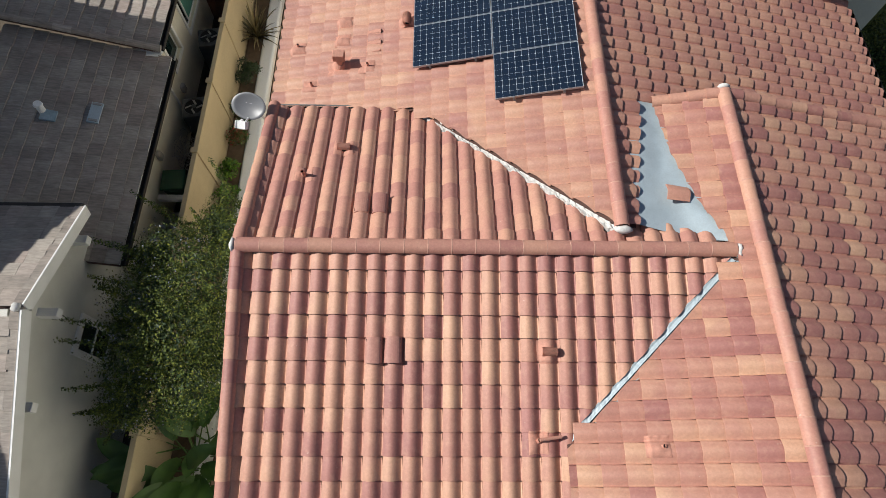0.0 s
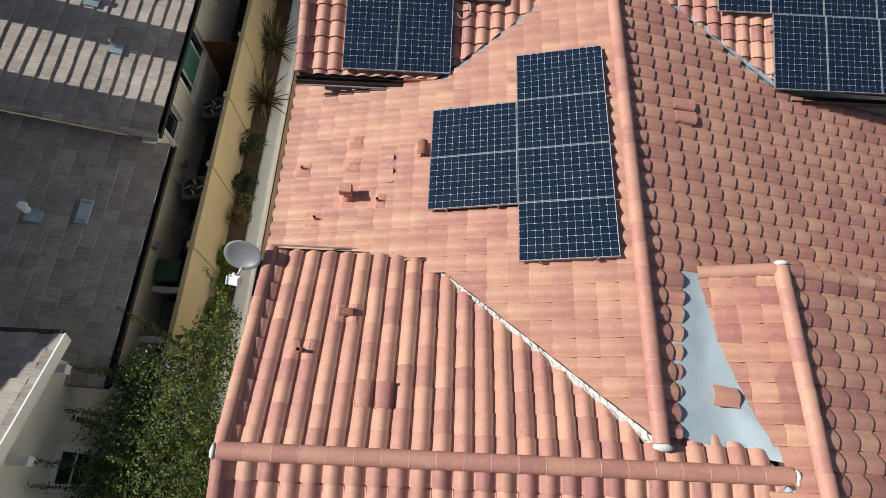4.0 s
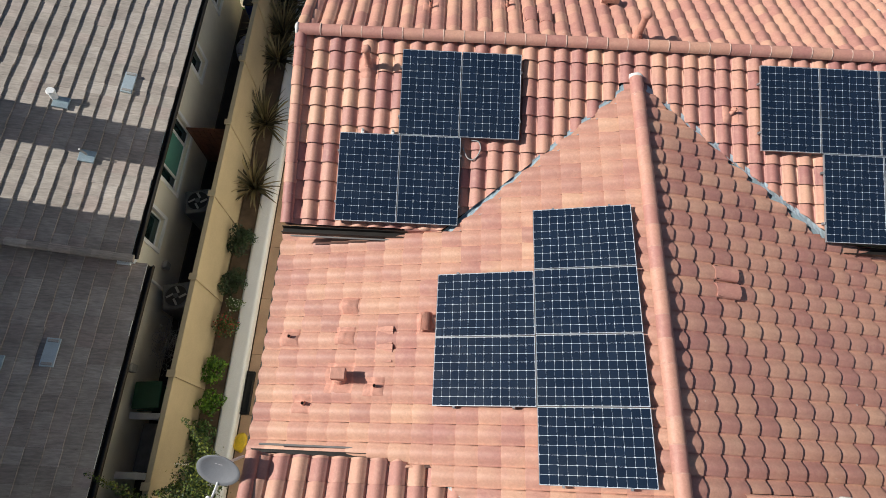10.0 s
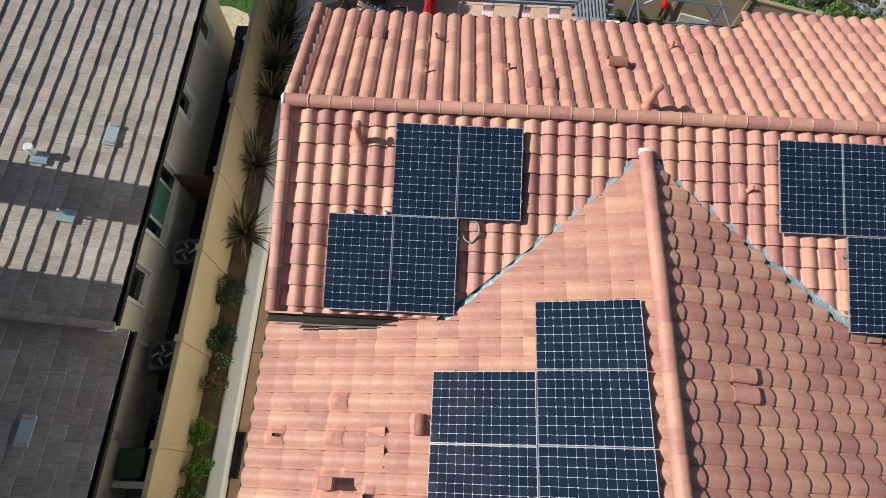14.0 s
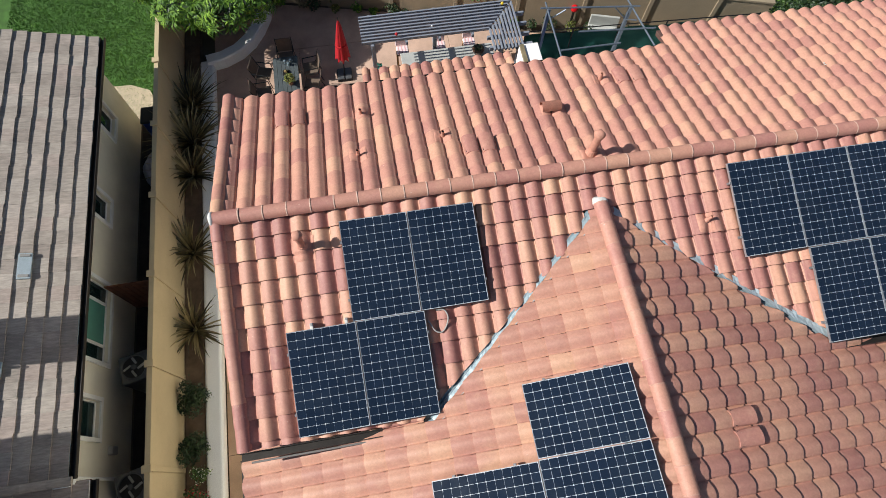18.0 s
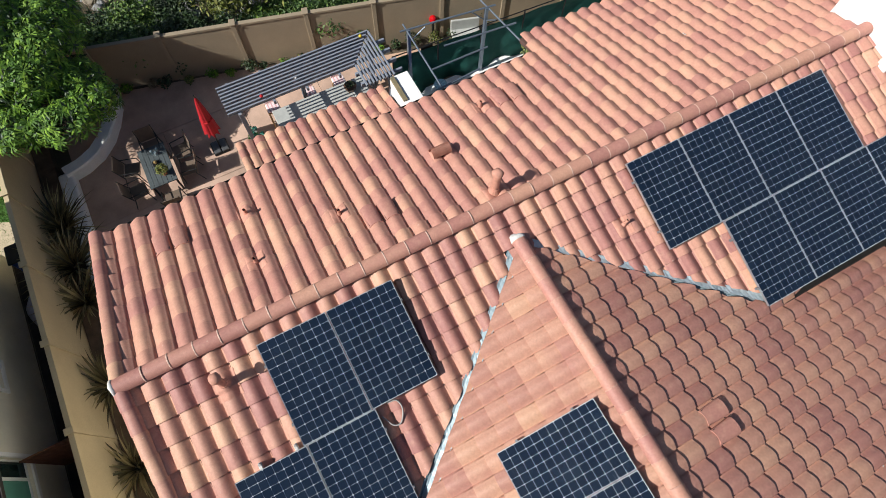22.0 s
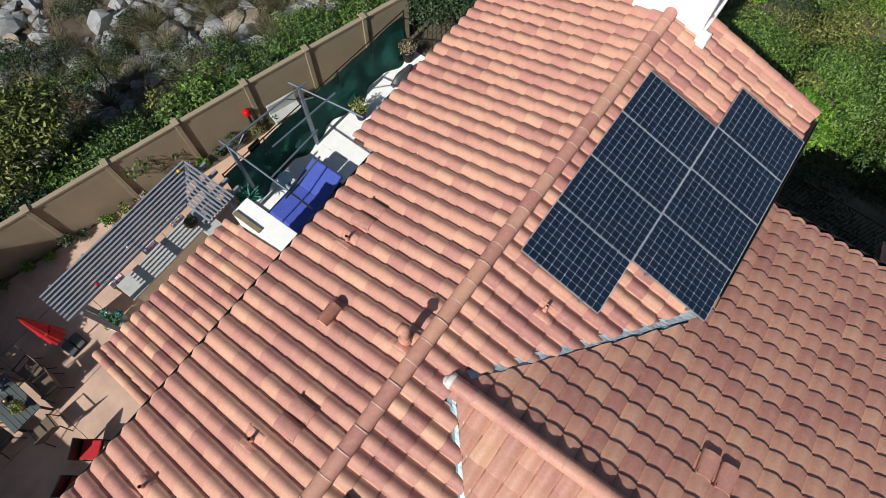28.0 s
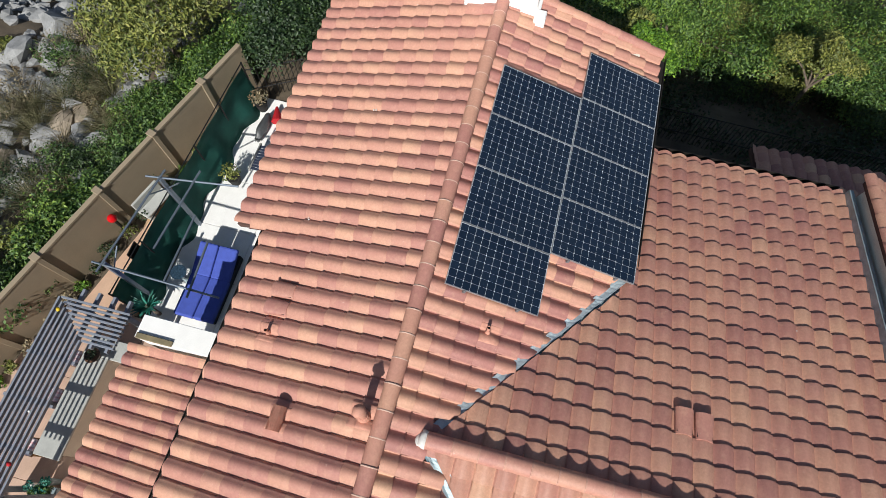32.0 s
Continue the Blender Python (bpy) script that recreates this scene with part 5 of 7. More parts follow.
def shake_slope(parent, eave, along, up, rise, rows, cols, near_rows, label):
    """Flat tiles in lapped courses, from the eave up. eave: a corner; along and up: plan ways."""
    al, dn = Vector((*along, 0)), Vector((-up[0], -up[1], -rise)).normalized()
    n = al.cross(dn)
    m = Matrix((al, dn, n)).transposed().to_4x4()
    if n.z < 0:
        al2 = -al
        m = Matrix((al2, dn, al2.cross(dn))).transposed().to_4x4()
    m.translation = Vector(eave)
    flip = n.z < 0
    bm = bmesh.new()
    l, h = cols * 0.34, rows * 0.325
    u0, u1 = (-l, 0) if flip else (0, l)
    box(u0, -h, -0.12, u1, 0, -0.012, bm=bm, m=m)
    deck = part("roof_slope", bm, FELT, parent, label)
    vs, fs, count = [], [], 0
    rnd = random.Random(rows * 7 + cols)
    for r in range(rows):
        for c in range(cols):
            u = (-(c + 1) if flip else c) * 0.34
            t = m @ Matrix.Translation((u, -(r + 1) * 0.325 + rnd.uniform(-0.012, 0.012), rnd.uniform(0, 0.008)))
            if r < near_rows and count < 300:
                count += 1
                o = new("tile", FLAT_MESH)
                o.parent, o.matrix_basis = deck, t
            else:
                k = len(vs)
                vs += [tuple(t @ Vector(p)) for p in FLAT_V]
                fs += [tuple(k + i for i in f) for f in FLAT_F]
    if vs:
        f = from_arrays("tile_field", vs, fs, SHAKE_STUFF, deck)
        f["kind"] = "stuff"
    return deck


GLASS = nodes_of("window_glass", 0.05)
GLASS[2].inputs["Base Color"].default_value = (0.012, 0.03, 0.028, 1)
GLASS[2].inputs["IOR"].default_value = 1.5
GLASS = GLASS[0]
TEAL_BLIND = plain("teal_blind", (0.10, 0.30, 0.24), 0.6, vary=0.08)
nb = empty("neighbour_house", "neighbour's cream house with a grey shake tile roof", "house")
WX = -7.85
wins = [(20.45, 21.15, 1.2, 2.15), (17.7, 18.4, 1.2, 2.15), (13.95, 15.95, 0.95, 2.1), (12.15, 13.0, 1.2, 2.1)]
# the wall is built in piers and bands round its windows
ys = [11.0] + [v for w in sorted(wins) for v in w[:2]] + [22.2]
for i in range(0, len(ys), 2):
    part("wall", box(-8.1, ys[i], GZ, WX, ys[i + 1], 3.05), STUCCO, nb)
for y0, y1, z0, z1 in wins:
    part("wall", box(-8.1, y0, GZ, WX, y1, z0), STUCCO, nb)
    part("wall", box(-8.1, y0, z1, WX, y1, 3.05), STUCCO, nb)
    win = new("window")
    win.parent = nb
    for a in ((y0 - 0.1, z0 - 0.1, y1 + 0.1, z0), (y0 - 0.1, z1, y1 + 0.1, z1 + 0.1), (y0 - 0.1, z0, y0, z1), (y1, z0, y1 + 0.1, z1)):
        part("trim", box(WX, a[0], a[1], WX + 0.05, a[2], a[3], 0.006), WHITE, win)
    cuts = [y0, y0 + 0.45, y1 - 0.45, y1] if y1 - y0 > 1.5 else [y0, y1]
    for k, (c0, c1) in enumerate(zip(cuts, cuts[1:])):
        part("pane", box(-7.98, c0 + 0.03, z0 + 0.03, -7.96, c1 - 0.03, z1 - 0.03), TEAL_BLIND if len(cuts) > 2 and k == 1 else GLASS, win, "teal blind behind glass" if len(cuts) > 2 and k == 1 else "")
        part("sash", box(-7.97, c0, z0, -7.93, c0 + 0.035, z1), WHITE, win)
        part("sash", box(-7.97, c1 - 0.035, z0, -7.93, c1, z1), WHITE, win)
    part("sash", box(-7.97, y0, z0, -7.93, y1, z0 + 0.035), WHITE, win)
    part("sash", box(-7.97, y0, z1 - 0.035, -7.93, y1, z1), WHITE, win)
part("wall", box(-8.1, 5.6, GZ, -7.75, 11.0, 2.75), STUCCO, nb)
part("wall", box(-20, 22.0, GZ, -8.1, 22.2, 3.05), STUCCO, nb)
# unseen block and chimney, added out of view to cast shadow bands on the roofs
part("wall", box(-24, -3, GZ, -12.5, 12.15, 8.25), STUCCO, nb, "unseen rendered block added to shade the roofs")
part("chimney", box(-13.0, 13.59, 4.0, -11.9, 14.59, 8.1), STUCCO, nb)
shake_slope(nb, (-7.36, 22.35, 3.1), (0, -1), (-1, 0), 0.30, 15, 33, 9, "grey shake tile roof slope")
shake_slope(nb, (-7.1, 11.12, 2.8), (0, -1), (-1, 0), 0.30, 12, 18, 14, "grey shake tile roof slope in shade")
gutter((-7.29, 22.35, 3.12), (-7.29, 11.15, 3.12), label="black gutter along the eave", parent=nb)
part("gutter_edge", box(-7.37, 11.15, 3.1, -7.355, 22.35, 3.15), GALV, nb)
gutter((-7.03, 11.1, 2.82), (-7.03, 5.0, 2.82), label="black gutter along the eave", parent=nb)
part("gutter_edge", box(-7.11, 5.0, 2.8, -7.095, 11.1, 2.85), WHITE, nb)
for i in range(11):
    x = -7.45 - i * 0.4
    z = 3.13 + (-7.36 - x) * 0.3
    barrel = tube((x + 0.2, 11.1, z + 0.02), (x - 0.2, 11.1, z + 0.14), 0.09, 0.085, 10)
    part("rake_tile", barrel, SHAKE, nb)
part("fascia", box(-12, 11.02, 2.7, -7.4, 11.06, 3.0), WHITE, nb)
part("downpipe", tube((-7.28, 11.1, 3.05), (-7.7, 11.2, 2.6), 0.04, segs=10), WHITE, nb, "white rain pipe elbow")
part("downpipe", tube((-7.75, 11.25, 2.6), (-7.75, 11.25, GZ), 0.04, segs=10), WHITE, nb)
part("eave_soffit", box(-7.85, 11.05, 2.98, -7.3, 22.3, 3.03), WHITE, nb)
for y, z0 in ((7.96, 0.55), (6.6, 0.55)):
    part("wall_band", box(-7.75, y - 0.08, z0, -7.0, y + 0.08, z0 + 0.16, 0.01), WHITE, nb)


def nb_z(x, south=False):
    return (2.8 + (-7.1 - x) * 0.3 if south else 3.1 + (-7.36 - x) * 0.3) + 0.03


def roof_jack(x, y, kind, south=False):
    """Plates, stacks and flat vents on the grey roof."""
    e = empty("roof_vent", "pale metal roof vent on the grey shake roof", "roof vent", "vents on the neighbour's roof")
    m = Matrix.Translation((x, y, nb_z(x, south))) @ Matrix.Rotation(math.atan(0.3), 4, "Y")
    wide, deep = (0.13, 0.3) if kind == "flat" else (0.17, 0.15)
    part("base_plate", box(-wide, -deep, 0.02, wide, deep, 0.075, 0.004, m=m), GALV if kind != "flat" else PALE_SHEET, e)
    if kind == "stack":
        part("riser", tube(m @ Vector((0.0, 0.05, 0)), m @ Vector((-0.12, 0.02, 0.3)), 0.025, segs=10), GREY, e)
    elif kind == "hood":
        part("riser", tube(m @ Vector((-0.15, 0.1, 0.0)), m @ Vector((-0.2, 0.12, 0.25)), 0.085, segs=12), WHITE, e)
        part("cap", tube(m @ Vector((-0.2, 0.12, 0.25)), m @ Vector((-0.2, 0.12, 0.3)), 0.11, 0.09, 12), WHITE, e)
    else:
        part("louvre", box(-0.1, -0.27, 0.075, 0.1, -0.21, 0.1, 0.004, m=m), GREY, e)
        part("louvre", box(-0.1, 0.21, 0.075, 0.1, 0.27, 0.1, 0.004, m=m), GREY, e)


roof_jack(-8.4, 15.7, "flat")
roof_jack(-9.9, 20.03, "flat")
roof_jack(-9.6, 14.75, "hood")
roof_jack(-8.75, 13.45, "stack")
roof_jack(-8.4, 8.9, "flat", True)
roof_jack(-9.3, 8.6, "hood", True)

# the gable-ended house nearest the start
nb2 = empty("gable_house", "neighbour's pale gable-ended house with grey tile roof", "house")
GX, RY, RZ, GS = -7.5, 3.26, 4.95, 0.35
prof = [(5.75, RZ - GS * (5.75 - RY)), (RY, RZ), (-1.2, RZ - GS * (RY + 1.2))]
bm = bmesh.new()
for x in (-7.98, -7.78):
    bm.faces.new([bm.verts.new((x, y, z)) for y, z in ((5.45, GZ), (5.45, RZ - GS * 2.19 - 0.16), (RY, RZ - 0.16), (-3.0, RZ - GS * 6.26 - 0.16), (-3.0, GZ))])
bm.verts.ensure_lookup_table()
for i in range(5):
    j = (i + 1) % 5
    bm.faces.new((bm.verts[i], bm.verts[j], bm.verts[j + 5], bm.verts[i + 5]))
bmesh.ops.recalc_face_normals(bm, faces=bm.faces)
part("gable_wall", bm, plain("grey_white_stucco", (0.68, 0.68, 0.635), 0.9, vary=0.1, scale=1.2, bumps=0.5), nb2)
part("wall", box(-20, 5.25, GZ, -8.0, 5.45, 3.9), STUCCO, nb2)
shake_slope(nb2, (GX - 0.08, 5.78, RZ - GS * 2.52), (-1, 0), (0, -1), GS, 8, 16, 8, "grey shake tile roof slope")
shake_slope(nb2, (GX - 0.08, -1.2, RZ - GS * 4.46), (-1, 0), (0, 1), GS, 14, 16, 14, "grey shake tile roof slope")
for (ya, za), (yb, zb) in (((RY, RZ), (5.78, RZ - GS * 2.52)), ((RY, RZ), (-1.2, RZ - GS * 4.46))):
    n = int(abs(yb - ya) / 0.32)
    for i in range(n):
        a, b = Vector((GX, ya, za)).lerp(Vector((GX, yb, zb)), i / n), Vector((GX, ya, za)).lerp(Vector((GX, yb, zb)), (i + 1) / n)
        bm = bmesh.new()
        s = Vector((0.1, 0, 0))
        vs8 = [bm.verts.new(p + q) for p, lift in ((a, 0.02), (b + (b - a) * 0.1, 0.045)) for q in (-s + Vector((0, 0, lift + 0.02)), s + Vector((0, 0, lift)), s + Vector((0, 0, lift - 0.14)))]
        bm.faces.new((vs8[0], vs8[1], vs8[4], vs8[3])), bm.faces.new((vs8[1], vs8[2], vs8[5], vs8[4])), bm.faces.new((vs8[3], vs8[4], vs8[5]))
        bmesh.ops.recalc_face_normals(bm, faces=bm.faces)
        part("rake_tile", bm, SHAKE, nb2)
    fa = Vector((GX + 0.08, ya, za - 0.1))
    fb = Vector((GX + 0.08, yb, zb - 0.1))
    part("barge_board", box(-0.02, 0, -0.1, 0.02, (fb - fa).length, 0.16, 0.005, m=Matrix.Translation(fa + Vector((0.03, 0, 0))) @ (fb - fa).to_track_quat("Y", "Z").to_matrix().to_4x4()), WHITE, nb2, "white painted barge board")
part("finial", lump(bmesh.new(), (GX, RY, RZ + 0.05), 0.085, 2, (1, 1, 0.8)), MORTAR, nb2, smooth=True)
for y, z in ((3.48, 3.95), (1.65, 3.9), (5.2, 3.7), (-0.2, 3.3)):
    part("corbel", box(-7.8, y - 0.09, z - 0.1, -7.38, y + 0.09, z + 0.08, 0.01), WHITE, nb2)
part("gutter", box(-11, 5.8, RZ - GS * 2.52 - 0.06, GX + 0.05, 5.9, RZ - GS * 2.52 + 0.04, 0.01), DARK, nb2)
win = new("window")
win.parent = nb2
y0, y1, z0, z1 = 3.12, 3.74, 1.35, 2.5
for a in ((y0 - 0.16, z0 - 0.16, y1 + 0.16, z0), (y0 - 0.16, z1, y1 + 0.16, z1 + 0.16), (y0 - 0.16, z0, y0, z1), (y1, z0, y1 + 0.16, z1)):
    part("trim", box(-7.777, a[0], a[1], -7.72, a[2], a[3], 0.006), WHITE, win)
part("pane", box(-7.777, y0, z0, -7.765, y1, z1), GLASS, win)
part("sash", box(-7.764, y0, (z0 + z1) / 2 - 0.02, -7.74, y1, (z0 + z1) / 2 + 0.02), WHITE, win)

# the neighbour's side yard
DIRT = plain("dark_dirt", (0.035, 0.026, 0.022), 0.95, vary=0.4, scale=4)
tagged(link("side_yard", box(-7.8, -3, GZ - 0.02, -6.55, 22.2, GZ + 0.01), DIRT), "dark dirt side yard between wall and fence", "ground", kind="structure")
gate = empty("wooden_gate", "reddish brown plank gate across the side yard", "gate")
RED_WOOD = plain("red_wood", (0.16, 0.06, 0.03), 0.8, vary=0.3, scale=8)
for i in range(8):
    x = -7.78 + i * 0.157
    part("plank", box(x, 15.8, GZ + 0.05, x + 0.15, 15.83, 1.45, 0.004), RED_WOOD, gate)
part("rail", box(-7.8, 15.83, 1.2, -6.55, 15.88, 1.3, 0.004), RED_WOOD, gate)
part("rail", box(-7.8, 15.83, 0.2, -6.55, 15.88, 0.3, 0.004), RED_WOOD, gate)
STEEL = plain("dark_grey_casing", (0.10, 0.104, 0.108), 0.5, 0.3)


def condenser(x, y):
    e = empty("air_conditioner", "dark grey outdoor air conditioner with a fan on top", "air conditioner", "air conditioners in the side yard")
    part("casing", box(-0.36, -0.36, GZ - 0.35, 0.36, 0.36, 0.55, 0.05, segs=2), STEEL, e)
    bm = bmesh.new()
    for k in range(28):
        a0, a1 = k * math.tau / 28, (k + 1) * math.tau / 28
        tube((0.3 * math.cos(a0), 0.3 * math.sin(a0), 0.56), (0.3 * math.cos(a1), 0.3 * math.sin(a1), 0.56), 0.02, segs=5, bm=bm)
    part("fan_ring", bm, STEEL, e)
    # black drum stands in for the dark interior below the fan
    part("well", tube((0, 0, 0.4), (0, 0, 0.553), 0.28, segs=24), BLACK, e)
    for k in range(4):
        a = k * math.pi / 2 + 0.4
        part("fan_blade", box(0.04, -0.08, 0.555, 0.24, 0.08, 0.565, m=Matrix.Rotation(a, 4, "Z") @ Matrix.Rotation(0.25, 4, "X")), GREY, e)
    part("hub", tube((0, 0, 0.54), (0, 0, 0.6), 0.06, segs=12), STEEL, e)
    e.matrix_basis = pose(x, y, 0.35, 0, 0, 12)


condenser(-7.2, 10.98)
condenser(-7.22, 13.78)
GREEN_BIN = plain("green_plastic", (0.012, 0.075, 0.035), 0.45, vary=0.1)
wheelie = empty("wheelie_bin", "dark green wheeled rubbish bin with closed lid", "bin")
bm = bmesh.new()
box(-0.29, -0.3, GZ + 0.08, 0.29, 0.3, 0.8, 0.04, bm=bm)
for v in bm.verts:
    if v.co.z < 0.3:
        v.co.x *= 0.82
        v.co.y *= 0.82
part("body", bm, GREEN_BIN, wheelie)
part("lid", box(-0.33, -0.33, 0.8, 0.33, 0.33, 0.88, 0.035, segs=2), GREEN_BIN, wheelie)
for s in (-1, 1):
    part("wheel", tube((s * 0.24, -0.27, GZ + 0.1), (s * 0.3, -0.27, GZ + 0.1), 0.1, segs=14), BLACK, wheelie)
part("handle", tube((-0.2, -0.36, 0.8), (0.2, -0.36, 0.8), 0.018, segs=8), GREEN_BIN, wheelie)
wheelie.matrix_basis = pose(-7.36, 8.44, 0, 0, 0, 4)
part("bin_pad", box(-7.7, 6.7, GZ, -6.6, 7.85, GZ + 0.4, 0.02), plain("grey_slab", (0.24, 0.235, 0.22), 0.9), nb)
wires = empty("wire_tangle", "loose tangle of pale wire netting", "wire netting")
rnd = random.Random(12)
for i in range(16):
    p = Vector((-7.4 + rnd.uniform(-0.25, 0.25), 9.86 + rnd.uniform(-0.5, 0.5), 0.15))
    pts = [p + Vector((rnd.uniform(-0.28, 0.28), rnd.uniform(-0.45, 0.45), rnd.uniform(-0.2, 0.45))) for _ in range(6)]
    cable("wire", pts, 0.005, GREY, "", "", wires)
TARP = plain("grey_tarpaulin", (0.32, 0.32, 0.38), 0.6, vary=0.2, scale=8)
tagged(link("tarpaulin", lump(bmesh.new(), (-7.3, 20.2, GZ + 0.25), 0.42, 6, (0.7, 1.4, 0.7), 3), TARP, smooth=True), "crumpled grey tarpaulin heap in the side yard", "tarpaulin")
BLUE_BIN = plain("blue_plastic", (0.02, 0.05, 0.22), 0.5, vary=0.1)
b = empty("blue_bin", "blue wheeled bin with a black lid", "bin")
part("body", box(-7.3, 21.2, GZ, -6.75, 21.75, 0.75, 0.04), BLUE_BIN, b)
part("lid", box(-7.33, 21.17, 0.75, -6.72, 21.78, 0.82, 0.03), BLACK, b)
for y, z in ((11.9, 0.5), (9.0, 1.1)):
    part("wall_box", box(-7.85 if y > 11 else -7.75, y - 0.1, z, -7.72 if y > 11 else -7.62, y + 0.1, z + 0.26, 0.02), GREY, nb)

# the neighbour's lawn
LAWN = plain("lawn_green", (0.05, 0.13, 0.02), 0.9, vary=0.3, scale=3, bumps=0.8, fine=40)
tagged(link("lawn", box(-22, 22.2, GZ - 1.5, -6.55, 34.0, GZ + 0.02), LAWN), "bright green mown lawn beyond the fence", "lawn", kind="structure")
g = np.random.default_rng(5)
n = 44000
pts = np.column_stack([g.uniform(-12.5, -6.6, n), g.uniform(22.25, 29.5, n), np.full(n, GZ + 0.02)])
ang = g.uniform(0, 6.28, n)
w = np.column_stack([np.cos(ang), np.sin(ang), 0 * ang]) * 0.012
tip = pts + np.column_stack([g.normal(0, 0.02, n), g.normal(0, 0.02, n), g.uniform(0.03, 0.07, n)])
vs = np.stack([pts - w, pts + w, tip], 1).reshape(-1, 3)
tagged(from_arrays("grass", vs.tolist(), (np.arange(n)[:, None] * 3 + (0, 1, 2)).tolist(), leaf_mat("grass_blades", (0.05, 0.13, 0.02), (0.09, 0.22, 0.03), (0.13, 0.27, 0.05))), "short green grass blades", "grass", kind="stuff")
PATHM = plain("beige_path", (0.5, 0.42, 0.3), 0.9)
bm = bmesh.new()
prism([(-8.4, 22.25), (-7.3, 22.25), (-7.35, 22.9), (-7.6, 23.4), (-8.2, 23.7), (-9.2, 23.75), (-9.2, 22.9), (-8.5, 22.8)], GZ, GZ + 0.05, bm)
tagged(link("curved_path", bm, PATHM), "beige curved concrete path in the lawn", "path", kind="structure")

# ---- back garden ----
FURN = plain("black_metal", (0.02, 0.02, 0.021), 0.45, 0.5, vary=0.1)
SLING = plain("brown_sling_fabric", (0.15, 0.11, 0.08), 0.85, vary=0.12, scale=8)
SLATE = plain("grey_slate_plank", (0.065, 0.08, 0.085), 0.6, vary=0.25, scale=7)
table = empty("patio_table", "grey plank patio table on black legs", "table", at=(-2.98, 22.74, GZ + 0.03))
for i in range(6):
    part("plank", box(-0.4 + i * 0.134, -0.72, 0.68, -0.272 + i * 0.134, 0.72, 0.72, 0.005), SLATE, table)
for x in (-0.34, 0.34):
    for y in (-0.62, 0.62):
        part("leg", box(x - 0.025, y - 0.025, 0, x + 0.025, y + 0.025, 0.68), FURN, table)
part("apron", box(-0.36, -0.66, 0.6, 0.36, 0.66, 0.675), FURN, table)


def patio_chair():
    e = empty("patio_chair", "black metal patio chair with brown sling seat", "chair", "chairs round the patio table")
    part("seat", box(-0.24, -0.24, 0.41, 0.24, 0.22, 0.435, 0.008), SLING, e)
    m = Matrix.Translation((0, 0.24, 0.43)) @ Matrix.Rotation(-0.22, 4, "X")
    part("backrest", box(-0.24, -0.012, 0.02, 0.24, 0.012, 0.5, 0.008, m=m), SLING, e)
    for s in (-1, 1):
        part("leg", tube((s * 0.26, -0.25, 0), (s * 0.26, -0.2, 0.62), 0.014, segs=8), FURN, e)
        part("leg", tube((s * 0.26, 0.34, 0), (s * 0.26, 0.2, 0.43), 0.014, segs=8), FURN, e)
        part("armrest", tube((s * 0.26, -0.2, 0.62), (s * 0.26, 0.28, 0.64), 0.016, segs=8), FURN, e)
        part("back_post", tube((s * 0.26, 0.22, 0.42), (s * 0.26, 0.36, 0.93), 0.014, segs=8), FURN, e)
    return e


chair = patio_chair()
spots = [(-2.98, 23.72, 0), (-3.75, 23.15, 75), (-3.78, 22.35, 95), (-2.22, 23.15, -85), (-2.22, 22.45, -100), (-2.93, 21.65, 175)]
chair.matrix_basis = pose(spots[0][0], spots[0][1], GZ + 0.03, 0, 0, spots[0][2])
for x, y, r in spots[1:]:
    copy_thing(chair, pose(x, y, GZ + 0.03, 0, 0, r))
RED = plain("red_fabric", (0.42, 0.008, 0.015), 0.8, vary=0.15, scale=10)
for x, y, r in ((-2.62, 20.35, 35), (-3.45, 19.95, 20)):
    e = empty("cushioned_chair", "black chair with a red seat cushion", "chair", "red cushioned chairs")
    part("seat_frame", box(-0.26, -0.26, 0.36, 0.26, 0.26, 0.4, 0.01), FURN, e)
    part("cushion", box(-0.24, -0.24, 0.4, 0.24, 0.22, 0.47, 0.03, segs=2), RED, e)
    part("backrest", box(-0.26, 0.24, 0.4, 0.26, 0.29, 0.85, 0.015), FURN, e)
    for s in (-1, 1):
        for y2 in (-0.22, 0.22):
            part("leg", box(s * 0.24 - 0.02, y2 - 0.02, 0, s * 0.24 + 0.02, y2 + 0.02, 0.36), FURN, e)
    e.matrix_basis = pose(x, y, GZ + 0.03, 0, 0, r)
pot = empty("potted_plant", "small yellow-green plant in a pot on the table", "plant")
part("pot", tube((-2.85, 22.34, GZ + 0.75), (-2.85, 22.34, GZ + 0.88), 0.07, 0.09, 14), plain("clay_pot", (0.3, 0.14, 0.08), 0.8), pot)
leaf_cloud("foliage", [(-2.85, 22.34, GZ + 1.0, 0.17, 0.17, 0.13)], 420, 0.035, LEAF_OLIVE, 61, pot)
lant = empty("lantern", "small black and brass table lantern", "lantern")
part("base", box(-3.08, 22.7, GZ + 0.75, -2.88, 22.9, GZ + 0.78, 0.005), FURN, lant)
part("globe", lump(bmesh.new(), (-2.98, 22.8, GZ + 0.83), 0.06, 1, (1, 1, 0.9)), plain("brass", (0.4, 0.28, 0.12), 0.35, 0.8), lant)
jars = empty("glass_jar", "cluster of clear glass jars on the table", "jar")
for x, y in ((-2.88, 23.1), (-2.98, 23.2), (-2.81, 23.22)):
    part("jar", tube((x, y, GZ + 0.75), (x, y, GZ + 0.87), 0.04, segs=12), GALV, jars)

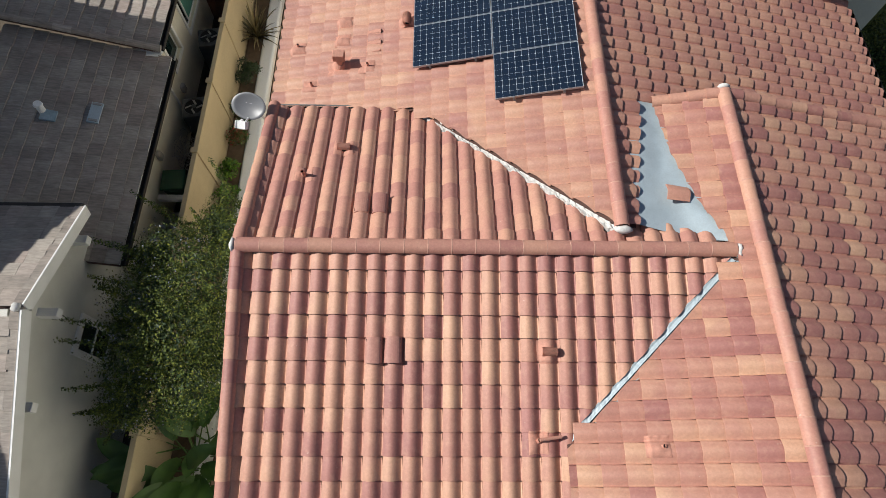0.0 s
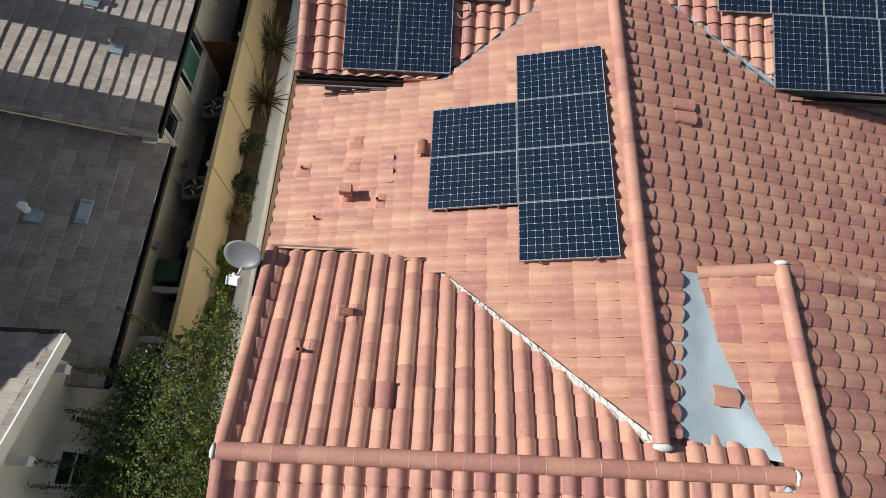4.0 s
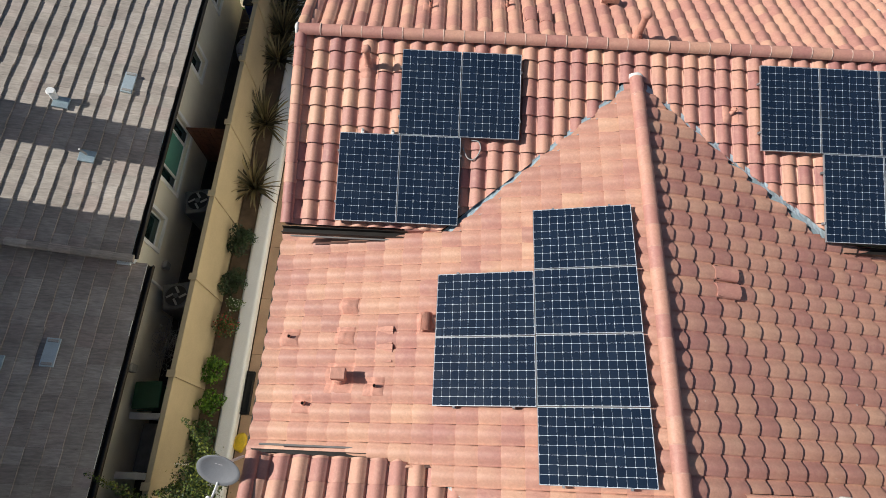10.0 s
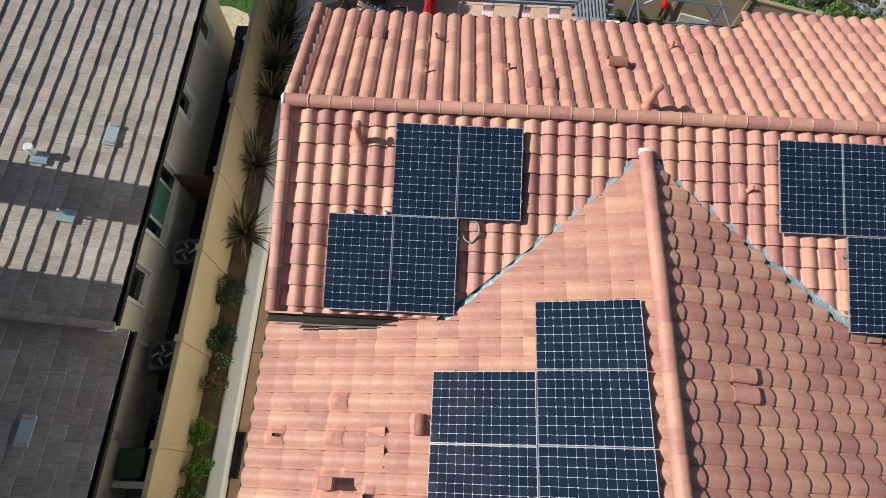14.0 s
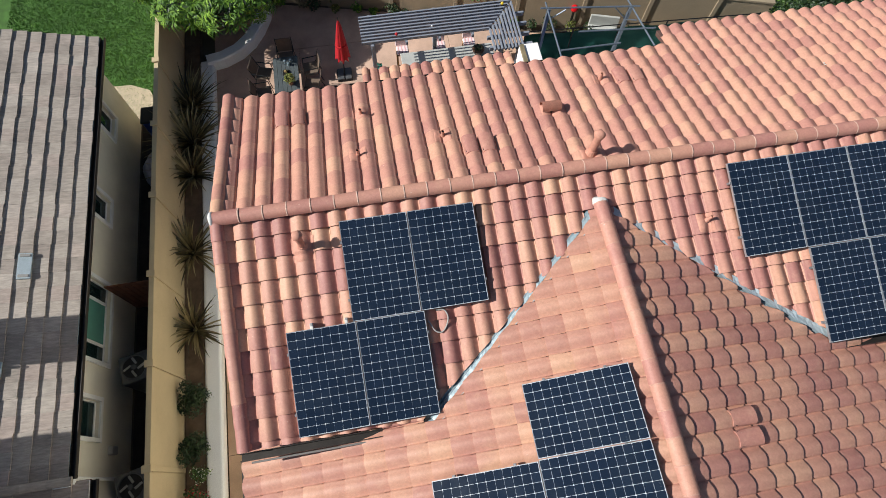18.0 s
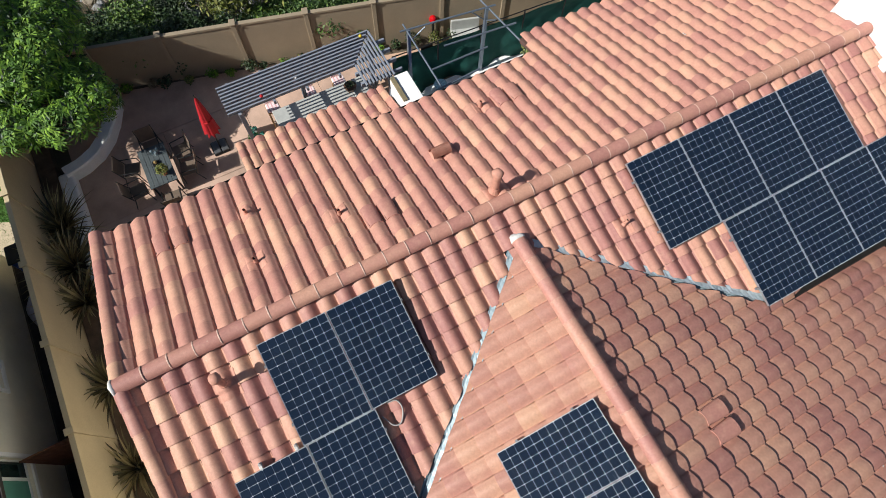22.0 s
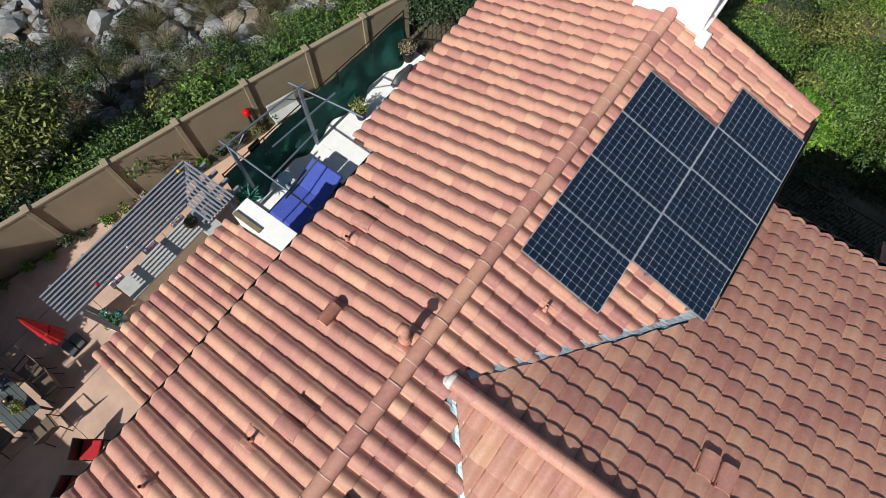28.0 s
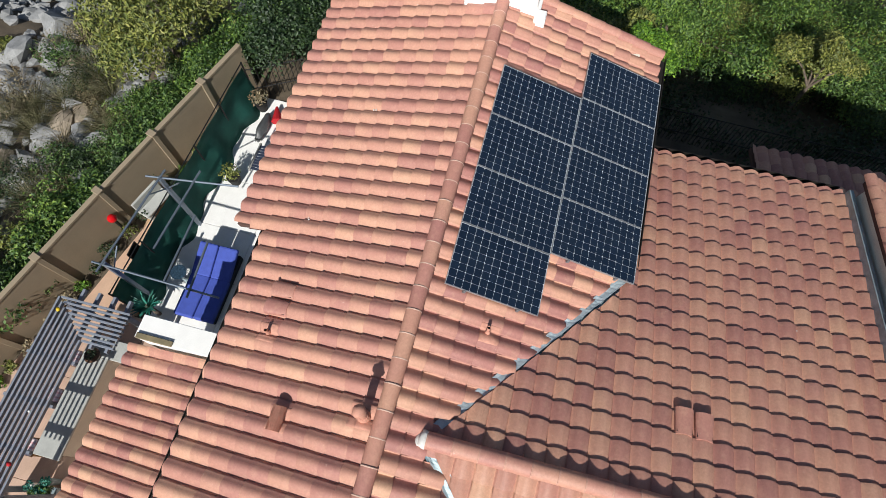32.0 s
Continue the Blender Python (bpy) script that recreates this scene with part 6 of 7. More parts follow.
# closed red umbrella
umb = empty("patio_umbrella", "closed red patio umbrella on a weighted base", "umbrella")
part("base_plate", box(-1.4, 22.75, GZ + 0.03, -0.9, 23.25, GZ + 0.09, 0.01), FURN, umb)
for i in range(2):
    part("base_weight", box(-1.38 + i * 0.25, 22.77, GZ + 0.09, -1.16 + i * 0.25, 23.23, GZ + 0.16, 0.015), STEEL, umb)
part("pole", tube((-1.15, 23.0, GZ + 0.05), (-1.02, 22.9, 2.2), 0.022, segs=10), FURN, umb)
bm, rows = bmesh.new(), []
for k in range(9):
    f = k / 8
    c = Vector((-1.1, 22.96, 0.6)).lerp(Vector((-1.02, 22.9, 2.24)), f)
    r = 0.21 * (1 - f) ** 0.75 + 0.015
    rows.append([bm.verts.new(c + Vector((math.cos(i * math.tau / 24) * r * (1.12 if i % 3 == 0 else 0.82), math.sin(i * math.tau / 24) * r * (1.12 if i % 3 == 0 else 0.82), -0.09 * (i % 3 == 0) * (1 - f)))) for i in range(24)])
for r0, r1 in zip(rows, rows[1:]):
    for i in range(24):
        bm.faces.new((r0[i], r0[(i + 1) % 24], r1[(i + 1) % 24], r1[i]))
part("canopy", bm, RED, umb, smooth=True)
part("tie", tube((-1.08, 22.94, 1.15), (-1.08, 22.94, 1.2), 0.185, 0.18, 20), RED, umb)
part("finial", tube((-1.02, 22.9, 2.2), (-1.02, 22.9, 2.3), 0.025, 0.015, 8), FURN, umb)

# pergola with two arms of slats
PERG = plain("grey_painted_timber", (0.21, 0.235, 0.285), 0.6, vary=0.12, scale=7)
perg = empty("pergola", "grey painted slatted pergola with mitred corner", "pergola")
PZ = 2.05
for i in range(9):
    f = i / 8
    y, x1 = 22.0 + 0.97 * f, 3.42 + 0.85 * f
    part("slat", box(-0.42, y - 0.024, PZ, x1, y + 0.026, PZ + 0.1, 0.004), PERG, perg)
    x = 3.42 + 0.85 * f
    part("slat", box(x - 0.024, 21.15, PZ, x + 0.026, 21.99 + 0.97 * f - 0.03, PZ + 0.1, 0.004), PERG, perg)
for x in (-0.1, 0.9, 1.9, 2.9):
    part("rafter", box(x - 0.035, 21.9, PZ - 0.13, x + 0.035, 23.12, PZ - 0.002, 0.005), PERG, perg)
for y in (21.35, 21.75, 22.15, 22.55):
    part("rafter", box(3.3, y - 0.035, PZ - 0.13, 4.6, y + 0.035, PZ - 0.002, 0.005), PERG, perg)
for x, y in ((-0.1, 22.1), (-0.1, 22.85), (4.2, 22.85), (4.2, 21.3), (1.9, 22.85)):
    part("post", box(x - 0.06, y - 0.06, GZ, x + 0.06, y + 0.06, PZ - 0.13, 0.006), PERG, perg)
for x, y, r, c in ((0.62, 22.05, 0.05, RED), (3.95, 22.75, 0.05, YELLOW), (1.7, 22.2, 0.03, WHITE)):
    part("lantern_ball", lump(bmesh.new(), (x, y, PZ + 0.22), r, 1, (1, 1, 1)), c, perg, smooth=True)

# bar counter with stools
COUNTER = plain("grey_concrete", (0.42, 0.43, 0.41), 0.7, vary=0.12, scale=3)
bar = empty("bar_counter", "grey concrete bar counter under the pergola", "counter")
part("counter_top", box(0.75, 22.0, 0.66, 3.25, 22.68, 0.74, 0.012), COUNTER, bar)
part("counter_top", box(3.25, 21.4, 0.66, 3.75, 22.68, 0.74, 0.012), COUNTER, bar)
part("counter_body", box(0.85, 22.1, GZ, 3.65, 22.55, 0.66, 0.01), STUCCO, bar)
PINK = plain("pink_striped_cushion", (0.80, 0.66, 0.67), 0.85, vary=0.2, scale=14)
TIMBER = plain("honey_timber", (0.38, 0.22, 0.10), 0.7, vary=0.2, scale=8)
ROSE = plain("rose_stripe", (0.68, 0.4, 0.42), 0.85, vary=0.15, scale=20)
for x in (0.85, 2.08, 3.08):
    e = empty("bar_stool", "timber bar stool with a pink and white cushion", "stool", "stools at the bar counter")
    part("cushion", box(x - 0.2, 22.81, 0.5, x + 0.2, 23.15, 0.57, 0.03, segs=2), PINK, e)
    part("backrest", box(x - 0.2, 23.16, 0.55, x + 0.2, 23.21, 0.85, 0.02), PINK, e)
    for k in range(3):
        part("stripe", box(x - 0.14 + 0.11 * k, 22.805, 0.5, x - 0.1 + 0.11 * k, 23.155, 0.573, 0.004), ROSE, e, "rose-pink stripe")
    part("seat", box(x - 0.21, 22.8, 0.46, x + 0.21, 23.19, 0.5, 0.006), TIMBER, e)
    for sx in (-0.17, 0.17):
        for sy in (22.84, 23.15):
            part("leg", box(x + sx - 0.02, sy - 0.02, GZ + 0.03, x + sx + 0.02, sy + 0.02, 0.46), TIMBER, e)
rnd = random.Random(4)
for i in range(9):
    x, y = 0.15 + rnd.uniform(-0.3, 0.35), 22.45 + rnd.uniform(-0.3, 0.3)
    e = empty("garden_pot", "small pale ceramic pot among the planters", "pot", "pots beside the counter")
    part("pot", tube((x, y, GZ + 0.03), (x, y, GZ + 0.3 + rnd.random() * 0.3), 0.06, 0.1, 12), rnd.choice((GALV, WHITE, GREY)), e)
    leaf_cloud("foliage", [(x, y, GZ + 0.62, 0.13, 0.13, 0.12)], 90, 0.04, rnd.choice((LEAF, LEAF_TEAL, LEAF_LIME)), 70 + i, e)
e = empty("round_planter", "round brown planter on the counter", "planter")
part("bowl", tube((3.24, 22.34, 0.74), (3.24, 22.34, 0.9), 0.14, 0.2, 18), plain("brown_glaze", (0.12, 0.065, 0.04), 0.4), e)
leaf_cloud("foliage", [(3.24, 22.34, 0.95, 0.14, 0.14, 0.05)], 120, 0.03, LEAF_DARK, 83, e)

# patio cover roof and the white end wall
tiled_slope("roof_slope", house, (-0.4, 16.95, 3.7), (0, 1), 0.3, [(-0.4, 17.0), (3.62, 17.0), (3.62, 20.5), (-0.4, 20.5)], (-0.5, 17, 3.7, 21), "terracotta tile roof of the patio cover", 9)
barrel_row("rake_tile", house, (-0.44, 17.0, 3.74), (-0.44, 20.52, 2.69), CLAY, step=0.345, r=0.098)
for x in (-0.25, 3.5):
    part("porch_post", box(x - 0.1, 20.1, GZ, x + 0.1, 20.3, 2.6, 0.01), STUCCO, house)
part("end_wall", box(3.68, 16.8, GZ, 4.18, 20.05, 3.5, 0.01), WHITE, house, "white rendered end wall of the patio cover")
part("bird_spike_strip", box(3.66, 19.2, 3.5, 3.78, 20.0, 3.56, 0.01), LEAF_DRY, house)

# ---- pool side ----
PATH = plain("terracotta_path", (0.56, 0.37, 0.26), 0.85, vary=0.15, scale=1.5)
bm = prism([(4.3, 22.55), (12.4, 22.12), (12.4, wall_line(12.4) - 0.12), (8.4, wall_line(8.4) - 0.45), (4.3, wall_line(4.3) - 0.6)], GZ - 0.1, GZ + 0.036)
tagged(link("path", bm, PATH), "terracotta-coloured concrete path below the garden wall", "path", kind="structure")
SCREEN = plain("dark_green_screen", (0.022, 0.14, 0.115), 0.75, vary=0.2, scale=2)
scr = empty("privacy_screen", "dark green shade-cloth screen on posts", "screen")
bm, rows = bmesh.new(), []
for i in range(61):
    f = i / 60
    x, y = 4.75 + 7.75 * f, 22.35 - 0.4 * f
    rows.append([bm.verts.new((x, y + 0.05 * math.sin(i * 0.9) * (1 - k / 4) + 0.02 * k - 0.35 * (1 - k / 4) ** 2 * (0.6 + 0.4 * math.sin(i * 0.37)), GZ + 0.03 + k * 0.38 + 0.03 * math.sin(i * 0.5) * (k == 4))) for k in range(5)])
for r0, r1 in zip(rows, rows[1:]):
    for k in range(4):
        bm.faces.new((r0[k], r1[k], r1[k + 1], r0[k + 1]))
bmesh.ops.solidify(bm, geom=bm.faces[:], thickness=0.006)
part("cloth", bm, SCREEN, scr, smooth=True)
for i in range(6):
    x, y = 4.75 + 1.55 * i, 22.38 - 0.08 * i
    part("post", tube((x, y, GZ), (x, y, 1.36), 0.025, segs=8), FURN, scr)
part("top_rail", tube((4.75, 22.38, 1.34), (12.5, 21.98, 1.34), 0.018, segs=8), FURN, scr)
FRAME = plain("blue_grey_steel", (0.17, 0.21, 0.26), 0.4, 0.5, vary=0.08)
gz = empty("gazebo_frame", "bare blue-grey steel gazebo frame", "gazebo")
for x, y in ((5.25, 22.2), (7.72, 21.9)):
    part("post", box(x - 0.05, y - 0.05, GZ, x + 0.05, y + 0.05, 2.4, 0.006), FRAME, gz)
for a, b in (((5.0, 22.25, 2.4), (8.0, 21.88, 2.4)), ((5.22, 22.5, 2.36), (5.15, 19.2, 2.36)), ((7.72, 22.3, 2.36), (8.05, 19.9, 2.36)), ((5.9, 21.2, 2.4), (8.2, 21.0, 2.4)), ((4.95, 19.9, 2.42), (6.4, 20.0, 2.42)), ((5.2, 20.6, 2.4), (7.0, 20.6, 2.4))):
    part("beam", tube(a, b, 0.028, segs=6), FRAME, gz)
for a, b in (((5.25, 22.2, 1.9), (5.75, 22.1, 2.38)), ((7.72, 21.9, 1.9), (7.75, 21.4, 2.36)), ((7.72, 21.9, 1.9), (7.25, 21.95, 2.38))):
    part("brace", tube(a, b, 0.02, segs=6), FRAME, gz)
BLUE = plain("royal_blue_fabric", (0.05, 0.085, 0.40), 0.8, vary=0.12, scale=7)
lounge = empty("sun_lounger", "blue cushioned double sun lounger", "sun lounger")
part("base", box(4.95, 20.2, GZ + 0.05, 7.0, 21.3, GZ + 0.3, 0.02), FURN, lounge)
for i in range(2):
    part("mattress", box(4.9, 20.15 + i * 0.58, GZ + 0.3, 6.15, 20.71 + i * 0.58, GZ + 0.5, 0.05, segs=2), BLUE, lounge)
    part("back_cushion", box(0, 20.15 + i * 0.58, 0, 0.95, 20.71 + i * 0.58, 0.17, 0.05, segs=2, m=Matrix.Translation((6.15, 0, GZ + 0.34)) @ Matrix.Rotation(-0.3, 4, "Y")), BLUE, lounge)
bowl = empty("fountain_bowl", "round pale blue mosaic bowl on a stand", "bowl")
part("stand", tube((5.98, 21.5, GZ), (5.98, 21.5, 0.2), 0.1, 0.07, 14), GALV, bowl)
part("bowl", tube((5.98, 21.5, 0.2), (5.98, 21.5, 0.34), 0.1, 0.22, 22), plain("pale_blue_glaze", (0.35, 0.55, 0.62), 0.25, vary=0.4, scale=20), bowl)
blades("agave", "turquoise rosette plant beside the pergola", 4.85, 21.85, 0.35, 46, 0.5, 91, LEAF_TEAL, 0.045, 0.8)
part("stem", tube((4.85, 21.85, GZ), (4.85, 21.85, 0.35), 0.06, segs=8), BARK, bpy.data.objects["agave"])
for i, (x, y, l) in enumerate(((9.35, 21.4, LEAF_OLIVE), (12.15, 21.6, LEAF_DRY))):
    e = empty("large_planter", "black round planter with a sparse yellowing plant", "planter", "planters on the deck")
    part("pot", tube((x, y, GZ + 0.05), (x, y, GZ + 0.4), 0.15, 0.21, 18), BLACK, e)
    leaf_cloud("foliage", [(x, y, GZ + 0.62, 0.28, 0.28, 0.24)], 260, 0.05, l, 100 + i, e, shell=0.9)
part_rail = empty("iron_railing", "black iron railing at the end of the deck", "railing")
for i in range(13):
    f = i / 12
    x, y = 12.55 + 0.9 * f, 22.0 - 1.6 * f
    part("baluster", tube((x, y, GZ), (x, y, 0.95), 0.012, segs=6), FURN, part_rail)
for z in (0.05, 0.95):
    part("rail", tube((12.55, 22.0, z), (13.45, 20.4, z), 0.018, segs=6), FURN, part_rail)
e = empty("folded_parasol", "folded red and white parasol lying on the deck", "parasol")
part("canopy", tube((11.7, 20.9, GZ + 0.2), (12.2, 21.1, GZ + 0.25), 0.2, 0.04, 14), RED, e)
e = empty("kayak_cart", "grey torpedo-shaped float on the deck", "float")
part("hull", lump(bmesh.new(), (11.35, 21.25, GZ + 0.25), 0.5, 2, (1.1, 0.28, 0.35), 3), STEEL, e, smooth=True)
e = empty("slatted_recliner", "dark slatted recliner with pale rails", "recliner")
for i in range(9):
    part("slat", box(9.75 + i * 0.1, 20.35, GZ + 0.35, 9.83 + i * 0.1, 21.0, GZ + 0.38, 0.004), plain("navy_slat", (0.03, 0.04, 0.07), 0.5) if i == 0 else bpy.data.materials["navy_slat"], e)
for y in (20.32, 21.03):
    part("rail", box(9.7, y - 0.03, GZ + 0.3, 10.7, y + 0.03, GZ + 0.4, 0.005), GREY, e)
for x in (9.8, 10.6):
    part("leg", box(x - 0.03, 20.65, GZ, x + 0.03, 20.71, GZ + 0.34), GREY, e)
bench = empty("stone_bench", "pale concrete garden bench by the wall", "bench")
part("seat", box(-0.5, -0.18, 0.36, 0.5, 0.18, 0.44, 0.02), COUNTER, bench)
part("backrest", box(-0.5, 0.16, 0.3, 0.5, 0.24, 0.85, 0.02), COUNTER, bench)
for x in (-0.38, 0.38):
    part("leg", box(x - 0.07, -0.14, 0, x + 0.07, 0.16, 0.36, 0.015), COUNTER, bench)
bench.matrix_basis = pose(7.9, 23.25, GZ + 0.03, 0, 0, -17)
e = empty("gazing_ball", "glossy red gazing ball on a stand", "garden ornament")
bm = bmesh.new()
bmesh.ops.create_uvsphere(bm, u_segments=24, v_segments=14, radius=0.13, matrix=Matrix.Translation((6.96, 23.9, 0.5)))
part("globe", bm, plain("red_glass", (0.55, 0.005, 0.01), 0.1, vary=0.05, bumps=0), e, smooth=True)
part("stand", tube((6.96, 23.9, GZ), (6.96, 23.9, 0.4), 0.03, 0.05, 10), FURN, e)
e = empty("folding_chair", "black folding garden chair on the path", "chair")
part("seat", box(6.05, 22.65, GZ + 0.38, 6.5, 23.05, GZ + 0.42, 0.01), FURN, e)
part("backrest", box(6.05, 23.02, GZ + 0.42, 6.5, 23.06, GZ + 0.82, 0.01), FURN, e)
for x in (6.08, 6.46):
    for y in (22.68, 23.02):
        part("leg", tube((x, y, GZ), (x, y, GZ + 0.4), 0.014, segs=6), FURN, e)
rnd = random.Random(21)
for i in range(22):
    x = -3.0 + i * 0.62 + rnd.uniform(-0.15, 0.15)
    y = wall_line(x) - 0.3 + rnd.uniform(-0.08, 0.05)
    s = rnd.uniform(0.2, 0.4)
    shrub("border_plant", "small mixed border plant at the foot of the wall", "plant", x, y, GZ, s, s * 1.3, rnd.choice((LEAF_DARK, LEAF_OLIVE, LEAF, LEAF_LIME, LEAF_DRY)), 200 + i, 170, 0.045, "border plants along the wall")

# feathery tree at the corner of the patio
def fronds(name, blobs, count, leaflets, length, width, mat, seed, parent):
    """Hand-shaped sprays of narrow drooping leaflets over the outline of some blobs."""
    g = np.random.default_rng(seed)
    w = np.array([b[3] * b[4] for b in blobs])
    B = np.array(blobs)[g.choice(len(blobs), count, p=w / w.sum())]
    d = g.normal(size=(count, 3))
    d[:, 2] = np.abs(d[:, 2]) * 1.2 - 0.25
    d /= np.linalg.norm(d, axis=1)[:, None]
    c = B[:, :3] + d * B[:, 3:] * (1 - 0.25 * g.random(count) ** 2 + 0.06 * g.normal(size=count))[:, None]
    n = d + (0, 0, 0.5) + 0.25 * g.normal(size=(count, 3))
    n /= np.linalg.norm(n, axis=1)[:, None]
    t = np.cross(n, g.normal(size=(count, 3)))
    t /= np.linalg.norm(t, axis=1)[:, None]
    b = np.cross(n, t)
    l = length * g.uniform(0.7, 1.25, count)[:, None]
    pts = []
    for k in range(leaflets):
        a = 6.283 * k / leaflets + 0.15 * g.normal(size=count)[:, None]
        o = np.cos(a) * t + np.sin(a) * b
        q = -np.sin(a) * t + np.cos(a) * b
        mid, tip = c + o * l * 0.5 + n * l * 0.06, c + o * l * 0.95 - n * l * 0.3 - np.array((0, 0, 0.12)) * l
        pts.append(np.stack([c, mid + q * width, tip, mid - q * width], 1))
    p = np.stack(pts, 1).reshape(-1, 3)
    k = np.arange(len(p) // 4)[:, None] * 4
    f = np.concatenate([k + (0, 1, 3), k + (1, 2, 3)], 1).reshape(-1, 3)
    return from_arrays(name, p.tolist(), f.tolist(), mat, parent)


blobs = [(-4.4, 23.85, 2.1, 0.9, 0.6, 0.5), (-5.6, 24.15, 2.1, 0.9, 0.6, 0.5), (-3.6, 24.3, 2.0, 0.7, 0.6, 0.5), (-3.9, 25.0, 2.0, 0.8, 0.8, 0.7), (-4.9, 25.2, 2.7, 1.0, 0.9, 0.7), (-5.9, 25.5, 2.6, 1.0, 0.9, 0.7), (-4.2, 26.0, 2.8, 1.0, 0.9, 0.8), (-5.2, 26.3, 3.2, 1.1, 1.0, 0.8), (-6.3, 26.5, 2.9, 1.0, 1.0, 0.8), (-6.8, 25.6, 2.2, 0.8, 0.9, 0.7), (-3.8, 27.0, 2.5, 0.9, 0.9, 0.8), (-5.0, 27.4, 2.9, 1.1, 0.9, 0.8), (-6.6, 27.6, 2.6, 1.0, 0.9, 0.8)]
# dark crown leaves give shaded gaps, lime fronds the lit top, both by colour
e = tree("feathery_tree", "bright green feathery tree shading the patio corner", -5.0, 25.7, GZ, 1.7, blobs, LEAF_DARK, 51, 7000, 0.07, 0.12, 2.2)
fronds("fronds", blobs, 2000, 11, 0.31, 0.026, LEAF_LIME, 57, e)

# ---- slope behind the wall ----
def boulder(x, y, s, seed, mat):
    bm = bmesh.new()
    bmesh.ops.create_icosphere(bm, subdivisions=2, radius=1.0)
    rr = random.Random(seed)
    sq = Vector((rr.uniform(0.8, 1.3), rr.uniform(0.7, 1.1), rr.uniform(0.5, 0.8)))
    cuts = [Vector((rr.gauss(0, 1), rr.gauss(0, 1), rr.gauss(0, 1))).normalized() for _ in range(11)]
    for v in bm.verts:
        for c in cuts:
            k = v.co.dot(c) - 0.58
            if k > 0:
                v.co -= c * k
        v.co += v.co * 0.07 * noise.noise(v.co * 2.3 + Vector((seed, 0, 0)))
        v.co = Vector((v.co.x * sq.x, v.co.y * sq.y, v.co.z * sq.z)) * s
    ob = link("boulder", bm, mat)
    ob.matrix_basis = pose(x, y, ground_z(x, y) + s * 0.2, rr.uniform(-15, 15), rr.uniform(-15, 15), rr.uniform(0, 360))
    return tagged(ob, "angular pale grey boulder on the dry bank", "boulder", "boulders on the bank")


ROCK = plain("pale_grey_rock", (0.28, 0.285, 0.285), 0.9, vary=0.25, scale=2.5, bumps=0.7, fine=25)
ROCK_TAN = plain("tan_rock", (0.30, 0.25, 0.19), 0.9, vary=0.25, scale=2.5, bumps=0.7, fine=25)
rnd = random.Random(33)
for i in range(130):
    t = rnd.uniform(-6, 20)
    off = rnd.gauss(5.4, 2.2)
    if off < 2.4:
        continue
    x, y = t + 0.25 * off, wall_line(t) + off + 0.5
    boulder(x, y, rnd.choice((0.18, 0.25, 0.32, 0.42, 0.6)) * rnd.uniform(0.8, 1.2), i, ROCK if rnd.random() < 0.7 else ROCK_TAN)
# packed rubble between the boulders
g = np.random.default_rng(34)
vs, fs = [], []
ico = bmesh.new()
bmesh.ops.create_icosphere(ico, subdivisions=1, radius=1.0)
ico_v, ico_f = np.array([v.co[:] for v in ico.verts]), np.array([[v.index for v in f.verts] for f in ico.faces])
ico.free()
for i in range(4200):
    t, off = g.uniform(-9, 22), g.uniform(3.0, 15)
    x, y = t + 0.25 * off, wall_line(t) + off + 0.5
    if noise.noise(Vector((x * 0.3, y * 0.3, 5))) < -0.12:
        continue
    r = 0.09 + 0.3 * g.random() ** 2.2
    p = ico_v * g.uniform(0.6, 1.25, (len(ico_v), 1)) * np.array([1.2, 0.9, 0.65]) * r
    a = g.uniform(0, 6.28)
    p = np.stack([p[:, 0] * np.cos(a) - p[:, 1] * np.sin(a), p[:, 0] * np.sin(a) + p[:, 1] * np.cos(a), p[:, 2]], 1) + (x, y, ground_z(x, y) + r * 0.25)
    fs += (ico_f + len(vs)).tolist()
    vs += p.tolist()
tagged(from_arrays("rubble", vs, fs, ROCK), "loose grey rubble covering the dry bank", "rubble", kind="stuff")
# dry grass between the stones
vs, fs = [], []
for i in range(700):
    t, off = g.uniform(-9, 22), g.uniform(2.2, 13)
    x, y = t + 0.25 * off, wall_line(t) + off + 0.5
    if noise.noise(Vector((x * 0.25, y * 0.25, 8))) < -0.05:
        continue
    z, h = ground_z(x, y), g.uniform(0.25, 0.75)
    for k in range(26):
        a, lean = g.uniform(0, 6.28), g.uniform(0.1, 0.7)
        bx_, by_ = x + g.normal() * 0.12, y + g.normal() * 0.12
        tx, ty = bx_ + math.cos(a) * lean * h, by_ + math.sin(a) * lean * h
        q = len(vs)
        vs += [(bx_ - 0.008 * math.sin(a), by_ + 0.008 * math.cos(a), z), (bx_ + 0.008 * math.sin(a), by_ - 0.008 * math.cos(a), z), (tx, ty, z + h * g.uniform(0.6, 1.0))]
        fs.append((q, q + 1, q + 2))
tagged(from_arrays("bank_grass", vs, fs, LEAF_DRY), "dry straw grass growing between the stones", "grass", kind="stuff")
rnd = random.Random(44)
mats = [LEAF_DARK, LEAF, LEAF, LEAF_HEDGE]
for i in range(44):
    x = -8 + i * 0.56 + rnd.uniform(-0.2, 0.2)
    y = wall_line(x) + rnd.uniform(0.75, 1.7)
    w = rnd.uniform(1.0, 1.5)
    shrub("hedge_bush", "dense green bush behind the garden wall", "bush", x, y, ground_z(x, y) - 0.1, w, w * rnd.uniform(0.95, 1.35), rnd.choice(mats), 300 + i, 2300, 0.058, "bushes behind the wall")
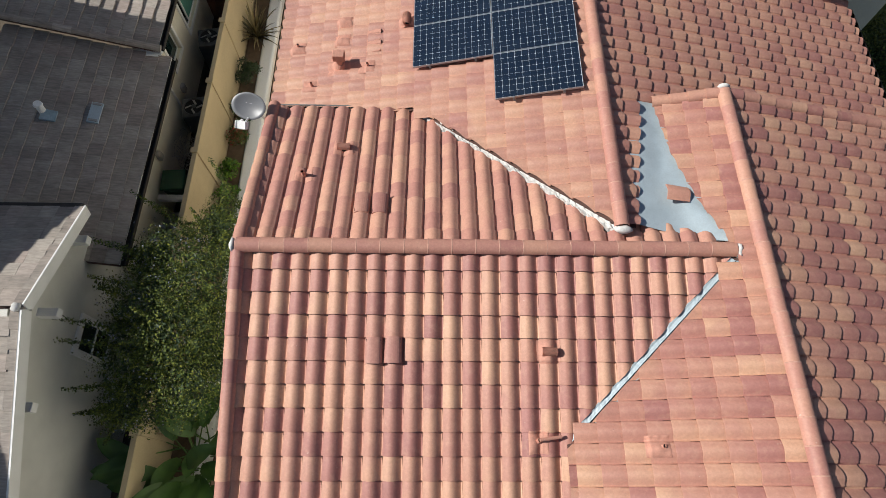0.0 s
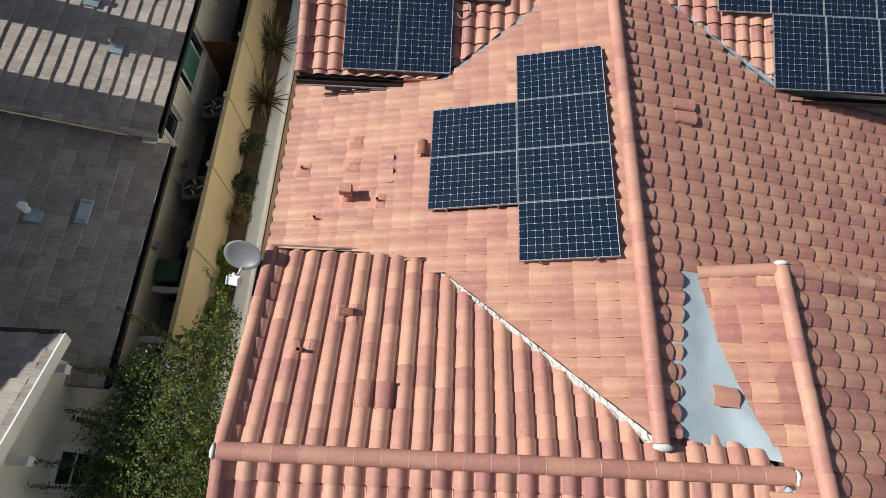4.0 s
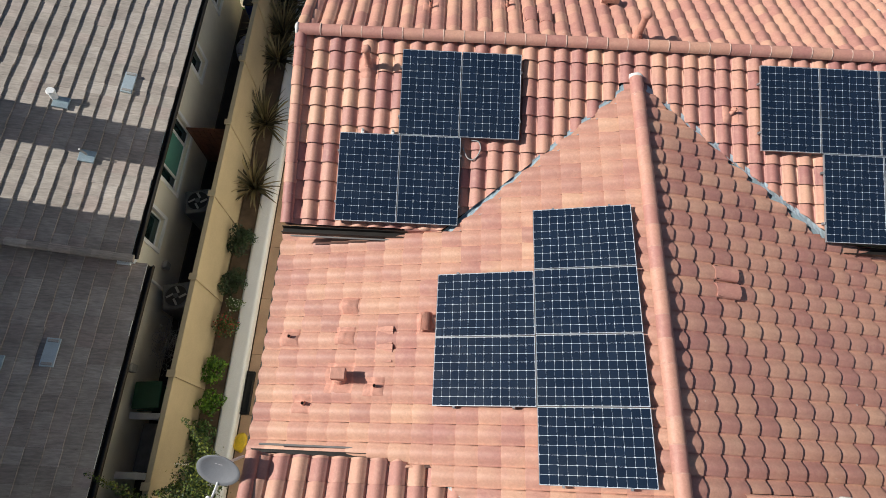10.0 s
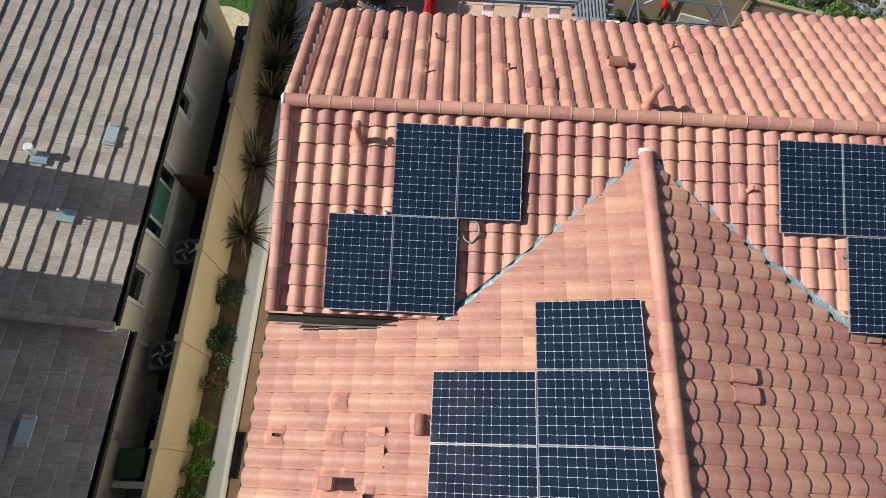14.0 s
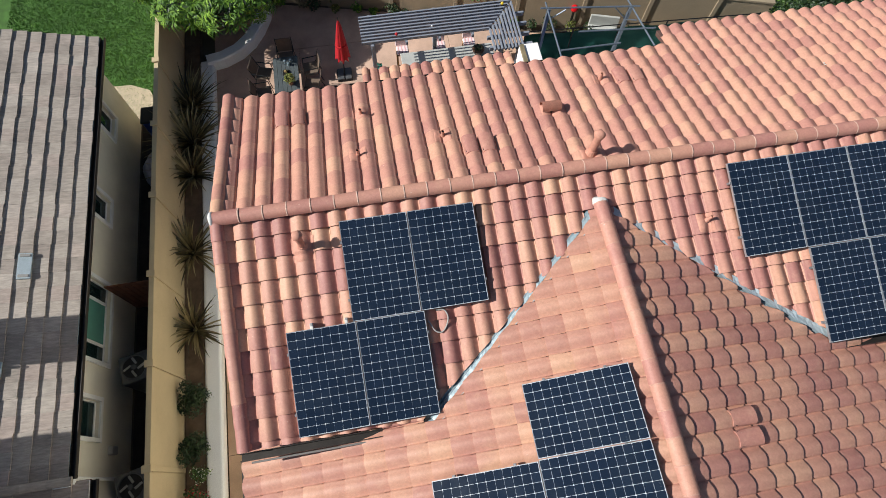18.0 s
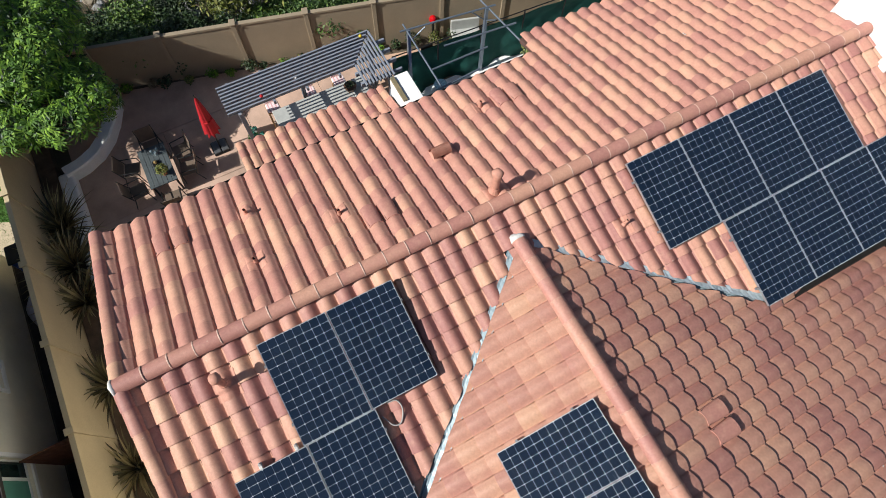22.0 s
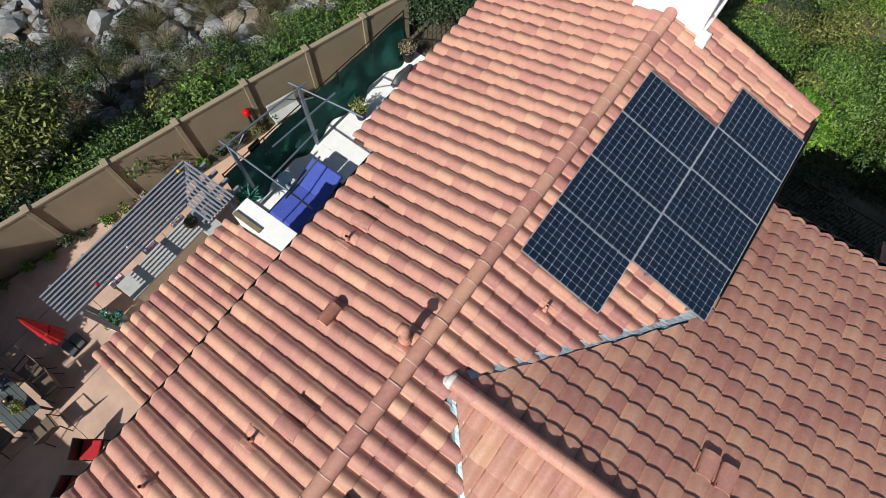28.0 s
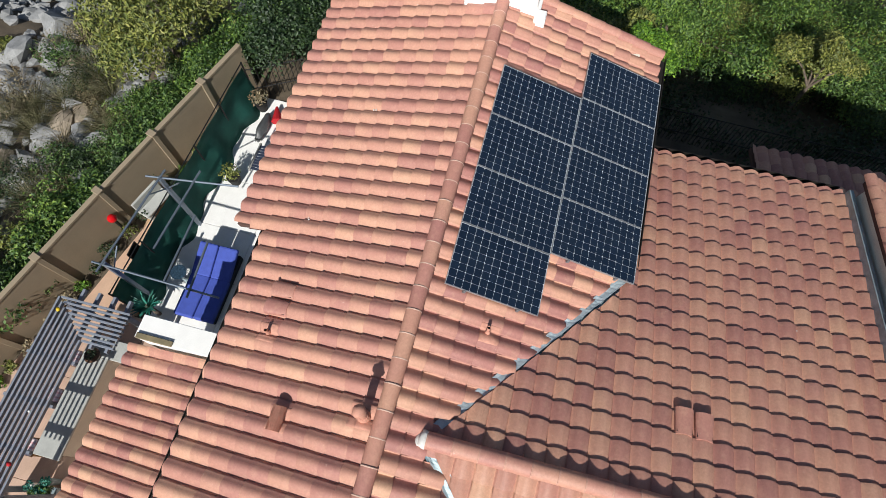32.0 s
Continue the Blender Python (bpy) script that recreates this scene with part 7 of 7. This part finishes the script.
for i in range(16):
    x = -8 + i * 0.62
    y = wall_line(x) + rnd.uniform(2.0, 3.0)
    w = rnd.uniform(1.2, 1.7)
    if not 0.0 < x < 3.4:
        shrub("hedge_bush", "dense green bush behind the garden wall", "bush", x, y, ground_z(x, y) - 0.1, w, w * 1.1, rnd.choice(mats), 350 + i, 2300, 0.06, "bushes behind the wall", FLOWER_VIOLET if i in (1, 2, 4) else None, 90)
for i in range(60):
    x = rnd.uniform(-8, 24)
    y = wall_line(x) + rnd.uniform(2.6, 12)
    w = rnd.uniform(0.7, 1.5)
    shrub("scrub_bush", "scrubby bush on the rocky bank", "bush", x, y, ground_z(x, y) - 0.05, w, w * 0.8, rnd.choice((LEAF_OLIVE, LEAF_DARK, LEAF_DRY, LEAF, LEAF)), 400 + i, 1100, 0.045, "scrub on the bank")
for i in range(22):
    x = rnd.uniform(4, 17)
    y = wall_line(x) + rnd.uniform(1.4, 4)
    w = rnd.uniform(0.7, 1.3)
    shrub("scrub_bush", "scrubby bush on the rocky bank", "bush", x, y, ground_z(x, y) - 0.05, w, w * 0.85, rnd.choice((LEAF_OLIVE, LEAF_DARK, LEAF_HEDGE, LEAF)), 800 + i, 1300, 0.045, "scrub on the bank")
for i in range(44):
    x = rnd.uniform(3, 19)
    y = wall_line(x) + rnd.uniform(2.2, 10)
    blades("wispy_shrub", "wispy grey-green shrub of fine upright stems", x, y, ground_z(x, y), 260, rnd.uniform(0.9, 1.5), 860 + i, LEAF_WISP, 0.009, 0.5, "bush", "wispy shrubs on the bank")
for i in range(110):
    x = rnd.uniform(-7, 20)
    off = rnd.uniform(6.5, 15)
    boulder(x + 0.25 * off, wall_line(x) + off, rnd.uniform(0.35, 0.95), 1000 + i, ROCK if rnd.random() < 0.75 else ROCK_TAN)
for i in range(50):
    x = rnd.uniform(-2, 14)
    off = rnd.gauss(6.2, 1.3)
    boulder(x + 0.25 * off, wall_line(x) + off, rnd.uniform(0.25, 0.7), 900 + i, ROCK if rnd.random() < 0.8 else ROCK_TAN)
for i in range(46):
    x = rnd.uniform(-4, 20)
    y = wall_line(x) + rnd.uniform(2.5, 10)
    blades("dry_grass", "dry straw-coloured grass tuft on the bank", x, y, ground_z(x, y), 90, 0.95, 500 + i, LEAF_DRY, 0.01, 0.7, "grass tuft", "dry grass tufts")
blobs = [(1.6, 28.6, 1.2, 1.3, 1.2, 0.9), (2.6, 28.2, 0.8, 1.1, 1.0, 0.9), (0.6, 28.9, 0.9, 1.1, 1.1, 0.9), (1.9, 29.6, 1.0, 1.2, 1.0, 0.9), (3.2, 29.2, 0.5, 0.9, 0.9, 0.8), (1.2, 27.9, 0.5, 0.9, 0.7, 0.7)]
tree("olive_tree", "yellow-green leafy tree behind the garden wall", 1.7, 28.7, -1.0, 1.4, blobs, LEAF_OLIVE, 53, 15000, 0.07, 0.12, 2.4)
blobs = [(13.8, 25.2, 1.2, 1.4, 1.3, 1.1), (12.6, 25.8, 0.6, 1.2, 1.1, 0.9), (14.9, 24.6, 1.0, 1.2, 1.2, 1.0), (13.6, 26.8, 0.9, 1.3, 1.1, 1.0), (15.6, 25.8, 0.7, 1.1, 1.1, 0.9)]
tree("willow_tree", "yellow-green drooping tree beyond the wall", 13.8, 25.6, -1.2, 1.8, blobs, LEAF_OLIVE, 54, 13000, 0.06, 0.13, 2.8)
blobs = [(13.6, 21.6, 0.9, 0.9, 0.8, 0.9), (14.3, 20.9, 0.9, 0.9, 0.9, 0.9), (14.9, 21.8, 1.1, 1.0, 1.0, 1.0), (15.6, 20.6, 0.9, 1.0, 1.0, 0.9)]
tree("citrus_tree", "dark glossy tree at the end of the deck", 14.4, 21.4, GZ, 1.0, blobs, LEAF_DARK, 55, 9000, 0.06, 0.1, 2.0)

wire = empty("wire_fence", "dark wire fence standing on the rocky bank", "fence")
a, b = Vector((-0.5, 32.0)), Vector((5.75, 30.5))
for i in range(4):
    p = a.lerp(b, i / 3)
    z = ground_z(p.x, p.y)
    part("post", tube((p.x, p.y, z - 0.1), (p.x, p.y, z + 1.25), 0.025, segs=7), FURN, wire)
for k in (0.25, 0.5, 0.75, 1.0, 1.2):
    part("strand", tube((a.x, a.y, ground_z(a.x, a.y) + k), (b.x, b.y, ground_z(b.x, b.y) + k), 0.012 if k == 1.2 else 0.004, segs=5), FURN, wire)

# ---- wooded bank to the east ----
iron = empty("iron_fence", "black iron picket fence along the east bank", "fence")
for i in range(90):
    y = 0.5 + i * 0.12
    x = 14.55 + 0.02 * (y - 6)
    part("picket", tube((x, y, GZ - 0.1), (x, y, 1.0), 0.01, segs=5), FURN, iron)
for z in (0.0, 0.95):
    part("rail", tube((14.44, 0.4, z), (14.66, 11.3, z), 0.018, segs=6), FURN, iron)
rnd = random.Random(71)
base = None
for i in range(20):
    x, y = rnd.uniform(15.4, 25), rnd.uniform(-2, 20)
    if x < 19.5 and y < 9.2:
        x += 4.5
    s = rnd.uniform(1.0, 2.3)
    z = ground_z(x, y)
    blobs = [(x + rnd.gauss(0, 0.6) * s, y + rnd.gauss(0, 0.6) * s, z + s * rnd.uniform(0.7, 1.5), s * rnd.uniform(0.45, 0.75), s * rnd.uniform(0.45, 0.75), s * rnd.uniform(0.35, 0.6)) for _ in range(7)]
    tree("bank_tree", "leafy green tree on the wooded bank", x, y, z - 0.1, s * 0.7, blobs, rnd.choice((LEAF, LEAF_HEDGE, LEAF_OLIVE, LEAF_HEDGE)), 600 + i, 12000, 0.048, 0.1, 2.2)
for i in range(90):
    x, y = rnd.uniform(15.2, 32), rnd.uniform(-6, 25)
    if x < 19.0 and y < 9.2:
        x += 4.0
    w = rnd.uniform(1.0, 2.8)
    shrub("bank_bush", "green undergrowth bush on the wooded bank", "bush", x, y, ground_z(x, y) - 0.1, w, w * rnd.uniform(0.6, 1.15), rnd.choice((LEAF, LEAF_HEDGE, LEAF_HEDGE, LEAF_OLIVE, LEAF_LIME)), 700 + i, 3000, 0.05, "undergrowth on the bank")
for i, (x, y, s, kind) in enumerate(((15.9, 10.1, 0.8, LEAF_LIME), (17.0, 10.6, 0.9, LEAF_OLIVE), (19.2, 8.9, 1.1, LEAF_HEDGE), (18.6, 3.6, 1.0, LEAF_OLIVE))):
    z = ground_z(x, y)
    top = 2.2 - 0.45 * i - z
    blobs = [(x + rnd.gauss(0, 0.45) * s, y + rnd.gauss(0, 0.5) * s, z + top - 0.3 - rnd.random() ** 1.6 * min(top - 0.5, 2.0), s * rnd.uniform(0.35, 0.6), s * rnd.uniform(0.35, 0.6), s * rnd.uniform(0.3, 0.5)) for _ in range(9)]
    tree("sunlit_tree", "bright yellow-green tree rising beside the roof corner", x, y, z - 0.1, top * 0.5, blobs, kind, 660 + i, 9000, 0.05, 0.09, 2.2)
cover = []
for i in range(800):
    x, y = rnd.uniform(14.7, 34), rnd.uniform(-10, 25)
    cover.append((x, y, ground_z(x, y) + 0.05, 0.8, 0.8, rnd.uniform(0.2, 0.5)))
# ground cover all in dark leaves: the bank's shade is put into their colour
shade = leaf_cloud("ground_cover", cover[::2], 65000, 0.065, LEAF_DARK, 73)
tagged(shade, "dark ivy-like ground cover over the wooded bank", "ground cover", kind="stuff")
ivy = leaf_cloud("ground_cover", cover[1::2], 65000, 0.065, LEAF_DARK, 72)
tagged(ivy, "low green ground cover over the wooded bank", "ground cover", kind="stuff")
# a lower tiled wing in the shade of the house
tiled_slope("roof_slope", house, (10.4, 0.0, 3.5), (1, 0), 0.3, [(10.4, 7.4), (10.4, -3.0), (12.3, -3.0), (12.3, 7.4)], (10, 4, 12.5, 8), "lower terracotta tile roof in shade", 10)
part("wall", box(9.3, -3, GZ, 11.9, 7.1, 2.9), STUCCO, house)
e = empty("toy_ball", "small multicoloured ball on the east path", "ball")
bm = bmesh.new()
bmesh.ops.create_uvsphere(bm, u_segments=16, v_segments=10, radius=0.12, matrix=Matrix.Translation((13.2, 9.2, GZ + 0.12)))
part("ball", bm, YELLOW, e, smooth=True)
